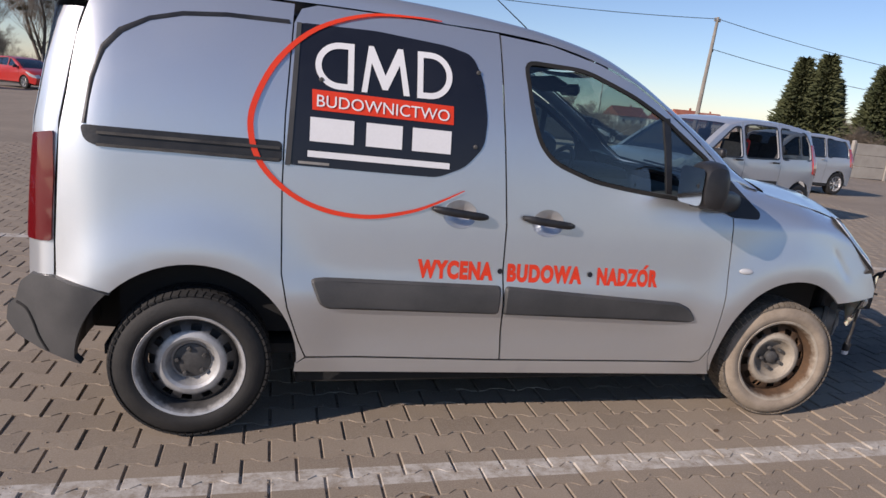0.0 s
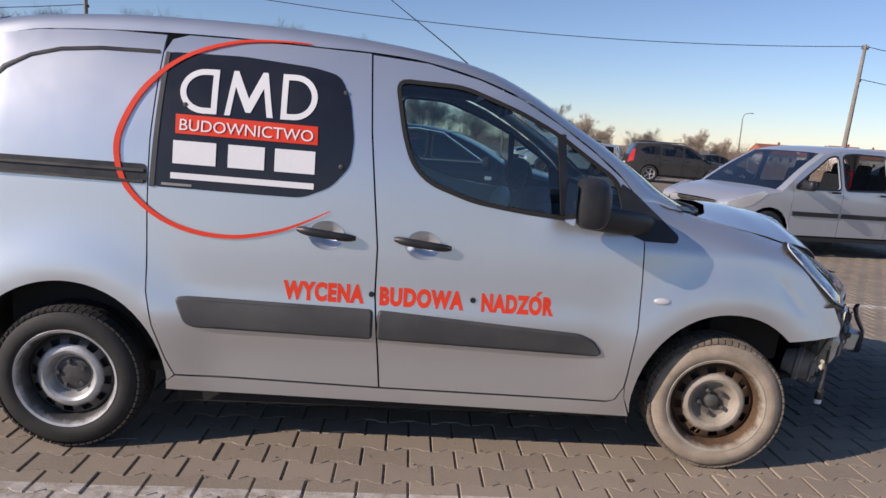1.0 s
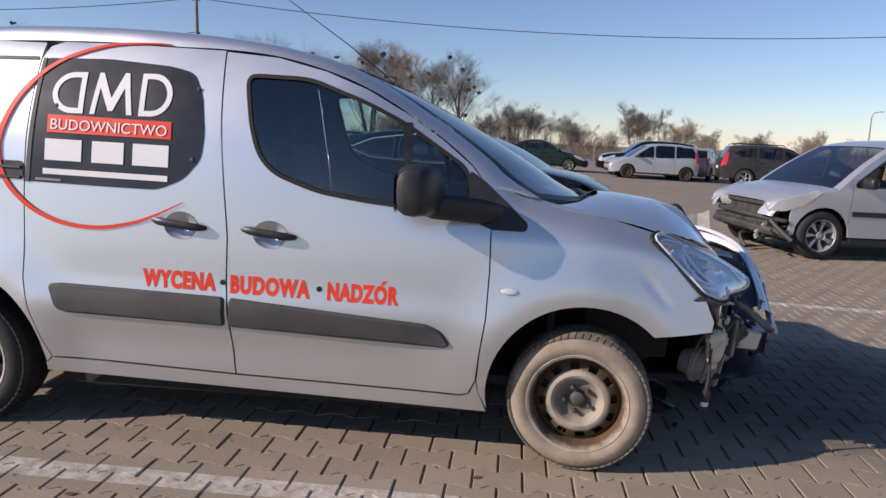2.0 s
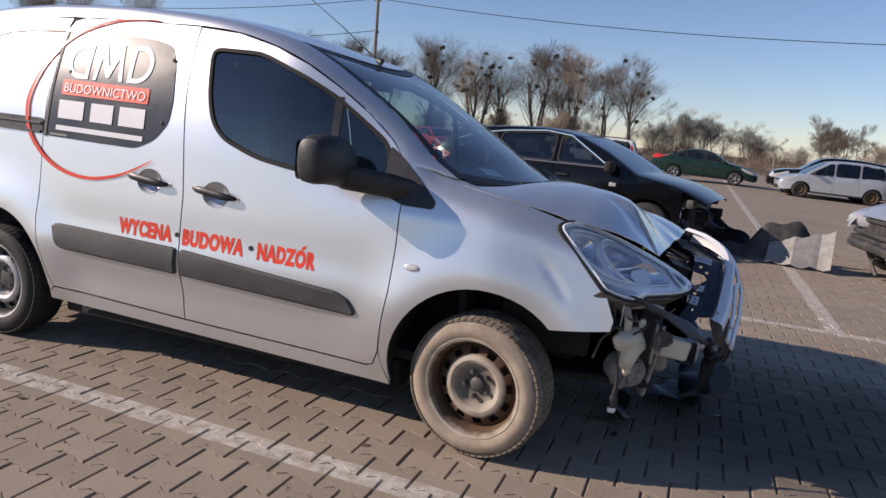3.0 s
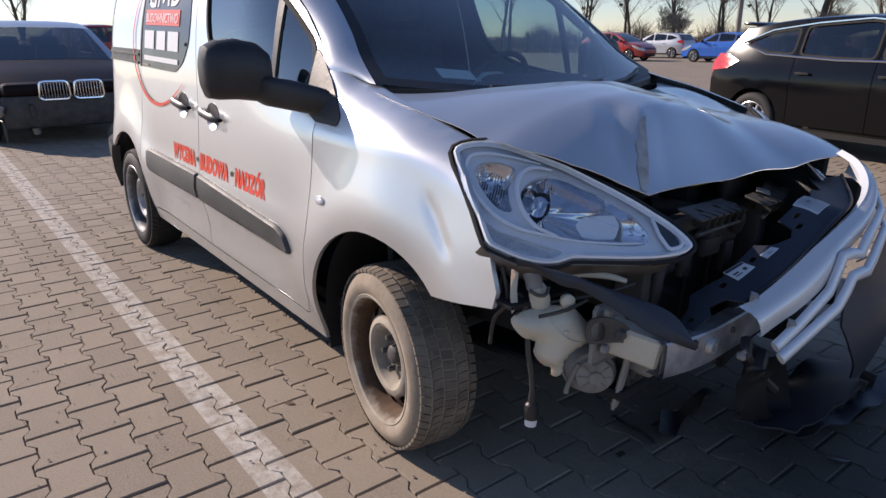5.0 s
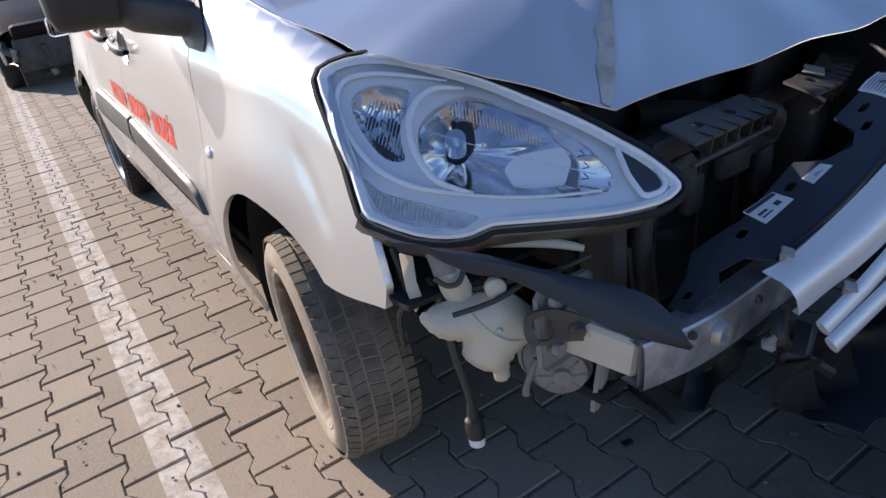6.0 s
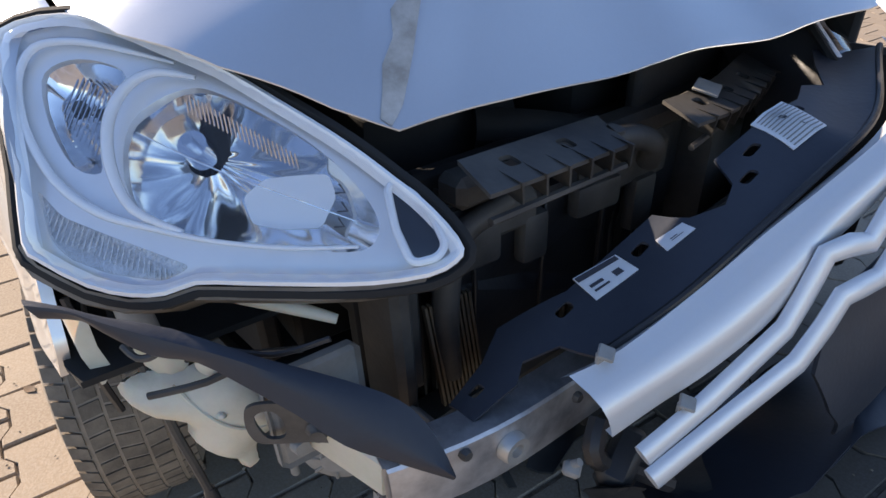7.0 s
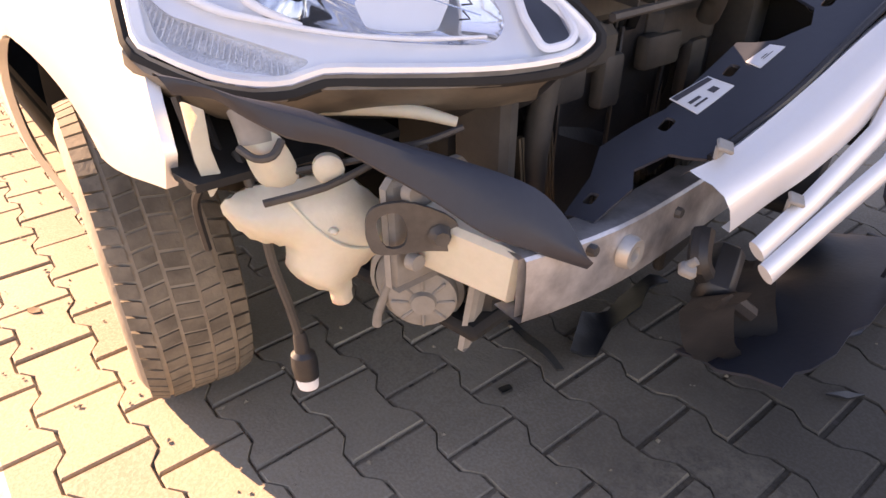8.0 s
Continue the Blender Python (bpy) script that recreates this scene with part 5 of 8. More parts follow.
slots = [soft_loop([(x - 0.008, y - 0.014), (x + 0.008, y - 0.014), (x + 0.008, y + 0.014), (x - 0.008, y + 0.014)], 0.007) for x, y in ((0.80, -0.27), (0.815, -0.13), (0.868, 0.035), (0.84, 0.085), (0.845, 0.20))]
slots.append(soft_loop([(0.785, -0.44), (0.80, -0.44), (0.80, -0.42), (0.785, -0.42)], 0.004))
cover = part("radiator_cover", Geo().sheet(COVER, lambda x, y: (x, y, cover_z(x, y)), 0.028, slots, 0.004, (0, 0, -1)), NAVY, van, "black plastic radiator cover with white labels")
part("cover_lip", Geo().tube([(x + 0.004, y, cover_z(x, y) + 0.002) for x, y in ((0.88, -0.30), (0.914, -0.182), (0.931, -0.02), (0.941, 0.14), (0.936, 0.30), (0.90, 0.56))], 0.006, 8, 5), BLACK_PLASTIC, cover)
for quad, bars in (([(0.776, -0.226), (0.795, -0.158), (0.837, -0.161), (0.824, -0.232)], 1), ([(0.824, -0.108), (0.837, -0.068), (0.861, -0.073), (0.851, -0.119)], 2), ([(0.807, 0.133), (0.815, 0.211), (0.898, 0.180), (0.890, 0.105)], 3)):
    tag = part("label", Geo().sheet(quad, lambda x, y: (x, y, cover_z(x, y) + 0.002), 0.03, (), 0.0015, (0, 0, -1)), LABEL, cover, "white printed label")
    q = [Vector(p) for p in quad]
    marks = {1: [(0.05, 0.25, 0.0, 0.95), (0.5, 0.62, 0.1, 0.4), (0.72, 0.8, 0.1, 0.45), (0.5, 0.75, 0.62, 0.8)], 2: [(0.5, 0.56, 0.3, 0.55), (0.65, 0.7, 0.3, 0.7)], 3: [(0.08 + 0.085 * k, 0.11 + 0.085 * k, 0.06, 0.94) for k in range(11)]}[bars]
    for u0, u1, v0, v1 in marks:
        at = lambda u, v: (q[0].lerp(q[3], u)).lerp(q[1].lerp(q[2], u), v)
        part("print_bar", Geo().sheet([tuple(at(u0, v0)), tuple(at(u1, v0)), tuple(at(u1, v1)), tuple(at(u0, v1))], lambda x, y: (x, y, cover_z(x, y) + 0.0032), 0.03), INK if bars < 3 else CAST, tag)

# ---- broken grille with two chrome bars ----
TOPS = [(0.881, -0.356, 0.569), (0.904, -0.284, 0.592), (0.926, -0.148, 0.650), (0.942, -0.048, 0.700), (0.958, 0.053, 0.745), (0.975, 0.183, 0.805), (0.972, 0.32, 0.858), (0.94, 0.47, 0.90), (0.88, 0.60, 0.92)]
LOWS = [(0.949, -0.342, 0.500), (0.964, -0.271, 0.527), (0.984, -0.195, 0.558), (1.000, -0.085, 0.605), (0.998, 0.02, 0.668), (1.008, 0.14, 0.725), (1.000, 0.29, 0.79), (0.97, 0.45, 0.83), (0.91, 0.59, 0.85)]
rows = []
for a, b in zip(spline([Vector(p) for p in TOPS], [0] * 9, 5)[0], spline([Vector(p) for p in LOWS], [0] * 9, 5)[0]):
    row = [a + Vector((-0.012, 0, -0.012)), a + Vector((0.004, -0.002, 0.003))] + [a.lerp(b, t) + Vector((0.020, -0.006, 0.016)) * math.sin(math.pi * t) for t in (0.12, 0.3, 0.5, 0.7, 0.88)] + [b, b + Vector((-0.012, 0, 0.004))]
    rows.append(row)
WHITE_SILVER = paint("pale_silver_paint", (0.66, 0.675, 0.69), 0.35, 0.4, 0.6, 0.1)
grille = part("grille_panel", Geo().grid(rows), WHITE_SILVER, van, "broken silver grille panel", 50)
BAR1 = [(0.982, -0.320, 0.476), (0.998, -0.216, 0.522), (1.016, -0.082, 0.594), (1.014, -0.045, 0.630), (1.012, -0.010, 0.684), (1.024, 0.03, 0.690), (1.034, 0.07, 0.685), (1.032, 0.105, 0.720), (1.03, 0.25, 0.788), (1.0, 0.42, 0.835)]
BAR2 = [(1.002, -0.323, 0.450), (1.022, -0.205, 0.500), (1.046, -0.088, 0.556), (1.048, -0.040, 0.598), (1.048, -0.012, 0.635), (1.056, 0.03, 0.640), (1.060, 0.07, 0.640), (1.058, 0.11, 0.672), (1.05, 0.25, 0.735), (1.02, 0.42, 0.785)]
for pts in (BAR1, BAR2):
    line = [Vector(p) for p in pts]
    rows = []
    for i, p in enumerate(line):
        d = (line[min(i + 1, len(line) - 1)] - line[max(i - 1, 0)]).normalized()
        out = Vector((0.8, -0.35, 0.45))
        out = (out - d * out.dot(d)).normalized()
        up = d.cross(out) * (-1 if d.cross(out).z < 0 else 1)
        rows.append([p + up * (0.017 * math.cos(w)) + out * (0.008 * math.sin(w)) for w in [2 * math.pi * k / 12 for k in range(12)]])
    g = Geo().grid(rows, True)
    g.f += [tuple(range(12))[::-1], tuple(len(rows) * 12 - 12 + k for k in range(12))]
    part("chrome_bar", g, WHITE_SILVER, grille, "bright chevron bar")
for p in ((0.905, -0.315, 0.600), (0.988, -0.245, 0.532)):
    part("clip", Geo().box(p, (0.022, 0.024, 0.006), 0.002, Euler((0.3, 0.3, 0.6)).to_matrix().to_4x4()).box((p[0] - 0.006, p[1], p[2] - 0.008), (0.006, 0.02, 0.018), 0.001), CAST, grille, "metal clip")
# loose bits behind the torn skin
g = Geo().box((0.925, -0.386, 0.449), (0.024, 0.022, 0.014), 0.004, Euler((0.5, 0.4, 0.7)).to_matrix().to_4x4()).rod((0.92, -0.384, 0.452), (0.932, -0.38, 0.464), 0.006)
part("sensor", g, CAST, van, "loose grey sensor")
g = Geo().tube([(0.90, -0.30, 0.47), (0.92, -0.33, 0.43), (0.93, -0.25, 0.36), (0.96, -0.18, 0.30)], 0.016, 8, 4).box((0.93, -0.28, 0.40), (0.05, 0.10, 0.06), 0.012, Euler((0.5, 0.2, 0.4)).to_matrix().to_4x4())
part("bumper_bracket", g, BLACK_PLASTIC, van, "bent black bumper bracket")

# the nose is scaled, skewed and bent back on its left to fit the camera's views
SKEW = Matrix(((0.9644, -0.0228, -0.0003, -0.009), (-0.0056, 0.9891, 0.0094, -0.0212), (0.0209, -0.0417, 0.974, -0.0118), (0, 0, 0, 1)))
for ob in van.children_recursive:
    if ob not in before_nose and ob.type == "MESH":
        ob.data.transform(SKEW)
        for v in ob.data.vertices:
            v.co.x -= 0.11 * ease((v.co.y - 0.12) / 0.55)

# strip torn from the wheel arch, hanging across the beam
UP = [(0.491, -0.853, 0.711), (0.514, -0.822, 0.7), (0.54, -0.791, 0.686), (0.585, -0.736, 0.669), (0.649, -0.675, 0.638), (0.717, -0.605, 0.608), (0.762, -0.564, 0.584), (0.792, -0.55, 0.559), (0.815, -0.547, 0.534), (0.838, -0.549, 0.507)]
LO = [(0.513, -0.848, 0.695), (0.533, -0.814, 0.688), (0.551, -0.799, 0.673), (0.589, -0.769, 0.649), (0.618, -0.731, 0.637), (0.664, -0.697, 0.608), (0.707, -0.667, 0.58), (0.753, -0.639, 0.548), (0.791, -0.602, 0.527), (0.839, -0.554, 0.503)]
strip_n = Vector((0.6, -0.35, 0.72)).normalized()
rows = []
for a, b in zip(spline([Vector(p) for p in UP], [0] * 10, 3)[0], spline([Vector(p) for p in LO], [0] * 10, 3)[0]):
    row = [a.lerp(b, t) + strip_n * (0.012 * math.sin(math.pi * t)) for t in (0, 0.2, 0.45, 0.7, 1)]
    rows.append(row + [p - strip_n * 0.005 for p in row[::-1]])
part("liner_strip", Geo().grid(rows, True), NAVY, van, "torn navy black plastic strip")

# washer bottle, drawn as a plump outline in an upright plane that faces ahead and to the right
FACE_O, FACE_U, FACE_N = Vector((0.53, -0.69, 0)), Vector((0.527, 0.85, 0)), Vector((0.85, -0.527, 0))
def face(u, z, out=0.0):
    return FACE_O + FACE_U * u + FACE_N * out + Vector((0, 0, z))


def plump(name, outline, deep, owner, material, label="", off=0.0, step=0.012):
    edge = dense(outline, 0.008)
    swell = lambda u, z: deep * (1 - math.exp(-min(math.dist((u, z), p) for p in edge) / 0.022))
    g = Geo().sheet(outline, lambda u, z: face(u, z, off + swell(u, z)), step)
    g.sheet(outline, lambda u, z: face(u, z, off - 0.8 * swell(u, z)), step)
    return part(name, g, material, owner, label, 60)


BOTTLE = round_loop([(-0.059, 0.560), (-0.108, 0.546), (-0.130, 0.530), (-0.122, 0.505), (-0.095, 0.476), (-0.060, 0.464), (-0.065, 0.436), (-0.052, 0.410), (-0.030, 0.390), (-0.012, 0.384), (-0.010, 0.362), (0.005, 0.355), (0.020, 0.366), (0.022, 0.402), (0.055, 0.436), (0.088, 0.455), (0.098, 0.481), (0.080, 0.508), (0.050, 0.542), (0.020, 0.562)], 2)
bottle = plump("washer_bottle", BOTTLE, 0.050, van, CREAM, "milky white plastic washer bottle")
NECK = [(-0.090, 0.625), (-0.088, 0.600), (-0.077, 0.56), (-0.045, 0.545), (-0.028, 0.565), (-0.035, 0.60), (-0.053, 0.628)]
plump("bottle_neck", round_loop(NECK, 2), 0.026, bottle, CREAM, "", 0.005)
part("hose_clip", Geo().tube([face(-0.092, 0.612, 0.02), face(-0.075, 0.604, 0.036), (face(-0.055, 0.606, 0.036)), face(-0.042, 0.618, 0.02)], 0.005, 8, 3), IRON, bottle, "brown hose clip")
part("filler_hose", Geo().tube([face(-0.07, 0.61, 0.0), face(-0.075, 0.64, -0.01), face(-0.085, 0.665, -0.03)], 0.022, 14, 4), CAST, bottle, "grey brown filler hose")
part("bottle_cap", Geo().lathe([(0.0, 0.012), (0.012, 0.011), (0.019, 0.005), (0.019, -0.005), (0.008, -0.008), (0.007, -0.03)], 20, Matrix.Translation(face(0.007, 0.583, 0.03)) @ FACE_N.to_track_quat("Z", "Y").to_matrix().to_4x4()), CREAM, bottle, "round milky knob")
part("bottle_seam", Geo().tube([face(-0.05, 0.55, 0.03), face(-0.01, 0.50, 0.048), face(0.03, 0.475, 0.046), face(0.085, 0.47, 0.02)], 0.003, 6, 4), CREAM, bottle)
part("bottle_lug", Geo().box(face(0.002, 0.505, 0.046), (0.016, 0.012, 0.010), 0.004), CREAM, bottle)
EYE_RING = round_loop([(0.050, 0.480), (0.056, 0.503), (0.075, 0.513), (0.110, 0.513), (0.158, 0.488), (0.158, 0.449), (0.124, 0.447), (0.066, 0.442), (0.052, 0.456)], 3)
EYE_HOLE = round_loop([(0.063, 0.480), (0.068, 0.496), (0.088, 0.501), (0.099, 0.482), (0.095, 0.456), (0.073, 0.453)], 3)
hook = part("bracket_eye", Geo().sheet(EYE_RING, lambda u, z: face(u - 0.012, z + 0.044, 0.085 + 0.15 * (u - 0.05)), 0.02, [EYE_HOLE], 0.006, -FACE_N), IRON, van, "dark pressed steel eye bracket")
part("bolt", Geo().lathe([(0.0, 0.012), (0.010, 0.012), (0.013, 0.004), (0.016, 0.0)], 8, Matrix.Translation(face(0.126, 0.514, 0.10)) @ FACE_N.to_track_quat("Z", "Y").to_matrix().to_4x4()), IRON, hook)
part("stay_rod", Geo().tube([face(-0.075, 0.552, 0.05), face(0.0, 0.568, 0.05), face(0.06, 0.585, 0.03)], 0.005, 8, 3), BLACK_DUSTY, van, "thin black stay")

# the nose parts are moved as one to fit the camera's path
NOSE_FIT = Matrix(((0.9303, -0.0559, 0.0589, -0.0018), (0.1442, 0.9035, -0.0394, -0.0878), (-0.0198, -0.0222, 0.9981, 0.0474), (0, 0, 0, 1)))
for ob in van.children_recursive:
    if ob not in before_nose and ob.type == "MESH":
        ob.data.transform(NOSE_FIT)

# black bumper skin below the bars: a torn front face and its flat lower tray
SKIN = [(0.035, 0.50), (0.10, 0.585), (0.30, 0.635), (0.62, 0.70), (0.64, 0.36), (0.50, 0.30), (0.36, 0.275), (0.24, 0.275), (0.17, 0.30), (0.13, 0.36), (0.075, 0.42)]
skin_x = lambda y, z: 0.945 + 0.03 * math.sin(math.pi * max(0.0, min(1.0, (z - 0.26) / 0.30))) - 0.32 * max(0.0, y - 0.22) ** 1.6 - 0.10 * max(0.0, z - 0.42)
bumper = part("torn_bumper", Geo().sheet(SKIN, lambda y, z: (skin_x(y, z), y, z), 0.03, (), 0.006, (-1, 0, 0)), NAVY, van, "torn black bumper skin hanging below the bars", 50)
TRAY = [(-0.165, 0.790), (-0.158, 0.835), (-0.172, 0.870), (-0.160, 0.915), (-0.166, 0.966), (-0.12, 0.962), (-0.10, 0.975), (-0.043, 0.985), (0.03, 0.976), (0.06, 0.988), (0.20, 0.975), (0.27, 0.945), (0.44, 0.905), (0.45, 0.78), (0.30, 0.755), (0.10, 0.76), (-0.03, 0.765), (-0.09, 0.785)]
tray_z = lambda y, x: 0.212 + 0.29 * (x - 0.78) + 0.006 * math.sin(9 * y) + 0.012 * max(0.0, (0.90 - x) / 0.1) ** 2 * math.sin(22 * y)
part("lower_tray", Geo().sheet(TRAY, lambda y, x: (x, y, tray_z(y, x)), 0.03, (), 0.006, (0, 0, -1)), NAVY, bumper, "smooth dark lower face of the bumper", 40)
STRUTS = [((0.905, -0.285, 0.45), (0.875, -0.255, 0.39), (0.865, -0.20, 0.30), (0.86, -0.15, 0.235)), ((0.895, -0.20, 0.46), (0.87, -0.14, 0.40), (0.865, -0.09, 0.32), (0.87, -0.06, 0.24))]
for pts in STRUTS:
    line, _ = spline([Vector(p) for p in pts], [0] * 4, 3)
    rows = [[p + Vector((0.014, 0.018, 0.002)) * w + Vector((0, 0, 0.006 * math.sin(4 * w + 5 * i))) for w in (-1.6, -0.8, 0, 0.7, 1.5)] for i, p in enumerate(line)]
    part("torn_web", Geo().grid([r + [p + Vector((-0.004, -0.004, 0)) for p in r[::-1]] for r in rows], True), BLACK_PLASTIC, bumper, "torn plastic web", 30)
FIN_BROWN = worn("dusty_fin_metal", (0.08, 0.062, 0.044), (0.17, 0.132, 0.092), 0.6, 20, 0.4)
for k in range(11):
    part("condenser_fin", Geo().box((0.612 - 0.002 * k, -0.366 + 0.0088 * k, 0.50 - 0.002 * k), (0.010, 0.0042, 0.20), 0.0, Euler((0.12, 0, 0)).to_matrix().to_4x4()), FIN_BROWN, radiator)
# pale support below the lamp, and the pale end of the slam panel
g = Geo().tube([(0.50, -0.625, 0.668), (0.56, -0.60, 0.682), (0.62, -0.560, 0.685), (0.655, -0.522, 0.672)], [0.006, 0.009, 0.009, 0.006], 10, 4)
part("lamp_support", g, CREAM, van, "pale support strip under the lamp", 50)
part("panel_end", Geo().sheet([(0.0, 0.0), (0.034, 0.008), (0.036, 0.05), (0.026, 0.060), (0.030, 0.10), (0.010, 0.108), (0.002, 0.06)], lambda a, b: (0.618 + 0.75 * a, -0.432 + 0.3 * a, 0.58 + b), 0.03, (), 0.006, (-0.4, 0.9, 0)), CREAM, van, "pale torn end of the front panel", 40)

# scraps on the ground below the nose
def scrap(label, outline, material, lift=0.012, thick=0.005, wave=0.01):
    solid("plastic_scrap", Geo().sheet(outline, lambda x, y: (x - 0.06, y + 0.045, lift + wave * math.sin(31 * x + 17 * y)), 0.03, (), thick, (0, 0, -1)), material, label, "debris", "scraps of the bumper")


scrap("thin black plastic strip on the pavers", [(0.425, -0.160), (0.52, -0.185), (0.62, -0.205), (0.615, -0.222), (0.52, -0.205), (0.423, -0.178)], BLACK_DUSTY)
scrap("jagged black plastic shard on the pavers", [(0.60, -0.166), (0.635, -0.12), (0.60, -0.03), (0.615, 0.05), (0.585, 0.12), (0.59, 0.19), (0.55, 0.17), (0.535, 0.08), (0.55, 0.02), (0.53, -0.05), (0.56, -0.10)], BLACK_PLASTIC, 0.03, 0.006, 0.02)
scrap("small torn black splinter on the pavers", [(1.0, 0.12), (1.03, 0.15), (1.045, 0.20), (1.02, 0.17)], BLACK_PLASTIC)
scrap("small dark crumb of plastic on the pavers", [(0.565, -0.34), (0.585, -0.345), (0.592, -0.325), (0.575, -0.318)], BLACK_PLASTIC, 0.008, 0.006)
# lower bumper lip, torn off and lying below the nose
LIP = [(0.66, 0.255), (0.74, 0.20), (0.80, 0.215), (0.86, 0.15), (0.915, 0.105), (0.958, 0.125), (0.965, 0.22), (0.985, 0.30), (0.975, 0.42), (0.99, 0.56), (0.97, 0.70), (0.93, 0.80), (0.86, 0.74), (0.84, 0.56), (0.78, 0.46), (0.72, 0.36)]
lip = thing("torn_lip", "torn dusty black bumper lip lying on the pavers", "bumper", "scraps of the bumper", m=Matrix.Translation((-0.07, 0.05, 0)))
part("lip_skin", Geo().sheet(LIP, lambda x, y: (x, y, 0.035 + 0.25 * max(0.0, x - 0.80) * (0.6 + 0.4 * math.sin(9 * y)) + 0.012 * math.sin(37 * x + 21 * y)), 0.035, (), 0.005, (0, 0, -1)), NAVY, lip, "", 40)
for k in range(6):
    y = 0.22 + 0.085 * k
    part("lip_fin", Geo().box((0.885, y, 0.075), (0.10, 0.008, 0.06), 0.002, Euler((0.2, 0.15, 0.25)).to_matrix().to_4x4()), BLACK_DUSTY, lip)

# ---- lettering and foil on the right side ----
def lettering(name, text, x0, x1, z0, z1, drop, material, owner, label, lift=0.004, heavy=0.0, cap=1.0):
    """Built-in letters fitted to a box on the van's side; drop: fall of the line from x0 to x1."""
    font = bpy.data.curves.new("text", "FONT")
    font.body, font.offset, font.resolution_u = text, heavy, 4
    font.space_character = 1.0 + 2.2 * heavy
    ob = bpy.data.objects.new("text", font)
    scene.collection.objects.link(ob)
    me = bpy.data.meshes.new_from_object(ob.evaluated_get(bpy.context.evaluated_depsgraph_get()))
    bpy.data.objects.remove(ob)
    xs, ys = [v.co.x for v in me.vertices], [v.co.y for v in me.vertices]
    g = Geo()
    for v in me.vertices:
        u, w = (v.co.x - min(xs)) / (max(xs) - min(xs)), v.co.y / cap
        x = x0 + (x1 - x0) * u
        g.v.append(on_side(lift)(x, z0 + (z1 - z0) * w - drop * u))
    g.f = [tuple(p.vertices) for p in me.polygons]
    bpy.data.meshes.remove(me)
    return part(name, g, material, owner, label)


CAP = 0.729
for word, x0, x1, z in (("WYCENA", -1.862, -1.537, 0.684), ("BUDOWA", -1.474, -1.130, 0.676), ("NADZOR", -1.057, -0.757, 0.669)):
    lettering("lettering", word, x0, x1, z, z + 0.070, 0.005, RED_FOIL, right_slide if word == "WYCENA" else right_door, "red foil word", 0.0018, 0.06, CAP)
# the accent of NADZÓR
part("accent", Geo().sheet([(-0.834, 0.7385), (-0.822, 0.7385), (-0.806, 0.7565), (-0.824, 0.7565)], on_side(0.0018), 0.02), RED_FOIL, right_door, "red accent over the letter")
for x, z, own in ((-1.507, 0.714, right_slide), (-1.092, 0.709, right_door)):
    part("dot", Geo().sheet(arc2((x, z), 0.0115, 0, 345, 23), on_side(0.004), 0.02), BLACK_FOIL, own, "dark round dot")
PANEL = soft_loop([(-2.372, 1.630), (-2.065, 1.630), (-1.78, 1.604), (-1.675, 1.578), (-1.628, 1.484), (-1.605, 1.326), (-1.615, 1.220), (-1.689, 1.135), (-1.801, 1.087), (-2.009, 1.091), (-2.400, 1.102)], 0.035)
panel = part("sign_panel", Geo().sheet(PANEL, on_side(0.003), 0.05, (), 0.003), BLACK_FOIL, right_slide, "black sign panel in place of the window")
part("panel_edge", Geo().sheet([(-2.400, 1.10), (-2.372, 1.63), (-2.355, 1.63), (-2.380, 1.10)], on_side(0.006), 0.06, (), 0.004), GRAPHITE, panel, "grey edge strip")
for x, z in ((-1.648, 1.51), (-1.652, 1.217), (-2.275, 1.425)):
    part("screw", Geo().lathe([(0.0, 0.006), (0.007, 0.005), (0.010, 0.0)], 12, Matrix.Translation(on_side(0.004)(x, z)) @ Matrix.Rotation(radians(90), 4, "X")), IRON, panel)
# emblem: two half rings and a zigzag between them
def ribbon(points, width, lift, n=1):
    line = [Vector(p) for p in points]
    left, right = [], []
    for i, p in enumerate(line):
        a, b = line[max(i - 1, 0)], line[min(i + 1, len(line) - 1)]
        e, f = (p - a).normalized() if i else (b - p).normalized(), (b - p).normalized() if i < len(line) - 1 else (p - a).normalized()
        nrm = Vector((-e.y, e.x)) + Vector((-f.y, f.x))
        nrm = nrm / max(0.35, nrm.length_squared / 2)
        w = width[i] if isinstance(width, list) else width
        left.append(p + nrm * w / 2)
        right.append(p - nrm * w / 2)
    return Geo().grid([[on_side(lift)(*a), on_side(lift)(*b)] for a, b in zip(left, right)])


half_ring = lambda xc, zc, rx, rz, s: [(xc, zc + rz), *[(xc + s * (0.04 + (rx - 0.04) * math.sin(w)), zc + rz * math.cos(w)) for w in [math.pi * k / 16 for k in range(17)]], (xc, zc - rz)]
for xc, zc, rx, rz, way in ((-2.165, 1.482, 0.135, 0.088, -1), (-1.890, 1.480, 0.130, 0.090, 1)):
    loop = half_ring(xc, zc, rx, rz, way)[1:-1] + [(xc - way * 0.012, zc - rz), (xc - way * 0.012, zc + rz)]
    part("emblem_shape", Geo().sheet(loop, on_side(0.006), 0.04, [inset(loop, 0.023)], 0.002), WHITE_FOIL, panel, "white half ring of the emblem")
ZIGZAG = [(-2.122, 1.393), (-2.100, 1.393), (-2.085, 1.507), (-2.040, 1.408), (-2.020, 1.408), (-1.974, 1.507), (-1.956, 1.393), (-1.932, 1.393), (-1.962, 1.570), (-1.982, 1.570), (-2.030, 1.462), (-2.078, 1.570), (-2.097, 1.570)]
part("emblem_shape", Geo().sheet(ZIGZAG, on_side(0.006), 0.04, (), 0.002), WHITE_FOIL, panel, "white zigzag of the emblem")
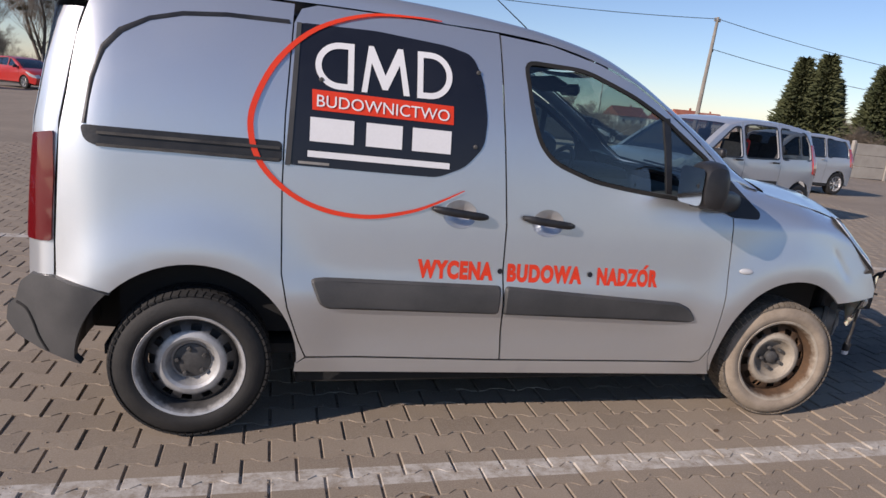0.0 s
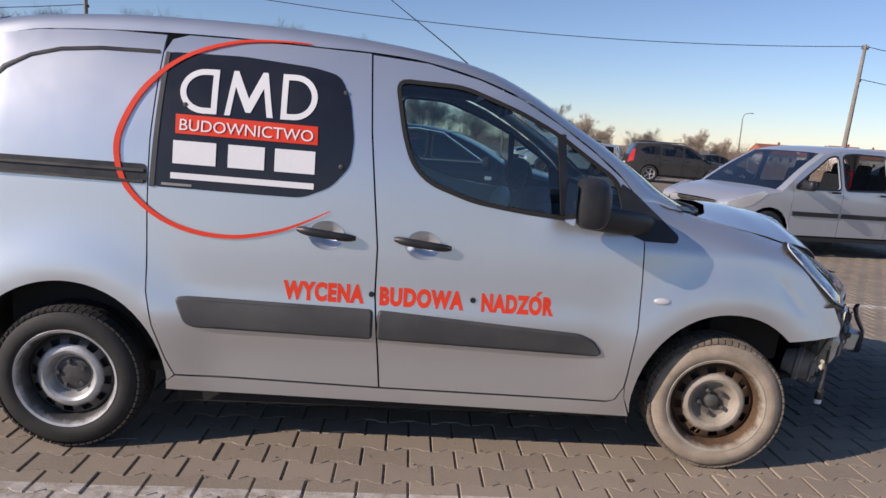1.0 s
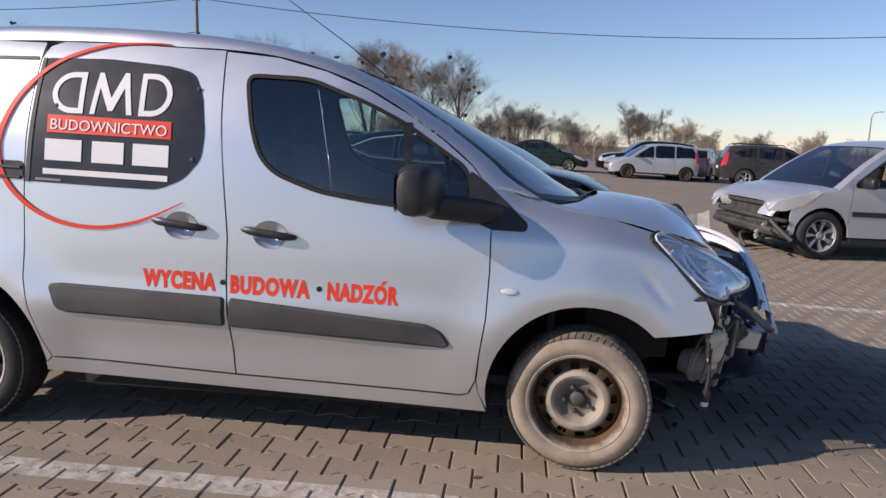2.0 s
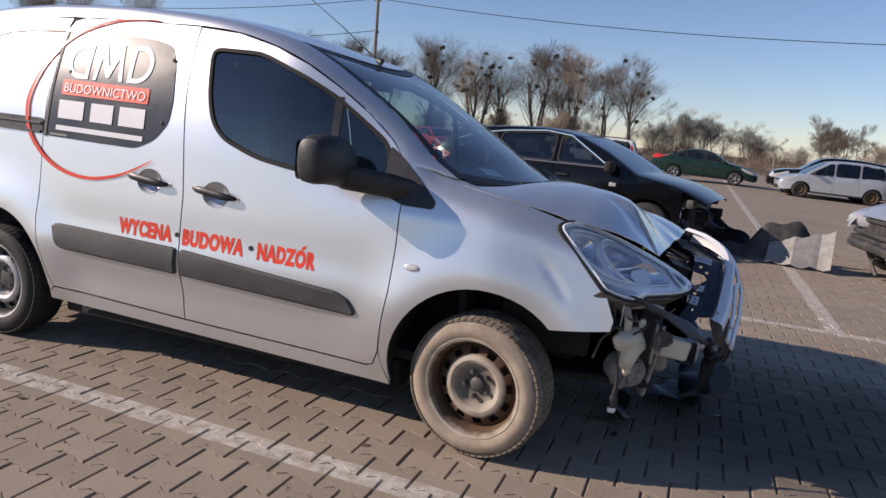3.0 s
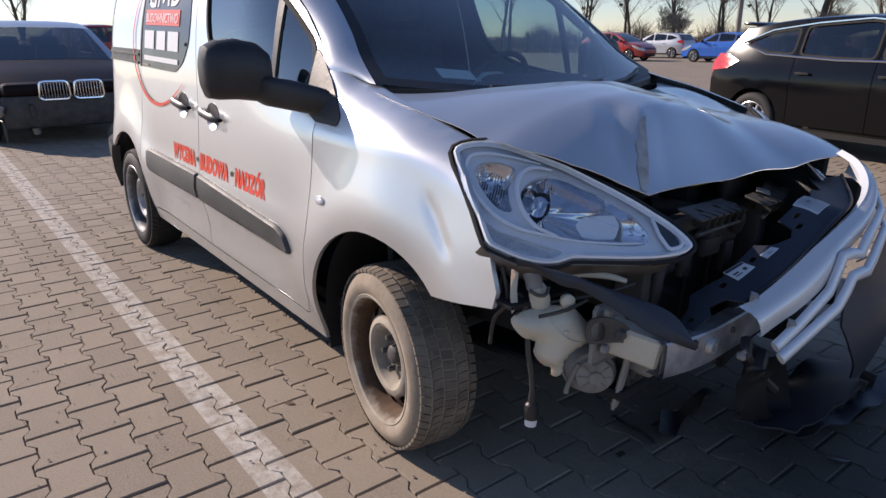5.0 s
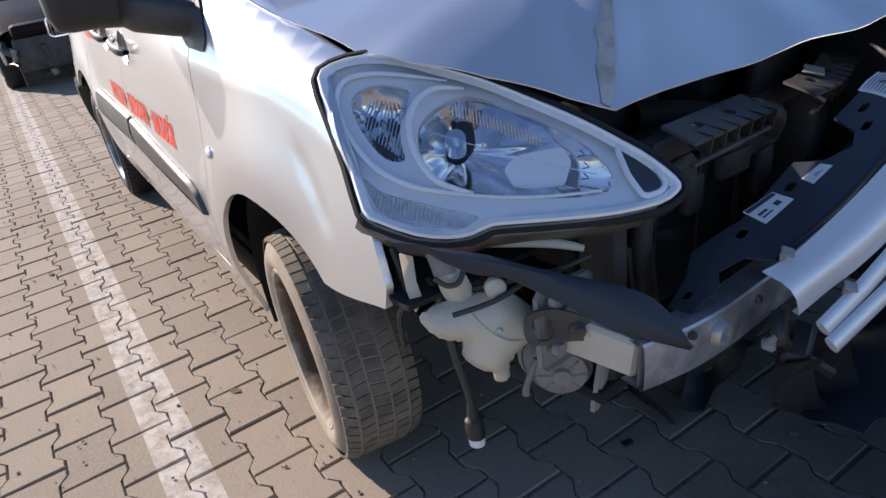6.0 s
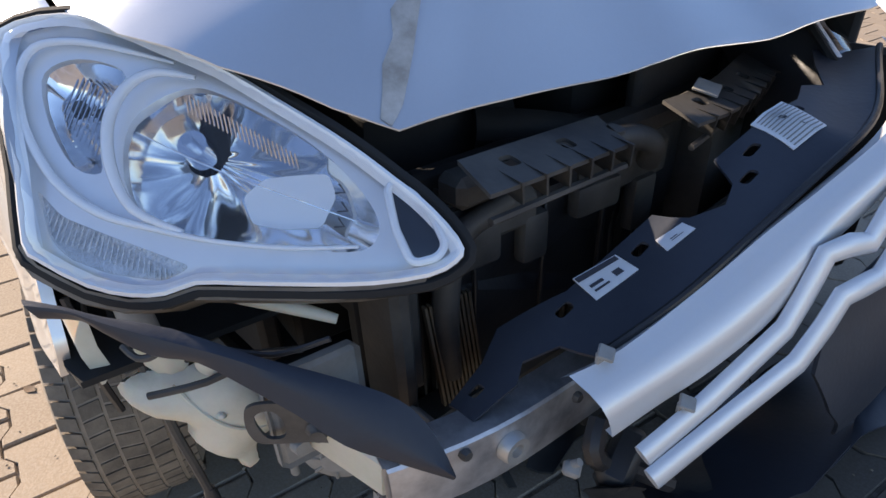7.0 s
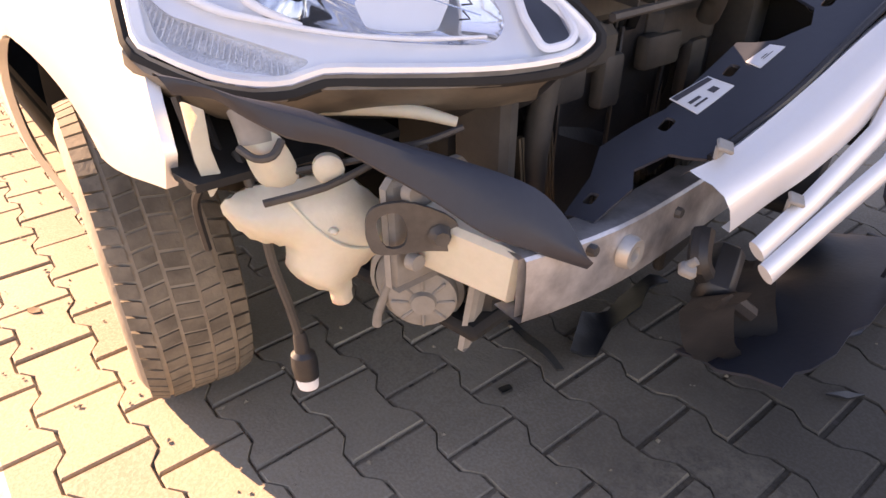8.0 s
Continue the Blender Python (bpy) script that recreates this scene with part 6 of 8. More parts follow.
part("red_band", Geo().sheet([(-2.309, 1.388), (-1.751, 1.370), (-1.749, 1.297), (-2.306, 1.312)], on_side(0.006), 0.06), RED_FOIL, panel, "red band")
lettering("lettering", "BUDOWNICTWO", -2.290, -1.768, 1.326, 1.372, 0.016, WHITE_FOIL, panel, "white word on the red band", 0.009, 0.0, CAP)
for x0, x1 in ((-2.312, -2.145), (-2.098, -1.955), (-1.915, -1.756)):
    part("text_bar", Geo().sheet([(x0, 1.285 + 0.025 * (-2.3 - x0)), (x1, 1.285 + 0.025 * (-2.3 - x1)), (x1, 1.195 + 0.025 * (-2.3 - x1)), (x0, 1.195 + 0.025 * (-2.3 - x0))], on_side(0.006), 0.06), WHITE_FOIL, panel, "white bar")
part("text_bar", Geo().sheet([(-2.318, 1.160), (-1.757, 1.146), (-1.757, 1.122), (-2.318, 1.136)], on_side(0.006), 0.06), WHITE_FOIL, panel, "thin white bar")
part("text_bar", Geo().sheet([(-2.352, 1.119), (-2.235, 1.116), (-2.235, 1.106), (-2.352, 1.109)], on_side(0.006), 0.06), CAST, panel, "small grey bar")
SWEEP = [(-1.80, 1.699), (-1.90, 1.702), (-2.10, 1.688), (-2.296, 1.614), (-2.435, 1.487), (-2.514, 1.333), (-2.528, 1.219), (-2.486, 1.097), (-2.375, 0.993), (-2.233, 0.934), (-2.07, 0.918), (-1.91, 0.945), (-1.80, 0.985), (-1.687, 1.04)]
line, wide = spline([Vector(p) for p in SWEEP], [0.003, 0.007, 0.012, 0.017, 0.021, 0.022, 0.022, 0.021, 0.019, 0.018, 0.016, 0.013, 0.009, 0.003], 5)
part("red_sweep", ribbon([(p.x, p.y) for p in line], wide, 0.0075), RED_FOIL, right_slide, "red sweeping arc")

# ---- cabin ----
g = Geo().box((-0.42, 0, 0.90), (0.55, 1.36, 0.26), 0.07, None, 2).box((-0.55, 0.36, 1.04), (0.30, 0.42, 0.10), 0.04, None, 2).box((-0.62, 0.0, 0.72), (0.3, 0.34, 0.40), 0.04)
part("dashboard", g, FABRIC, van, "dark grey dashboard")
g = Geo().lathe([(0.175 + 0.014 * math.cos(w), 0.014 * math.sin(w)) for w in [2 * math.pi * k / 8 for k in range(9)]], 32, pose(-0.80, 0.36, 1.02, 0, -62, 0)).box((-0.78, 0.36, 1.02), (0.04, 0.30, 0.06), 0.015)
wheel_ring = part("steering_wheel", g, FABRIC, van, "dark steering wheel with a burst airbag")
g = blob([((-0.79, 0.36, 0.86), 0.02, 0.07, (1, 0, 0), (0, 1, 0)), ((-0.83, 0.36, 0.90), 0.05, 0.12, (1, 0, 0), (0, 1, 0)), ((-0.85, 0.36, 0.99), 0.06, 0.14, (1, 0, 0), (0, 1, 0)), ((-0.84, 0.36, 1.06), 0.04, 0.11, (1, 0, 0), (0, 1, 0)), ((-0.83, 0.36, 1.09), 0.02, 0.05, (1, 0, 0), (0, 1, 0))])
part("airbag", g, AIRBAG, wheel_ring, "limp white airbag")
for y0 in (-0.37, 0.37):
    g = Geo().box((-1.28, y0, 0.62), (0.50, 0.50, 0.16), 0.05, None, 2)
    seat = part("seat", g, FABRIC, van, "dark grey cloth seat")
    part("backrest", Geo().box((-1.54, y0, 0.98), (0.14, 0.48, 0.62), 0.05, Matrix.Rotation(radians(-12), 4, "Y"), 2), FABRIC, seat)
    part("headrest", Geo().box((-1.63, y0, 1.40), (0.10, 0.26, 0.18), 0.04, Matrix.Rotation(radians(-12), 4, "Y"), 2), FABRIC, seat)
part("bulkhead", Geo().box((-1.80, 0, 0.95), (0.02, 1.36, 1.2)), SHADE, van, "dark partition")
part("cabin_floor", Geo().box((-1.6, 0, 0.34), (2.9, 1.5, 0.04)).box((-0.13, 0, 0.68), (0.03, 1.4, 0.75)).box((-2.4, -0.70, 0.75), (1.2, 0.02, 0.7)).box((-2.4, 0.70, 0.75), (1.2, 0.02, 0.7)), SHADE, van)
part("headliner", Geo().grid([[(x, y, 1.60 - 0.06 * abs(y) + 0.06 * ease((-1.0 - x) / 0.6)) for y in (-0.55, 0, 0.55)] for x in (-1.02, -1.3, -2.0, -3.0)]), FABRIC, van, "dark roof lining")
part("inner_mirror", Geo().box((-0.92, 0.0, 1.50), (0.03, 0.22, 0.06), 0.015), BLACK_PLASTIC, van, "inner mirror")
for y0 in (0.13, 0.2):
    part("sun_visor", Geo().box((-0.93, y0 * 3 - 0.2, 1.53), (0.16, 0.3, 0.015), 0.005, Matrix.Rotation(radians(25), 4, "Y")), FABRIC, van)
# ---- the other cars of the lot ----
# A car's own frame: x ahead from the front axle, y to its left, z up. Stations run from nose (0) to tail (1), heights from 0 to 1.
SHAPES = {
    "hatch": dict(nose=[(0.015, 0.15), (0.0, 0.27), (0.004, 0.40), (0.03, 0.485)], hood=[(0.03, 0.485), (0.12, 0.595), (0.245, 0.665)], screen=[(0.245, 0.665), (0.345, 0.83), (0.44, 0.945)],
                  roof=[(0.44, 0.945), (0.56, 1.0), (0.75, 0.985), (0.895, 0.925)], back=[(0.895, 0.925), (0.965, 0.70)], tail=[(0.965, 0.70), (0.995, 0.55), (1.0, 0.33), (0.985, 0.16)],
                  doors=(0.285, 0.505, 0.715), glass=[(0.335, 0.695), (0.60, 0.705), (0.80, 0.735), (0.875, 0.80), (0.80, 0.875), (0.68, 0.92), (0.55, 0.945), (0.465, 0.915)]),
    "saloon": dict(nose=[(0.015, 0.15), (0.0, 0.27), (0.004, 0.40), (0.03, 0.48)], hood=[(0.03, 0.48), (0.13, 0.585), (0.27, 0.655)], screen=[(0.27, 0.655), (0.35, 0.81), (0.42, 0.935)],
                   roof=[(0.42, 0.935), (0.50, 0.995), (0.60, 0.995), (0.675, 0.955)], back=[(0.675, 0.955), (0.84, 0.72)], tail=[(0.84, 0.72), (0.965, 0.67), (0.998, 0.56), (1.0, 0.33), (0.98, 0.16)],
                   doors=(0.29, 0.49, 0.675), glass=[(0.335, 0.675), (0.60, 0.685), (0.745, 0.70), (0.755, 0.755), (0.66, 0.90), (0.59, 0.93), (0.50, 0.935), (0.44, 0.90)]),
    "mpv": dict(nose=[(0.015, 0.14), (0.0, 0.25), (0.004, 0.36), (0.03, 0.44)], hood=[(0.03, 0.44), (0.10, 0.525), (0.215, 0.585)], screen=[(0.215, 0.585), (0.31, 0.765), (0.41, 0.925)],
                roof=[(0.41, 0.925), (0.52, 0.985), (0.75, 1.0), (0.945, 0.955)], back=[(0.945, 0.955), (0.985, 0.63)], tail=[(0.985, 0.63), (0.998, 0.5), (1.0, 0.3), (0.985, 0.15)],
                doors=(0.27, 0.49, 0.715), glass=[(0.27, 0.60), (0.60, 0.62), (0.93, 0.645), (0.93, 0.80), (0.90, 0.905), (0.75, 0.93), (0.55, 0.93), (0.44, 0.885)]),
    "suv": dict(nose=[(0.015, 0.17), (0.0, 0.27), (0.003, 0.42), (0.03, 0.52)], hood=[(0.03, 0.52), (0.12, 0.60), (0.265, 0.645)], screen=[(0.265, 0.645), (0.335, 0.80), (0.41, 0.935)],
                roof=[(0.41, 0.935), (0.50, 0.99), (0.72, 1.0), (0.93, 0.95)], back=[(0.93, 0.95), (0.985, 0.66)], tail=[(0.985, 0.66), (1.0, 0.5), (1.0, 0.33), (0.985, 0.18)],
                doors=(0.285, 0.49, 0.70), glass=[(0.315, 0.665), (0.60, 0.68), (0.84, 0.70), (0.90, 0.79), (0.83, 0.88), (0.70, 0.925), (0.55, 0.935), (0.445, 0.90)]),
}
DEEP = dict(nose=0.10, hood=0.045, screen=0.03, roof=0.045, back=0.035, tail=0.07)
plan_width = curve((0, 0.76), (0.03, 0.85), (0.08, 0.925), (0.16, 0.975), (0.3, 1), (0.8, 1), (0.93, 0.955), (0.985, 0.89), (1, 0.84))
RED_LAMP = worn("red_lamp_plastic", (0.55, 0.02, 0.02), (0.62, 0.04, 0.03), 0.15, 30, bump=0.02, Coat_Weight=0.5)
CLEAR_LAMP = worn("clear_lamp_plastic", (0.62, 0.64, 0.66), (0.75, 0.76, 0.78), 0.18, 26, 0.5, bump=0.05)
SEAT_RED = worn("red_seat_cloth", (0.5, 0.015, 0.015), (0.6, 0.03, 0.025), 0.85, 12)
ALLOY = worn("alloy", (0.58, 0.58, 0.58), (0.70, 0.70, 0.70), 0.3, 12, 0.6)
PLATE = worn("plate_white", (0.74, 0.75, 0.74), (0.80, 0.80, 0.80), 0.4, 8)
WINDOW = pane("car_window", (0.72, 0.80, 0.82), 0.42)


def cut(loop, at, keep):
    """The part of a loop with x above (keep 1) or below (keep -1) at."""
    out = []
    for a, b in zip(loop, (*loop[1:], loop[0])):
        ia, ib = (a[0] - at) * keep >= 0, (b[0] - at) * keep >= 0
        if ia:
            out.append(a)
        if ia != ib:
            out.append((at, a[1] + (b[1] - a[1]) * (at - a[0]) / (b[0] - a[0])))
    return out


def car_wheel(owner, m, r, half_w, spokes, steel, rubber=None, flat=0.0):
    k = r / 0.316
    g = tyre_geo(r, 0.64 * r, half_w)
    tyre = part("tyre", g, rubber or RUBBER, part("wheel", Geo().lathe([(0.60 * r, -half_w), (0.60 * r, half_w * 0.3), (0.645 * r, half_w * 0.82), (0.665 * r, half_w * 0.98), (0.65 * r, half_w), (0.61 * r, half_w * 0.6), (0.57 * r, half_w * 0.2), (0.57 * r, -half_w * 0.2)], 36), steel, owner, "", 30, m=m), "", 35)
    wheel = tyre.parent
    part("brake_disc", Geo().lathe([(0.0, -0.03), (0.44 * r, -0.03), (0.44 * r, -0.05)], 24), IRON, wheel)
    if spokes:
        g = Geo().lathe([(0.0, 0.62 * half_w), (0.10 * r, 0.62 * half_w), (0.17 * r, 0.5 * half_w), (0.18 * r, 0.1)], 24)
        for i in range(spokes):
            a = 2 * math.pi * i / spokes
            for da, w in ((-0.09, 0.045), (0.09, 0.045)) if spokes < 9 else ((0.0, 0.055),):
                verts = []
                for rr, h, ww in ((0.13 * r, 0.5 * half_w, w * 0.7), (0.60 * r, 0.62 * half_w, w * 1.25)):
                    for sgn in (-1, 1):
                        aa = a + da * (0.4 + 0.9 * rr / r) + sgn * ww * r * 0.55 / rr
                        verts += [(rr * math.cos(aa), rr * math.sin(aa), h), (rr * math.cos(aa), rr * math.sin(aa), h - 0.03)]
                g.add(verts, [(0, 2, 6, 4), (1, 5, 7, 3), (0, 4, 5, 1), (2, 3, 7, 6)])
        part("spokes", g, steel, wheel, "", 20)
    else:
        part("wheel_disc", Geo().lathe([(0.0, 0.3 * half_w), (0.25 * r, 0.3 * half_w), (0.3 * r, 0.62 * half_w), (0.42 * r, 0.55 * half_w), (0.57 * r, 0.22 * half_w)], 36), steel, wheel)
    return wheel


def build_car(name, label, category, at, heading, shape, long, high, wide, base, ahead, skin_mat, rim=5, rim_mat=None, wheel_r=0.31, panes=True, no_nose=False, trim=None,
              bump=None, seats=None, rails=False, strip=None, group="parked cars", hood_mat=None, no_rear=False):
    """A parked car. at: the front axle's middle; base: wheelbase; ahead: front overhang."""
    S = SHAPES[shape]
    W, trim_mat, bump_mat = wide / 2, trim or BLACK_PLASTIC, bump or skin_mat
    X = lambda s: ahead - s * long
    fall = Matrix.Rotation(LOT_FALL if at[0] > 2 else 0.0, 4, "Y")
    own = thing(name, label, category, group, m=Matrix.Translation((at[0], at[1], lot_z(at[0]))) @ fall @ pose(0, 0, 0, 0, 0, heading))

    def half_of(x, z):
        h = z / high
        w = W * plan_width((ahead - x) / long)
        if h > 0.60:
            w -= (h - 0.60) * high * 0.33
        return w - 0.05 * max(0.0, 0.32 - h) + 0.012 * math.exp(-(((h - 0.5) / 0.06) ** 2))

    line = []
    for key in ("nose", "hood", "screen", "roof", "back", "tail"):
        pts = [Vector((X(s), h * high)) for s, h in S[key]]
        fine = spline(pts, [DEEP[key]] * len(pts), 4)[0]
        line += [(key, p) for p in fine]
    deep, rows, edge = [DEEP[k] for k, _ in line], {}, []
    deep = [sum(deep[max(0, i - 3): i + 4]) / len(deep[max(0, i - 3): i + 4]) for i in range(len(deep))]
    us = [-1, -0.985, -0.95, -0.88, -0.72, -0.45, 0, 0.45, 0.72, 0.88, 0.95, 0.985, 1]
    ring = []
    for i, (key, p) in enumerate(line):
        a, b = line[max(i - 2, 0)][1], line[min(i + 2, len(line) - 1)][1]
        d = (b - a).normalized()
        n = Vector((-d.y, d.x))
        n = n if n.dot(p - Vector((X(0.5), 0.4 * high))) > 0 else -n
        q = p - n * deep[i]
        w = half_of(q.x, q.y)
        row = [(q.x + n.x * deep[i] * (1 - abs(u) ** 3.2) ** 0.55, u * w, q.y + n.y * deep[i] * (1 - abs(u) ** 3.2) ** 0.55) for u in us]
        rows.setdefault(key, []).append(row)
        ring.append((key, q, row))
        edge.append((q.x, q.y))
    sill = 0.155 * high

    def skin(name, key, mat, lo=0, hi=None, label="", cols=None, lift=0.0):
        rr = rows[key][lo:hi]
        rr = [[(r[c][0], r[c][1], r[c][2] + lift) for c in (cols or range(len(us)))] for r in rr]
        return part(name, Geo().grid(rr), mat, own, label, 50)

    if not no_nose:
        skin("front_bumper", "nose", bump_mat)
    skin("bonnet", "hood", hood_mat or skin_mat)
    skin("roof", "roof", skin_mat)
    for key, nm in (("screen", "windscreen"), ("back", "rear_window")):
        if not (no_rear and key == "back"):
            skin(nm, key, WINDOW, cols=range(3, 10), lift=-0.004)
        for c in (range(0, 4), range(9, 13)):
            skin("pillar", key, skin_mat, cols=c)
    n_tail = len(rows["tail"])
    skin("tailgate", "tail", skin_mat, 0, n_tail // 2 + 1)
    skin("rear_bumper", "tail", bump_mat, n_tail // 2)

    # sides: fender, doors and quarter panel with their window openings
    arch = wheel_r + 0.045
    def wheel_arch(xc):
        return [(xc + arch * math.cos(t), wheel_r + arch * math.sin(t)) for t in [math.radians(-20 + 220 * k / 12) for k in range(13)]]
    loop = [e for e in edge if e[1] > sill]
    loop += [p for p in ((edge[-1][0], sill),)]
    low = [p for p in wheel_arch(-base)[::-1] if p[1] > sill]
    loop += low + [p for p in wheel_arch(0)[::-1] if p[1] > sill] + [(edge[0][0], sill)]
    if no_nose:
        loop = cut(loop, arch + 0.06, -1)
    cuts = [X(s) for s in S["doors"]]
    glass = [(X(s), h * high) for s, h in S["glass"]]
    spans = [("front_wing", 99, cuts[0]), ("front_door", cuts[0], cuts[1]), ("rear_door", cuts[1], cuts[2]), ("quarter_panel", cuts[2], -99)]
    for sgn in (1, -1):
        def put(x, z, off=0.0):
            return (x, sgn * (half_of(x, z) + off), z)
        def side(nm, outline, mat, owner, off=0.0, holes=(), thick=0.0, label="", step=0.14):
            g = Geo().sheet(outline, lambda x, z: put(x, z, off), step, holes, thick, (0, -sgn, 0))
            return part(nm, g, mat, owner, label, 40)
        for nm, hi, lo in spans:
            panel = cut(cut(loop, hi - 0.004, -1), lo + 0.004, 1)
            if len(panel) < 3:
                continue
            hole = cut(cut(glass, hi - 0.045, -1), lo + 0.045, 1)
            hole = soft_loop(hole, 0.05, 2) if len(hole) > 2 and max(p[0] for p in hole) - min(p[0] for p in hole) > 0.12 else None
            body = side(nm, panel, skin_mat, own, 0, [hole] if hole else [], 0.025)
            if hole:
                if panes:
                    side("window", inset(hole, -0.012), WINDOW, body, -0.014)
                rim_geo_ = Geo()
                outer, inner = inset(hole, -0.02), inset(hole, 0.004)
                rim_geo_.grid([[put(*p, 0.003) for p in outer], [put(*p, 0.004) for p in inner]], True)
                part("window_trim", rim_geo_, trim_mat, body)
            if nm.endswith("door"):
                zc = 0.585 * high
                part("door_handle", Geo().box(put(lo + 0.15, zc, 0.025), (0.17, 0.02, 0.03), 0.008), skin_mat if trim is None else trim_mat, body)
                if strip:
                    side("side_moulding", [(lo + 0.03, 0.36 * high), (hi - 0.03, 0.36 * high), (hi - 0.03, 0.40 * high), (lo + 0.03, 0.40 * high)], strip, body, 0.012, (), 0.02)
        side("sill", [(-arch - 0.02, sill - 0.02), (-arch - 0.02, sill + 0.035), (-base + arch + 0.02, sill + 0.035), (-base + arch + 0.02, sill - 0.02)], trim_mat, own, 0.006, (), 0.05)
        z0, z1 = (0.50, 0.66) if shape != "mpv" else (0.44, 0.62)
        if shape in ("mpv", "suv"):
            tl = [(X(0.945), 0.60 * high), (X(0.935), 0.80 * high), (X(0.955), 0.80 * high), (X(0.985), 0.60 * high), (X(0.985), 0.48 * high), (X(0.95), 0.50 * high)]
        else:
            tl = [(X(0.885), 0.66 * high), (X(0.93), 0.715 * high), (X(0.965), 0.715 * high), (X(0.985), 0.65 * high), (X(0.985), 0.575 * high), (X(0.92), 0.60 * high)]
        lamp_ob = side("tail_lamp", tl, RED_LAMP, own, 0.006, (), 0.03, "red tail lamp")
        back_rows = [[(r[c][0] - 0.006, r[c][1], r[c][2]) for c in ((9, 10, 11, 12) if sgn > 0 else (3, 2, 1, 0))] for r in rows["tail"][0: n_tail // 2]]
        part("lamp_glass", Geo().grid(back_rows), RED_LAMP, lamp_ob)
        if not no_nose or shape == "mpv":
            hl = [(X(0.012), 0.37 * high), (X(0.035), 0.45 * high), (X(0.15), 0.555 * high), (X(0.165), 0.535 * high), (X(0.115), 0.43 * high), (X(0.06), 0.375 * high)]
            lamp_ob = side("headlamp", hl, CLEAR_LAMP, own, 0.006, (), 0.03, "clear head lamp")
            nose_rows = [[(r[c][0] + 0.006, r[c][1], r[c][2] + 0.004) for c in ((8, 9, 10, 11, 12) if sgn > 0 else (4, 3, 2, 1, 0))] for r in rows["nose"][-6:]]
            part("lamp_glass", Geo().grid(nose_rows), CLEAR_LAMP, lamp_ob)
        # mirror
        mx, mz = X(S["doors"][0]) - 0.13, 0.66 * high if shape != "mpv" else 0.60 * high
        y0 = half_of(mx, mz)
        part("door_mirror", Geo().box((mx, sgn * (y0 + 0.12), mz + 0.05), (0.11, 0.20, 0.14), 0.035, None, 2).box((mx, sgn * (y0 + 0.02), mz + 0.01), (0.07, 0.10, 0.04), 0.01), trim_mat, own, "", 60)
        if rails:
            part("roof_rail", Geo().tube([(X(0.47), sgn * (W - 0.30), 0.985 * high), (X(0.5), sgn * (W - 0.30), 1.02 * high), (X(0.88), sgn * (W - 0.29), 1.015 * high), (X(0.91), sgn * (W - 0.29), 0.97 * high)], 0.018, 6), trim_mat, own)
        for k, xc in enumerate((0.0, -base)):
            car_wheel(own, Matrix.Translation((xc, sgn * (W - 0.115), wheel_r - 0.006)) @ pose(0, 0, 0, -90 * sgn, 0, 0), wheel_r, 0.098, rim, rim_mat or ALLOY)
    if not no_nose:
        nz = rows["nose"]
        part("grille", Geo().grid([[(r[c][0] + 0.006, r[c][1], r[c][2]) for c in range(4, 9)] for r in nz[-5:-2]]), BLACK_PLASTIC, own)
        part("air_intake", Geo().grid([[(r[c][0] + 0.006, r[c][1], r[c][2]) for c in range(4, 9)] for r in nz[1:5]]), BLACK_PLASTIC, own)
    part("number_plate", Geo().box((X(1.0) - 0.005, 0, 0.43 * high), (0.012, 0.52, 0.11), 0.003), PLATE, own)
    # floor, dashboard and seats
    g = Geo().box(((X(0.5)), 0, sill + 0.06), (long * 0.72, wide - 0.42, 0.16), 0.05)
    part("underbody", g, SHADE, own)
    for xc in (0.0, -base):
        part("wheel_well", Geo().box((xc, 0, wheel_r + 0.12), (2 * arch + 0.02, wide - 0.56, 0.5), 0.05), SHADE, own)
    part("dashboard", Geo().box((X(0.31), 0, 0.575 * high), (0.55, wide - 0.28, 0.16), 0.06, None, 2), FABRIC, own)
    g = Geo().box((X(0.55), 0, 0.30 * high), (long * 0.48, wide - 0.30, 0.05), 0.01)
    part("cabin_floor", g, SHADE, own)
    for sx, ys in ((0.50, (-0.37, 0.37)), (0.72, (-0.42, 0.0, 0.42))):
        for y in ys:
            mat = seats if seats and sx > 0.6 else FABRIC
            seat = part("seat", Geo().box((X(sx), y, 0.42 * high), (0.5, 0.46, 0.14), 0.05, None, 2), mat, own)
            part("backrest", Geo().box((X(sx) - 0.28, y, 0.60 * high), (0.12, 0.44, 0.34 * high), 0.05, Matrix.Rotation(-0.2, 4, "Y"), 2), mat, seat)
            part("headrest", Geo().box((X(sx) - 0.36, y, 0.80 * high), (0.09, 0.25, 0.16), 0.04, Matrix.Rotation(-0.2, 4, "Y"), 2), mat, seat)
    return own, half_of, X


P_BLACK = Mat("black_car_paint", (0.004, 0.004, 0.005), 0.12, 0.0, IOR=1.36).m
P_SILVER = paint("light_silver_paint", (0.50, 0.52, 0.55), 0.5, 0.36, 0.6, 0.12)
P_GREEN = worn("dark_green_paint", (0.006, 0.026, 0.02), (0.012, 0.035, 0.028), 0.28, 3, bump=0.03, IOR=1.4)
P_GREY = worn("dark_grey_paint", (0.03, 0.029, 0.029), (0.045, 0.043, 0.042), 0.3, 3, bump=0.03, IOR=1.4)
P_BEIGE = paint("beige_paint", (0.36, 0.29, 0.24), 0.3, 0.35, 0.6, 0.1)
P_BLUE = paint("bright_blue_paint", (0.01, 0.12, 0.50), 0.1, 0.3, 0.8, 0.05)
P_RED = paint("red_car_paint", (0.42, 0.018, 0.014), 0.0, 0.3, 0.8, 0.06)
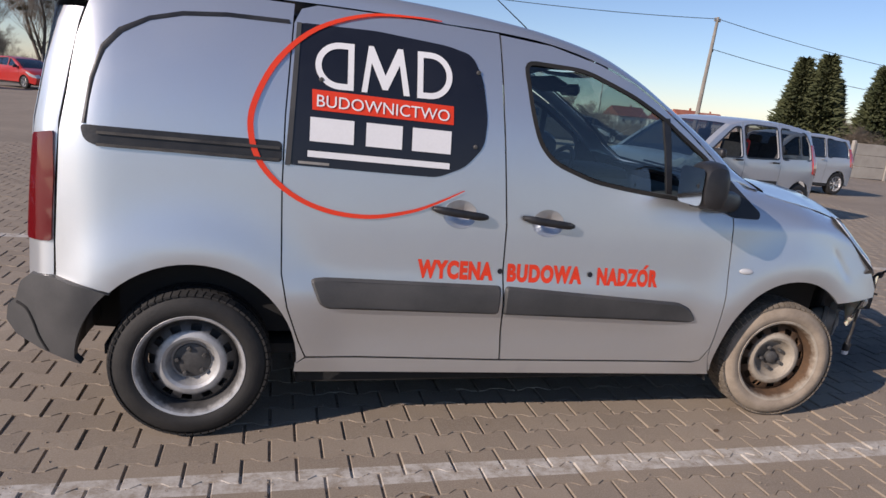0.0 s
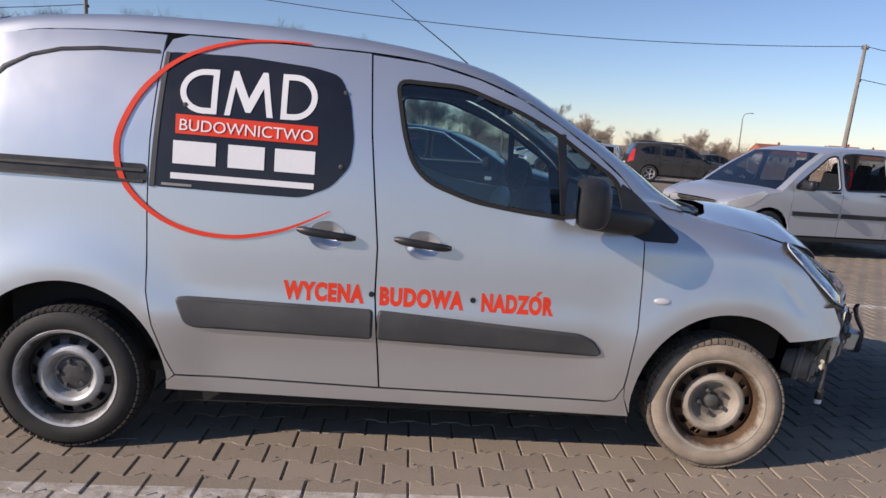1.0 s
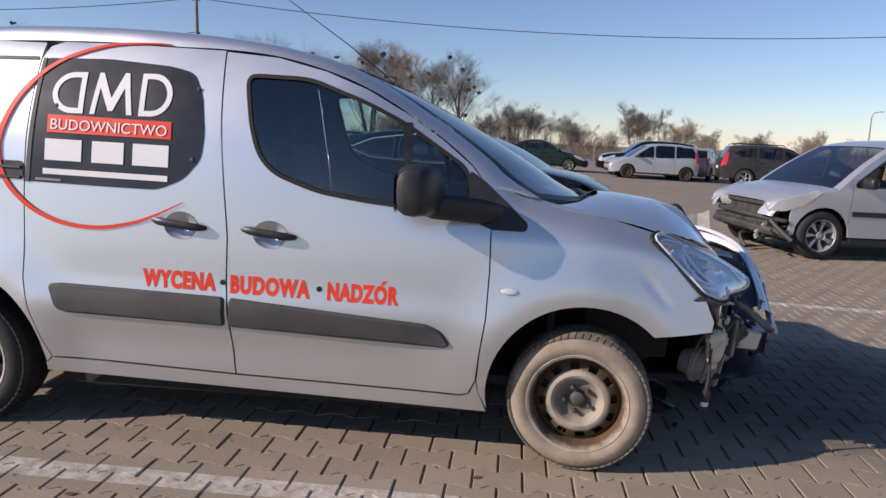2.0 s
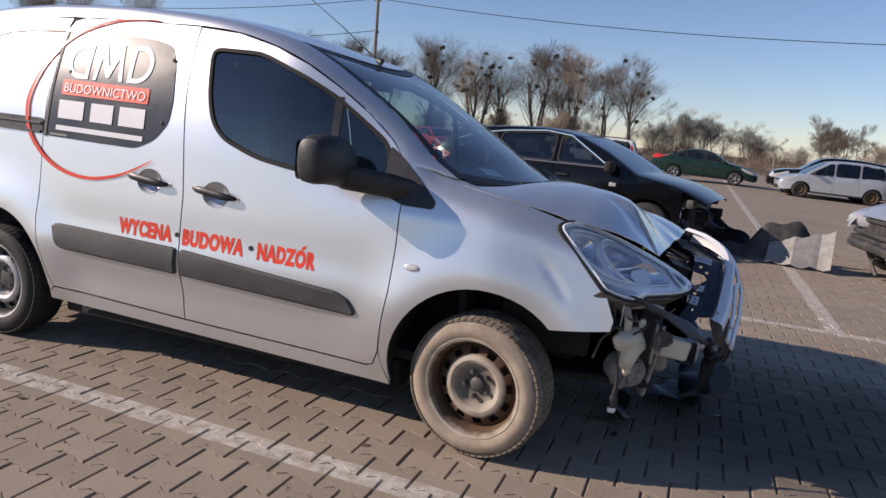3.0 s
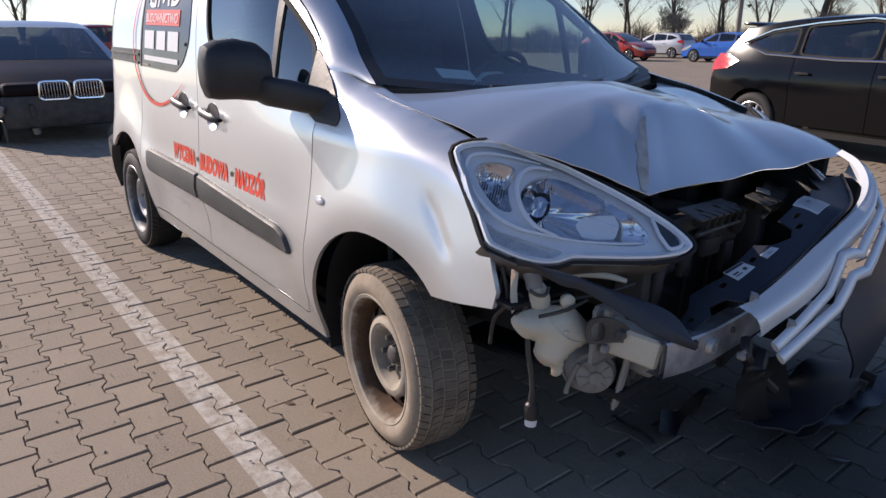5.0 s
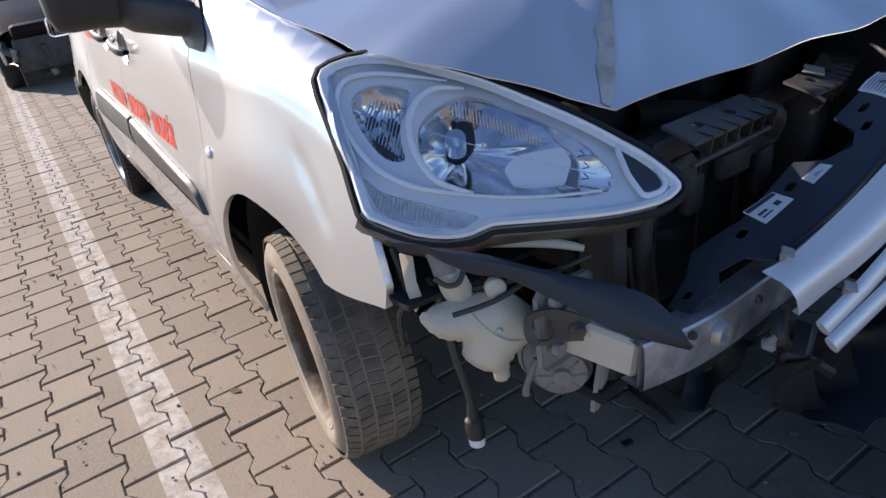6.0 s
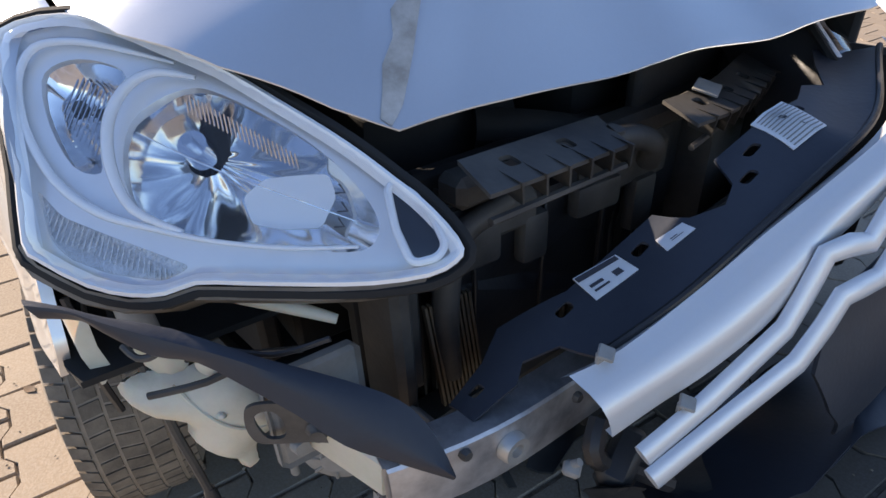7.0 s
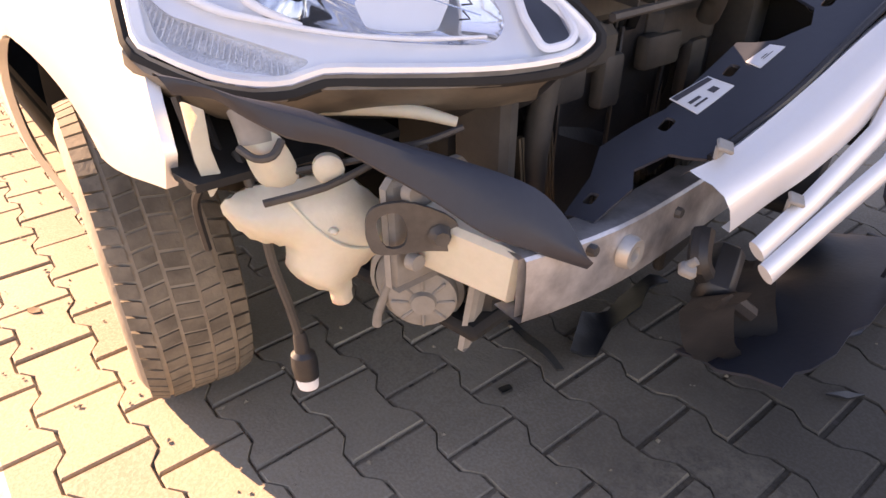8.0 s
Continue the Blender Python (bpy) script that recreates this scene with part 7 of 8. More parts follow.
P_BURGUNDY = worn("dark_burgundy_paint", (0.007, 0.003, 0.005), (0.014, 0.008, 0.010), 0.45, 3, bump=0.03, IOR=1.22)
P_WHITE = paint("white_car_paint", (0.70, 0.70, 0.69), 0.0, 0.4, 0.4, 0.1)

black, half_b, X_b = build_car("hatchback", "glossy black hatchback with its nose torn off", "car", (0.28, 6.35), -10, "hatch", 4.26, 1.47, 1.79, 2.65, 0.86, P_BLACK, 10, ALLOY, 0.315, no_nose=True, trim=SHADE)
# chrome line round its windows, torn nose, rear spoiler
S_b = SHAPES["hatch"]
chrome_line = [(X_b(s), h * 1.47) for s, h in S_b["glass"]]
for sgn in (1, -1):
    pts = [(x, sgn * (half_b(x, z) + 0.008), z) for x, z in dense(inset(chrome_line, -0.03), 0.12)]
    part("chrome_line", Geo().tube([*pts, pts[0]], 0.011, 6), CHROME, black, "chrome window line")
g = Geo().box((X_b(0.91), 0, 1.385), (0.26, 1.12, 0.035), 0.015, Matrix.Rotation(0.10, 4, "Y"), 2)
part("rear_spoiler", g, P_BLACK, black)
rng = random.Random(11)
for y in (-0.62, 0.62):
    part("nose_rail", Geo().box((0.50, y * 0.8, 0.50), (0.42, 0.09, 0.12), 0.01), SHADE, black)
part("radiator_pack", Geo().box((0.50, 0, 0.50), (0.10, 1.10, 0.46), 0.01).box((0.53, 0, 0.74), (0.07, 1.3, 0.05), 0.01), BLACK_DUSTY, black, "exposed radiator")
part("bumper_beam", Geo().box((0.60, 0.05, 0.42), (0.07, 1.0, 0.10), 0.012, Matrix.Rotation(0.06, 4, "Z")), SHADE, black)
for k in range(14):
    y, z = rng.uniform(-0.85, -0.35), rng.uniform(0.30, 0.78)
    pts = [(rng.uniform(0.34, 0.5), y, z), (rng.uniform(0.45, 0.62), y + rng.uniform(-0.1, 0.06), z - rng.uniform(0, 0.1)), (rng.uniform(0.5, 0.78), y + rng.uniform(-0.1, 0.1), z - rng.uniform(0.05, 0.26))]
    part("torn_shred", Geo().sheet([(0, 0), (0.08, 0.01), (0.17, -0.02), (0.2, 0.05), (0.1, 0.1), (0.02, 0.06)], lambda u, v: tuple(Vector(pts[0]).lerp(Vector(pts[2]), u / 0.2) + Vector((0.03 * math.sin(30 * v), v, 0.3 * v - 0.02 * math.sin(25 * u)))), 0.05, (), 0.004), rng.choice((BLACK_DUSTY, BLACK_PLASTIC, BLACK_PLASTIC, CAST)), black)
for sgn in (-1, 1):
    part("lamp_remains", Geo().box((0.50, sgn * 0.70, 0.66), (0.20, 0.24, 0.12), 0.03, Matrix.Rotation(0.3 * sgn, 4, "Z"), 2), BLACK_DUSTY, black)
part("wing_patch", Geo().box((0.40, -0.80, 0.50), (0.05, 0.02, 0.16), 0.008).box((0.44, -0.79, 0.64), (0.03, 0.02, 0.10), 0.006), CLEAR_LAMP, black, "torn pale bracket")
part("side_repeater", Geo().box((-0.45, -(half_b(-0.45, 0.80) + 0.002), 0.80), (0.09, 0.012, 0.05), 0.005), CLEAR_LAMP, black)

touran, half_t, X_t = build_car("minivan", "silver minivan with smashed windows, crushed rear roof and a torn nose", "car", (3.40, 6.34), 192.7, "mpv", 3.90, 1.60, 1.79, 2.68, 0.72, P_SILVER, 7, ALLOY, 0.315, panes=False, no_nose=True, trim=BLACK_PLASTIC, strip=BLACK_PLASTIC)
part("red_headrest", Geo().box((X_t(0.60), 0.42, 1.12), (0.12, 0.30, 0.30), 0.06, None, 2), SEAT_RED, touran, "red seat back")
part("radiator_pack", Geo().box((0.55, 0, 0.46), (0.12, 1.15, 0.40), 0.01).box((0.60, 0, 0.66), (0.10, 1.36, 0.07), 0.02), BLACK_DUSTY, touran, "exposed radiator")
part("bumper_beam", Geo().box((0.66, 0, 0.40), (0.10, 1.3, 0.11), 0.02), BLACK_DUSTY, touran, "black bumper beam")
part("bumper_core", Geo().tube([(0.50, -0.84, 0.33), (0.68, -0.62, 0.35), (0.76, 0, 0.36), (0.70, 0.60, 0.33), (0.52, 0.85, 0.30)], 0.06, 8, 5).tube([(0.52, -0.80, 0.50), (0.70, -0.5, 0.51), (0.74, 0.2, 0.50), (0.62, 0.74, 0.47)], 0.035, 8, 5), BLACK_DUSTY, touran, "torn black bumper core")
for k in range(12):
    y, z = rng.uniform(-0.1, 0.85), rng.uniform(0.22, 0.6)
    part("torn_shred", Geo().tube([(rng.uniform(0.45, 0.6), y, z), (rng.uniform(0.6, 0.8), y + rng.uniform(-0.1, 0.1), z - rng.uniform(0, 0.1)), (rng.uniform(0.55, 0.8), y + rng.uniform(-0.2, 0.2), max(0.05, z - rng.uniform(0.05, 0.3)))], rng.uniform(0.012, 0.03), 6, 3), rng.choice((BLACK_DUSTY, BLACK_PLASTIC, CAST)), touran)
for y in (0.55, -0.55):
    part("headlamp_unit", Geo().box((0.56, y * 1.1, 0.66), (0.30, 0.36, 0.17), 0.06, Matrix.Rotation(-0.45 if y > 0 else 0.45, 4, "Z") @ Matrix.Rotation(0.3, 4, "Y"), 2), CLEAR_LAMP, touran, "clear head lamp")

for ob in touran.children:
    if ob.name.split(".")[0] in ("radiator_pack", "bumper_beam", "bumper_core", "torn_shred", "headlamp_unit"):
        ob.data.transform(Matrix.Translation((-0.08, 0, 0)))
build_car("minivan", "silver minivan beside the fence", "car", (10.1, 12.6), 186, "mpv", 4.2, 1.62, 1.78, 2.65, 0.9, P_SILVER, 7, ALLOY, 0.315)
build_car("suv", "dark grey SUV with red rear lamps", "car", (11.5, 25.2), -8, "suv", 4.5, 1.68, 1.82, 2.62, 0.92, P_GREY, 5, ALLOY, 0.35, trim=BLACK_PLASTIC, rails=True)
build_car("hatchback", "silver compact hatchback on black steel wheels", "car", (4.3, 26.6), 183, "mpv", 3.83, 1.525, 1.68, 2.45, 0.80, P_SILVER, 0, STEEL_RUST, 0.29)
build_car("hatchback", "beige hatchback with its rear turned out", "car", (8.6, 30.5), 66, "hatch", 3.9, 1.45, 1.7, 2.5, 0.8, P_BEIGE, 5, ALLOY, 0.29)
build_car("suv", "dark SUV parked behind the silver hatchback", "car", (4.24, 28.76), 180, "suv", 4.5, 1.65, 1.82, 2.62, 0.9, P_BLACK, 5, ALLOY, 0.34)
build_car("saloon", "dark green fastback saloon with silver wheels", "car", (2.15, 29.8), -3, "saloon", 4.6, 1.42, 1.74, 2.6, 0.93, P_GREEN, 5, ALLOY, 0.30, strip=BLACK_PLASTIC)
build_car("saloon", "low dark saloon on the far row", "car", (16.81, 33.52), 0, "saloon", 4.5, 1.42, 1.76, 2.65, 0.9, P_GREY, 5, ALLOY, 0.3)
build_car("saloon", "silver saloon with a crushed dark nose", "car", (-3.01, 30.67), -4, "saloon", 4.5, 1.45, 1.76, 2.65, 0.85, P_SILVER, 5, ALLOY, 0.3, no_nose=True, hood_mat=P_BLACK)
build_car("minivan", "silver minivan with tall red rear lamps", "car", (-6.23, 34.48), 178, "mpv", 4.5, 1.68, 1.8, 2.75, 0.9, P_WHITE, 5, ALLOY, 0.31, rails=True)
build_car("hatchback", "bright blue hatchback with clear windows", "car", (-18.6, 31.0), 182, "hatch", 4.1, 1.45, 1.72, 2.5, 0.82, P_BLUE, 5, ALLOY, 0.30)
build_car("hatchback", "red hatchback on the far row", "car", (-21.6, 29.6), 5, "hatch", 4.0, 1.47, 1.72, 2.5, 0.82, P_RED, 5, ALLOY, 0.30)
build_car("hatchback", "red hatchback parked behind a blue one", "car", (-13.35, 33.64), -40, "hatch", 4.0, 1.45, 1.72, 2.5, 0.82, P_RED, 5, ALLOY, 0.30)
build_car("hatchback", "silver hatchback between a red and a blue car", "car", (-25.3, 35.2), 182, "hatch", 4.1, 1.46, 1.74, 2.55, 0.82, P_SILVER, 5, ALLOY, 0.30)

# wrecked luxury saloon behind the van, facing its tail
burg, half_g, X_g = build_car("saloon", "silver saloon with dark burgundy bonnet and chrome twin grille", "car", (-8.6, -0.28), 2, "saloon", 5.0, 1.49, 1.9, 2.99, 0.86, P_SILVER, 5, ALLOY, 0.34, no_nose=True, hood_mat=P_BURGUNDY, bump=P_BURGUNDY)
part("front_apron", Geo().box((0.70, 0, 0.40), (0.16, 1.5, 0.40), 0.06, None, 2), BLACK_DUSTY, burg, "dark torn front apron")
part("nose_panel", Geo().box((0.68, 0, 0.66), (0.22, 1.45, 0.16), 0.06, None, 2), P_BURGUNDY, burg)
for y in (-0.19, 0.19):
    frame_loop = soft_loop([(y - 0.17, 0.54), (y + 0.17, 0.54), (y + 0.155, 0.75), (y - 0.155, 0.75)], 0.06, 4)
    kidney = part("kidney_grille", Geo().tube([(0.815, a, b) for a, b in [*frame_loop, frame_loop[0]]], 0.014, 6), CHROME, burg, "chrome grille frame")
    for k in range(9):
        part("grille_bar", Geo().box((0.812, y - 0.13 + 0.0325 * k, 0.645), (0.012, 0.009, 0.19), 0.002), CHROME, kidney)
for k in range(16):
    y, z = rng.choice((-1, 1)) * rng.uniform(0.45, 0.9), rng.uniform(0.25, 0.75)
    part("torn_shred", Geo().tube([(rng.uniform(0.4, 0.6), y, z), (rng.uniform(0.6, 0.82), y * rng.uniform(0.85, 1.05), z - rng.uniform(0, 0.1)), (rng.uniform(0.5, 0.8), y * rng.uniform(0.8, 1.0), max(0.05, z - rng.uniform(0.05, 0.3)))], rng.uniform(0.015, 0.045), 6, 3), rng.choice((BLACK_DUSTY, BLACK_PLASTIC, CAST)), burg)
build_car("hatchback", "red vehicle parked far behind the van", "car", (-28.02, 2.54), -60, "mpv", 4.3, 1.75, 1.8, 2.6, 0.9, P_RED, 5, ALLOY, 0.31)

# torn black bumper on the ground before the black hatchback
debris = thing("torn_bumper", "black torn car bumper lying on the pavers", "bumper", m=Matrix.Translation((1.42, 6.32, 0)) @ pose(0, 0, 0, 0, 0, -8))
def shell(a, w):
    u = a - 0.5
    return Vector((u * 1.5, -0.16 + 0.75 * u * u + w * 0.20, 0.03 + 0.50 * w * (0.60 + 0.40 * math.sin(2.4 + 7 * a)) + 0.05 * math.sin(23 * a) * w))
part("bumper_skin", Geo().grid([[shell(i / 26, k / 6) for k in range(7)] for i in range(27)]), BLACK_DUSTY, debris, "dusty black bumper skin", 30)
part("grey_lip", Geo().grid([[Vector((0.25 + 0.72 * i / 10, -0.42 + 0.20 * k + 0.05 * math.sin(i), 0.03 + 0.22 * k * (0.5 + 0.05 * i) + 0.02 * math.sin(2 * i))) for k in range(3)] for i in range(11)]), CAST, debris, "scuffed grey inner face", 30)
part("grille_mesh", Geo().box((-0.60, 0.05, 0.22), (0.52, 0.04, 0.32), 0.01, Euler((0.5, 0.1, 0.3)).to_matrix().to_4x4()), BLACK_PLASTIC, debris)
for k in range(9):
    x = -0.75 + 0.17 * k
    part("shard", Geo().sheet([(0, 0), (0.10, 0.02), (0.16, 0.09), (0.07, 0.13), (0.01, 0.08)], lambda u, v: (x + u * 1.2, -0.12 + 0.05 * math.sin(5 * k) + v, 0.012 + 0.25 * v + 0.1 * u * (k % 3)), 0.05, (), 0.006), BLACK_PLASTIC, debris)
def leaning(u, v):
    return Vector((-0.62 + 0.62 * u, 0.42 - 0.34 * u + 0.16 * v + 0.06 * math.sin(3 * u), 0.02 + 0.46 * v * (1.0 - 0.55 * u) + 0.03 * math.sin(9 * u)))
part("leaning_skin", Geo().grid([[leaning(i / 14, k / 5) for k in range(6)] for i in range(15)]), BLACK_PLASTIC, debris, "torn black skin leaning on the rest", 40)
# ---- poles, wires, fence, wall and far trees ----
BARK = worn("grey_brown_bark", (0.085, 0.070, 0.054), (0.17, 0.14, 0.11), 0.95, 3)
TWIG = worn("brown_twigs", (0.24, 0.195, 0.15), (0.38, 0.31, 0.24), 0.95, 1.2)
MISTLE = worn("mistletoe_green", (0.05, 0.05, 0.02), (0.10, 0.09, 0.035), 0.9, 3)
REED = worn("dry_brown_thicket", (0.15, 0.112, 0.08), (0.26, 0.195, 0.145), 0.95, 0.25)
NEEDLE = worn("conifer_needles", (0.034, 0.046, 0.016), (0.085, 0.090, 0.034), 0.8, 0.9)
POLE_WOOD = worn("weathered_pole", (0.20, 0.18, 0.155), (0.32, 0.29, 0.25), 0.9, 2)
WIRE = Mat("wire_black", (0.03, 0.03, 0.035), 0.5).m
CONCRETE = worn("stained_concrete", (0.30, 0.27, 0.23), (0.42, 0.39, 0.34), 0.9, 1.4)


def limb(g, p, d, length, r, rng, depth, tips):
    """A limb that bends, tapers and splits."""
    pts, rs = [p.copy()], [r]
    for k in range(3):
        d = (d + Vector((rng.uniform(-0.2, 0.2), rng.uniform(-0.2, 0.2), rng.uniform(-0.03, 0.16)))).normalized()
        p = p + d * length / 3
        pts.append(p.copy())
        rs.append(r * (1 - 0.2 * (k + 1)))
    g.tube(pts, rs, 6 if depth > 2 else 4 if depth > 1 else 3)
    tips += [(p, d), (pts[2], d)] if depth < 2 else [(p, d)]
    if depth == 0:
        return
    for k in range(rng.choice((3, 4, 4)) if depth > 1 else 5):
        turn = Matrix.Rotation(rng.uniform(0.3, 0.85), 3, d.orthogonal())
        way = Matrix.Rotation(rng.uniform(0, 6.28), 3, d) @ (turn @ d)
        way.z += 0.32
        at = pts[rng.choice((2, 3))] if k else pts[3]
        limb(g, at, way.normalized(), length * rng.uniform(0.55, 0.8), rs[-1] * rng.uniform(0.55, 0.8), rng, depth - 1, tips)


def twig_fan(g, p, d, rng, size):
    for k in range(5):
        way = (0.6 * d + Vector((rng.uniform(-0.8, 0.8), rng.uniform(-0.8, 0.8), rng.uniform(-0.2, 1.1)))).normalized()
        side = way.orthogonal().normalized() * 0.0045
        end = p + way * size * rng.uniform(0.6, 1.2)
        mid = p.lerp(end, 0.5) + Vector((rng.uniform(-0.06, 0.06), rng.uniform(-0.06, 0.06), 0.03))
        g.add([p - side, p + side, mid + side * 0.8, mid - side * 0.8, end], [(0, 1, 2, 3), (3, 2, 4)])


def ball(rng, c, r, n=46):
    """A ragged clump of short stems."""
    g = Geo()
    for k in range(n):
        d = Vector((rng.gauss(0, 1), rng.gauss(0, 1), rng.gauss(0, 1))).normalized()
        s = d.orthogonal().normalized() * r * 0.22
        e = c + d * r * rng.uniform(0.7, 1.15)
        g.add([c + s, c - s, e - s * 0.6, e + s * 0.6], [(0, 1, 2, 3)])
    return g


def bare_tree(seed, high, label, balls=0, low=False):
    rng = random.Random(seed)
    tree = thing("bare_tree", label, "tree", "bare trees")
    trunk, crown, tips = Geo(), Geo(), []
    stems = 6 if low else rng.choice((2, 3))
    for k in range(stems):
        base = Vector((rng.uniform(-0.22, 0.22) * stems, rng.uniform(-0.22, 0.22) * stems, -0.05))
        lean = Vector((rng.uniform(-0.2, 0.2), rng.uniform(-0.2, 0.2), 1)).normalized()
        h = high * rng.uniform(0.55, 0.72)
        top = base + lean * h
        r = high * (0.007 if low else 0.012)
        bend = Vector((rng.uniform(-0.3, 0.3), rng.uniform(-0.3, 0.3), 0))
        stem = [base, base.lerp(top, 0.35) + bend * 0.6, base.lerp(top, 0.7) + bend, top]
        trunk.tube(stem, [r * 1.3, r, r * 0.7, r * 0.35], 7, 3)
        for q in range(14 if not low else 9):
            t = rng.uniform(0.12 if low else 0.25, 1.0)
            at = stem[1].lerp(stem[2], (t - 0.35) / 0.35) if 0.35 < t < 0.7 else (stem[0].lerp(stem[1], t / 0.35) if t <= 0.35 else stem[2].lerp(stem[3], (t - 0.7) / 0.3))
            a = q * 2.4 + rng.uniform(-0.5, 0.5)
            out = 0.75 - 0.35 * t
            d = Vector((math.cos(a) * out, math.sin(a) * out, 1.15))
            limb(crown, at, d.normalized(), high * rng.uniform(0.17, 0.26) * (1.15 - 0.35 * t), r * rng.uniform(0.2, 0.36), rng, 2, tips)
    twigs = Geo()
    for p, d in tips:
        twig_fan(twigs, p, d, rng, high * 0.085)
    part("trunk", trunk, BARK, tree)
    part("crown", crown, BARK, tree)
    part("twig_haze", twigs, TWIG, tree, smooth=False)
    for k in range(balls):
        p, d = rng.choice(tips)
        part("mistletoe", ball(rng, p - d * high * 0.05, rng.uniform(0.16, 0.32)), MISTLE, tree, "round clump of mistletoe", smooth=False)
    return tree


TREE_A = bare_tree(3, 11.0, "bare broad tree with dark mistletoe clumps", 11)
TREE_B = bare_tree(8, 10.5, "bare tree with mistletoe clumps", 7)
TREE_C = bare_tree(21, 11.5, "tall bare tree without leaves", 4)
SHRUB = bare_tree(14, 5.5, "bare many-stemmed brown shrub", 0, True)
rng = random.Random(77)


first = {}
PLACES = [("C", -49.12, 38.31, 10.5), ("A", -45.74, 42.44, 10.3), ("B", -41.24, 47.83, 8.6), ("A", -37.74, 49.95, 8.3), ("B", -34.55, 52.38, 8.6), ("C", -31.26, 54.39, 7.9), ("A", -28.38, 56.08, 8.0), ("C", -25.09, 57.45, 8.8), ("A", -20.35, 59.14, 9.2),
          ("B", -18.08, 60.2, 9.0), ("C", -14.58, 61.26, 8.8), ("A", -11.48, 61.89, 9.3), ("B", -5.91, 62.73, 9.0), ("C", -9.14, 66.86, 7.8), ("C", -16.07, 67.92, 9.0), ("B", -22.26, 66.87, 8.8), ("C", -26.88, 63.7, 8.0), ("A", -57.15, 34.08, 10.0), ("B", -60.19, 25.62, 10.5),
          ("C", -64.26, 16.1, 10.0), ("A", -66.26, 6.58, 9.5), ("B", -68.26, -4.0, 10.0), ("C", -54.1, 40.43, 9.0), ("S", -0.85, 62.73, 5.2), ("S", 1.01, 63.05, 5.5), ("S", 3.59, 62.73, 4.8), ("S", -2.82, 64.74, 4.6), ("S", 5.84, 65.8, 4.0), ("S", 11.16, 58.39, 5.6),
          ("S", 13.75, 58.39, 4.4), ("S", 8.73, 66.85, 3.4), ("S", 17.01, 63.67, 3.6), ("S", 21.66, 63.67, 3.8), ("S", 25.81, 61.55, 4.0), ("S", 29.41, 63.67, 3.4), ("S", -12.9, 58.4, 4.2), ("S", -23.21, 55.23, 4.0), ("S", -32.47, 49.94, 4.0), ("B", -13.15, 64.75, 8.0), ("S", -19.13, 62.11, 4.4), ("S", -10.33, 59.46, 4.6), ("S", -4.45, 60.51, 4.2), ("S", 31.8, 29.6, 3.2), ("S", 33.4, 28.6, 2.8)]
for key, x, y, high in PLACES:
    src = {"A": TREE_A, "B": TREE_B, "C": TREE_C, "S": SHRUB}[key]
    tall = max(v.co.z for ob in src.children if ob.name.startswith("twig") for v in ob.data.vertices)
    k, wide = high / tall * (1.1 if key == "S" else 1.22), 1.1 if key == "S" else 1.15
    m = Matrix.Translation((x, y, lot_z(x))) @ Matrix.Rotation(rng.uniform(0, 6.28), 4, "Z") @ Matrix.Diagonal((k * wide, k * wide, k, 1))
    if key in first:
        copy_thing(src, m)
    else:
        src.matrix_basis = m
        first[key] = True

# dry thicket along the edge of the lot
g = Geo()
for k in range(22000):
    a = rng.uniform(-62, 84)
    dist = rng.uniform(53, 88)
    x, y = -dist * math.sin(math.radians(a)), dist * math.cos(math.radians(a))
    h = rng.uniform(0.7, 2.1) * (1.0 + 0.30 * math.sin(a * 0.9) + 0.22 * math.sin(a * 2.3)) * (1.2 if dist > 62 else 0.75)
    side = Vector((math.cos(math.radians(a)), math.sin(math.radians(a)), 0)) * rng.uniform(0.008, 0.022)
    p = Vector((x, y, lot_z(x) - 0.02))
    lean = Vector((rng.uniform(-0.3, 0.3), rng.uniform(-0.3, 0.3), 1)) * h
    knee = p + lean * 0.45
    g.add([p - side, p + side, knee], [(0, 1, 2)])
    for q in range(3):
        end = knee + Vector((rng.uniform(-0.5, 0.5), rng.uniform(-0.5, 0.5), rng.uniform(0.3, 0.6))) * h
        g.add([knee - side * 0.8, knee + side * 0.8, end], [(0, 1, 2)])
solid("thicket", g, REED, "dry brown thicket along the edge of the lot", "bushes", kind="stuff", smooth=False)


def conifer(seed, high, wide):
    rng = random.Random(seed)
    tree = thing("conifer", "dense dark green spruce", "tree", "conifers")
    part("trunk", Geo().tube([(0, 0, -0.05), (0, 0, high * 0.98)], [high * 0.02, 0.02], 8), BARK, tree)
    g = Geo()
    for k in range(3600):
        t = rng.random() ** 0.85
        z = high * (0.05 + 0.95 * t)
        reach = wide * (1 - t) ** 0.75 * rng.uniform(0.30, 1.0) * (0.82 + 0.18 * math.sin(17 * t + 3 * math.sin(5 * t))) + 0.05
        a = rng.uniform(0, 6.283)
        d = Vector((math.cos(a), math.sin(a), 0))
        c = Vector((0, 0, z)) + d * reach + Vector((0, 0, -0.18 * reach))
        s = Vector((-d.y, d.x, 0)) * rng.uniform(0.06, 0.16)
        l = d * rng.uniform(0.2, 0.5) + Vector((rng.uniform(-0.1, 0.1), rng.uniform(-0.1, 0.1), rng.uniform(-0.12, 0.35)))
        up = Vector((0, 0, rng.uniform(0.08, 0.2)))
        g.add([c - l * 0.5, c + s, c + l, c - s, c + up], [(0, 1, 4), (1, 2, 4), (2, 3, 4), (3, 0, 4)])
    part("needles", g, NEEDLE, tree, smooth=False)
    return tree


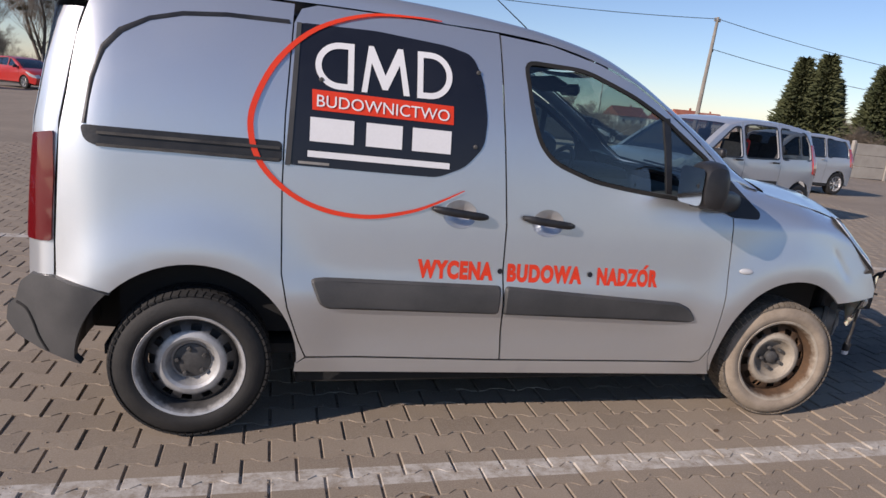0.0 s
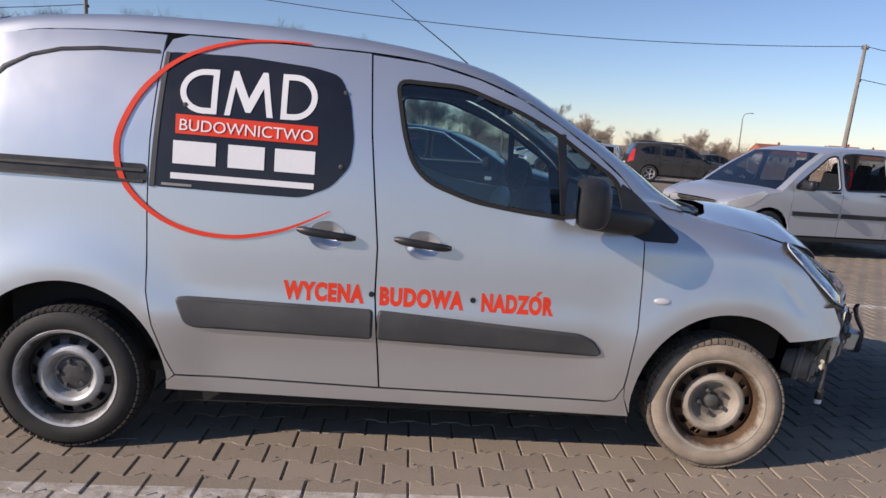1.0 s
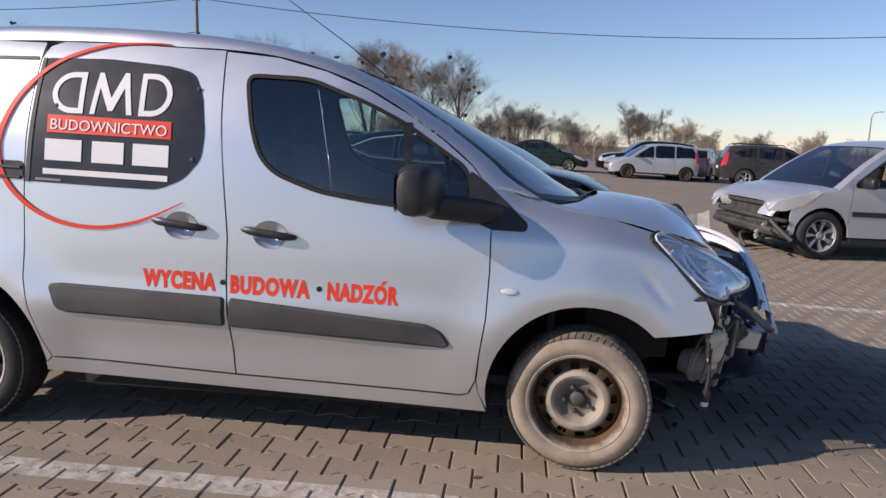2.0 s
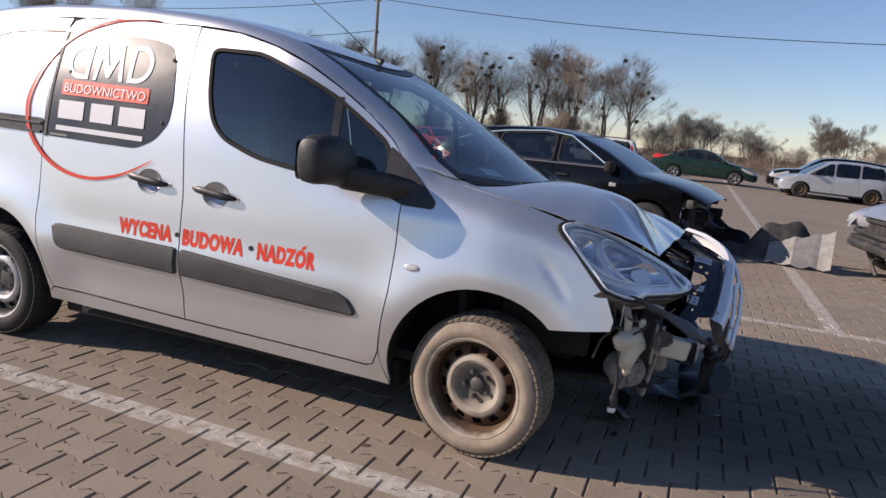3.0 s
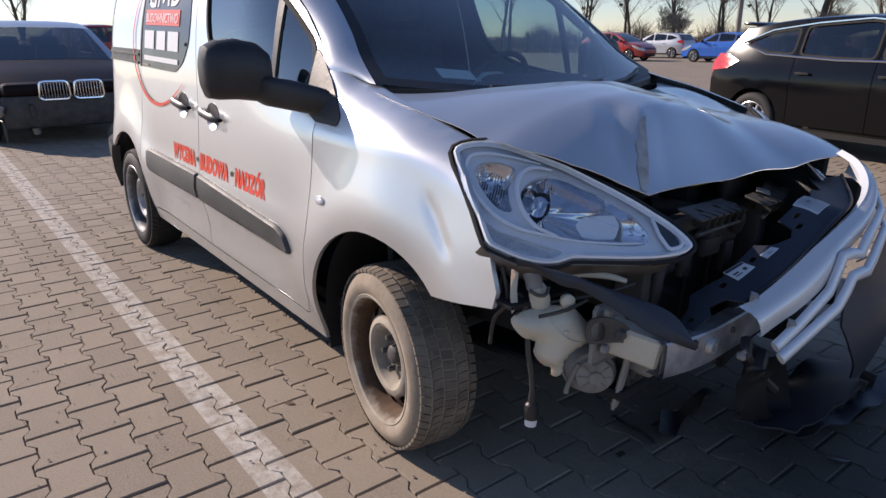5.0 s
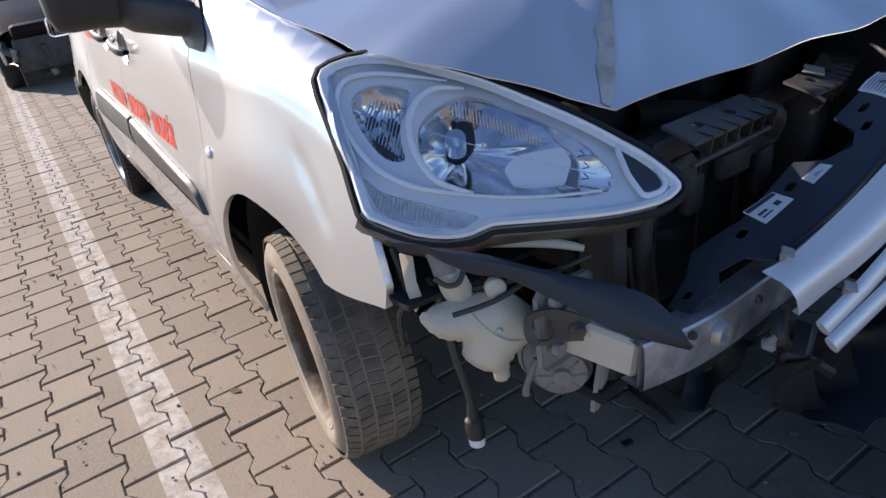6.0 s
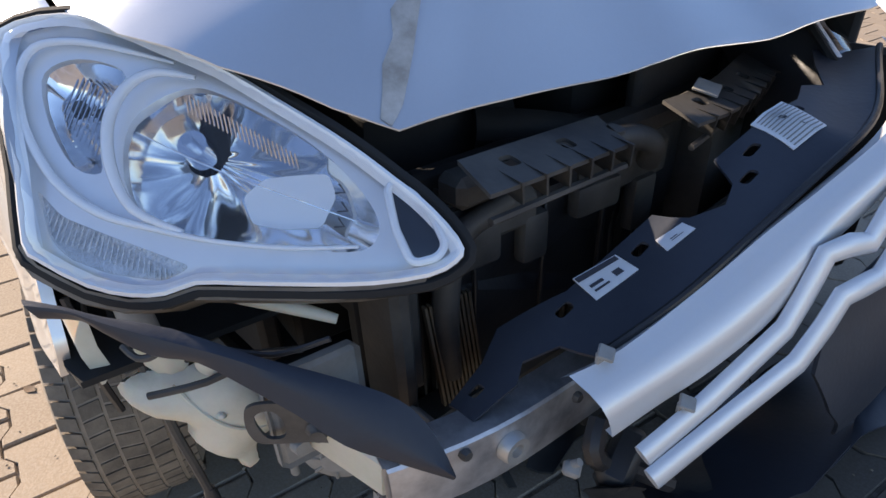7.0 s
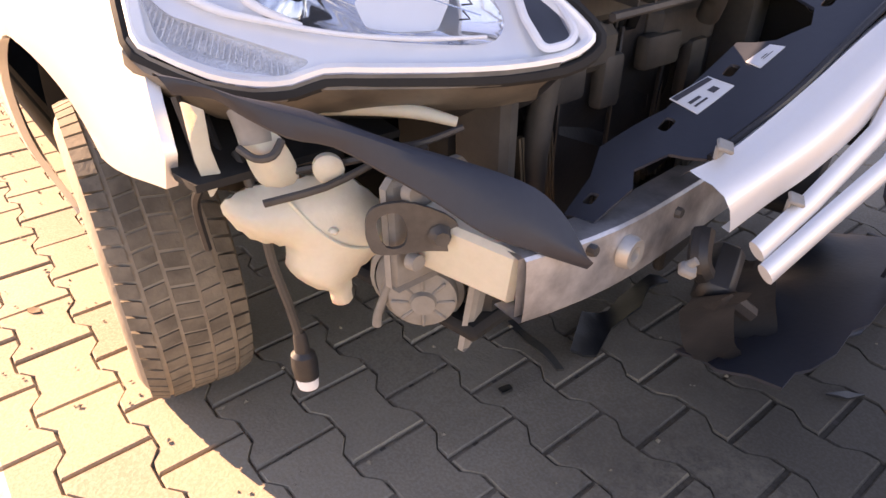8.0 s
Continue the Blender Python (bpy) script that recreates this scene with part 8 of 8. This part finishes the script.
spruce = conifer(5, 6.5, 2.7)
spruce.matrix_basis = Matrix.Translation((30.5, 34.2, lot_z(30.5)))
for x, y, k in ((31.5, 33.3, 1.04), (34.0, 31.3, 0.98), (35.3, 30.2, 1.05), (33.2, 34.2, 0.85), (36.9, 30.9, 1.1)):
    copy_thing(spruce, Matrix.Translation((x, y, lot_z(x))) @ Matrix.Rotation(x, 4, "Z") @ Matrix.Diagonal((k, k, k, 1)))

# utility poles with wires
def pole(x, y, high, lean=0.0):
    p = thing("utility_pole", "slender weathered concrete utility pole", "pole", "utility poles", m=Matrix.Translation((x, y, lot_z(x))) @ pose(0, 0, 0, 0, lean, 0))
    part("shaft", Geo().tube([(0, 0, -0.1), (0, 0, high)], [0.17, 0.10], 8), POLE_WOOD, p)
    part("crossarm", Geo().box((0, 0, high - 0.25), (0.5, 0.09, 0.09), 0.01), POLE_WOOD, p)
    for s in (-0.2, 0.2):
        part("insulator", Geo().lathe([(0.0, 0.16), (0.04, 0.15), (0.05, 0.08), (0.03, 0.06), (0.05, 0.02), (0.02, 0.0)], 10, Matrix.Translation((s, 0, high - 0.2))), CAST, p)
    part("fitting", Geo().box((0.13, 0, high - 2.2), (0.1, 0.1, 0.16), 0.02), IRON, p)
    return p


POLES = [(-20.2, 37.1, 9.4), (26.2, 38.7, 9.0), (-53.1, 29.0, 8.5), (72.0, 43.0, 9.0)]
for x, y, h in POLES:
    pole(x, y, h, 3.0 if x > 0 else 0.0)
for i, j in ((0, 1), (2, 0), (1, 3)):
    a, b = POLES[i], POLES[j]
    top = lambda q: Vector((q[0] + (0.052 * q[2] if q[0] > 0 else 0), q[1], lot_z(q[0]) + q[2] - 0.12))
    for drop in (0.0,) if i == 0 else (0.0, 2.0):
        p0, p1 = top(a) - Vector((0, 0, drop)), top(b) - Vector((0, 0, drop))
        pts = [p0.lerp(p1, k / 24) - Vector((0, 0, 1.15 * 4 * (k / 24) * (1 - k / 24))) for k in range(25)]
        solid("overhead_wire", Geo().tube(pts, 0.022, 5), WIRE, "black overhead cable between poles", "cable", "overhead cables")
lamp_post = thing("street_lamp", "thin grey street lamp far across the lot", "street lamp", m=Matrix.Translation((46.4, 93.3, lot_z(46.4))))
part("shaft", Geo().tube([(0, 0, -0.1), (0, 0, 7.2)], [0.12, 0.07], 8), POLE_WOOD, lamp_post)
part("arm", Geo().tube([(0, 0, 7.1), (0.25, 0, 7.7), (1.0, 0, 7.9)], 0.05, 6, 4), POLE_WOOD, lamp_post)
part("lamp_head", Geo().box((1.2, 0, 7.9), (0.6, 0.2, 0.12), 0.04), CAST, lamp_post)

# wire fence with slim posts
fence = thing("fence", "low wire fence with thin posts round the lot", "fence", kind="structure")
for k in range(44):
    x = -62 + 2.9 * k
    part("post", Geo().box((x, 42 + 0.02 * x, 0.85 + lot_z(x)), (0.08, 0.08, 1.75), 0.01), POLE_WOOD, fence)
for z in (0.3, 0.6, 0.9, 1.2, 1.5):
    part("fence_wire", Geo().tube([(-62, 40.76, z), (2, 42.04, z), (63, 43.26, z + lot_z(63))], 0.006, 4), WIRE, fence)

# prefabricated concrete wall
wall = thing("wall_east", "stained grey beige concrete panel wall", "wall", kind="structure")
for k in range(6):
    x = 24.2 + 2.17 * k
    part("wall_post", Geo().box((x, 22.9, 0.86 + lot_z(x)), (0.14, 0.16, 1.76), 0.015), CONCRETE, wall)
    for row in range(3):
        part("panel", Geo().box((x + 1.085, 22.9, 0.28 + 0.55 * row + lot_z(x + 1.085)), (2.02, 0.07, 0.54), 0.012), CONCRETE, wall)

# a few far houses
ROOF_RED = worn("red_roof_tiles", (0.30, 0.09, 0.05), (0.40, 0.14, 0.09), 0.9, 0.6)
PLASTER = worn("pale_plaster", (0.62, 0.58, 0.52), (0.72, 0.69, 0.63), 0.9, 0.4)


def house(x, y, w, d, h, turn):
    ob = thing("house", "small pale house with a red tiled roof, far off", "house", "far houses", m=Matrix.Translation((x, y, lot_z(x))) @ pose(0, 0, 0, 0, 0, turn))
    part("wall", Geo().box((0, 0, h / 2), (w, d, h), 0.02), PLASTER, ob)
    part("roof", Geo().prism([(-d / 2 - 0.5, h - 0.15), (d / 2 + 0.5, h - 0.15), (0, h + d * 0.36)], -w / 2 - 0.4, w / 2 + 0.4, lambda a, b, c: (c, a, b)), ROOF_RED, ob)
    part("chimney", Geo().box((w * 0.2, 0.6, h + d * 0.36), (0.5, 0.5, 1.4), 0.02), ROOF_RED, ob)
    for k in range(3):
        win = part("window", Geo().box((-w * 0.3 + w * 0.3 * k, -d / 2 - 0.02, h * 0.55), (1.1, 0.06, 1.3), 0.02), WHITE_FOIL, ob)
        part("pane", Geo().box((-w * 0.3 + w * 0.3 * k, -d / 2 - 0.055, h * 0.55), (0.9, 0.02, 1.1)), BLACK_FOIL, win)


for x, y, w, d, h, turn in ((107.02, 194.84, 11, 8, 3.6, 8), (132.72, 211.75, 11, 9, 4, 20), (155.38, 222.32, 12, 9, 5, 0), (174.17, 192.69, 12, 9, 4.5, -20), (122.58, 185.3, 9, 8, 4.5, 5), (189.53, 211.72, 10, 8, 4, 12)):
    house(x, y, w, d, h, turn)

# lorry trailer far behind the van
lorry = thing("lorry_trailer", "grey lorry trailer with a yellow stripe, far off", "trailer", m=Matrix.Translation((-39.4, 13.0, 0)) @ pose(0, 0, 0, 0, 0, 20))
part("box_body", Geo().box((0, 0, 2.5), (9.0, 2.5, 2.7), 0.06), GRAPHITE, lorry)
part("stripe", Geo().box((0, 0, 3.95), (9.1, 2.56, 0.22), 0.02), Mat("yellow_paint", (0.62, 0.42, 0.05), 0.5).m, lorry, "yellow top rail")
part("chassis", Geo().box((0, 0, 1.0), (8.6, 0.9, 0.3), 0.02), SHADE, lorry)
for x in (-3.4, -2.2, 3.2):
    for sgn in (-1, 1):
        car_wheel(lorry, Matrix.Translation((x, sgn * 1.05, 0.49)) @ pose(0, 0, 0, -90 * sgn, 0, 0), 0.5, 0.14, 0, STEEL)

# ---- grit and pebbles on the pavers ----
GRIT = worn("grit", (0.16, 0.13, 0.10), (0.34, 0.28, 0.21), 0.9, 30)
rng = random.Random(51)
g = Geo()
for k in range(1500):
    x, y = rng.uniform(-3.6, 2.6), rng.choice((rng.uniform(-2.4, -0.3), rng.uniform(-1.6, 1.8)))
    r = rng.choice((0.002, 0.003, 0.003, 0.004, 0.006))
    c, a = Vector((x, y, 0.001 + r * 0.4)), rng.uniform(0, 6.28)
    ring = [c + Vector((r * math.cos(a + q * 1.57) * rng.uniform(0.7, 1.3), r * math.sin(a + q * 1.57) * rng.uniform(0.7, 1.3), 0)) for q in range(4)]
    g.add([*ring, c + Vector((0, 0, r * 0.7)), c - Vector((0, 0, r * 0.5))], [(0, 1, 4), (1, 2, 4), (2, 3, 4), (3, 0, 4), (1, 0, 5), (2, 1, 5), (3, 2, 5), (0, 3, 5)])
solid("grit", g, GRIT, "scattered grit and small pebbles on the pavers", "grit", kind="stuff", smooth=False)
for x, y, label in ((-0.42, -0.98, "dry brown leaf lying on the pavers"), (-1.9, -1.35, "curled dry leaf on the pavers"), (0.35, -1.28, "small dry leaf beside the white line")):
    a = rng.uniform(0, 6.28)
    leaf = [(0, 0), (0.012, 0.010), (0.028, 0.012), (0.045, 0.0), (0.028, -0.011), (0.012, -0.009)]
    solid("leaf", Geo().sheet(leaf, lambda u, v: (x + u * math.cos(a) - v * math.sin(a), y + u * math.sin(a) + v * math.cos(a), 0.004 + 6 * v * v + 0.2 * abs(u - 0.02) ** 1.2), 0.008, (), 0.0008, (0, 0, -1)), STEEL_RUST, label, "leaf", "fallen leaves")

# ---- single pavers round the front of the van ----
for x, y, lift, me, turn, ax, ay in singles:
    stone = new("paver", me)
    stone.parent = pavement
    stone.matrix_basis = pose(x, y, lift, math.degrees(ay), -math.degrees(ax), turn)
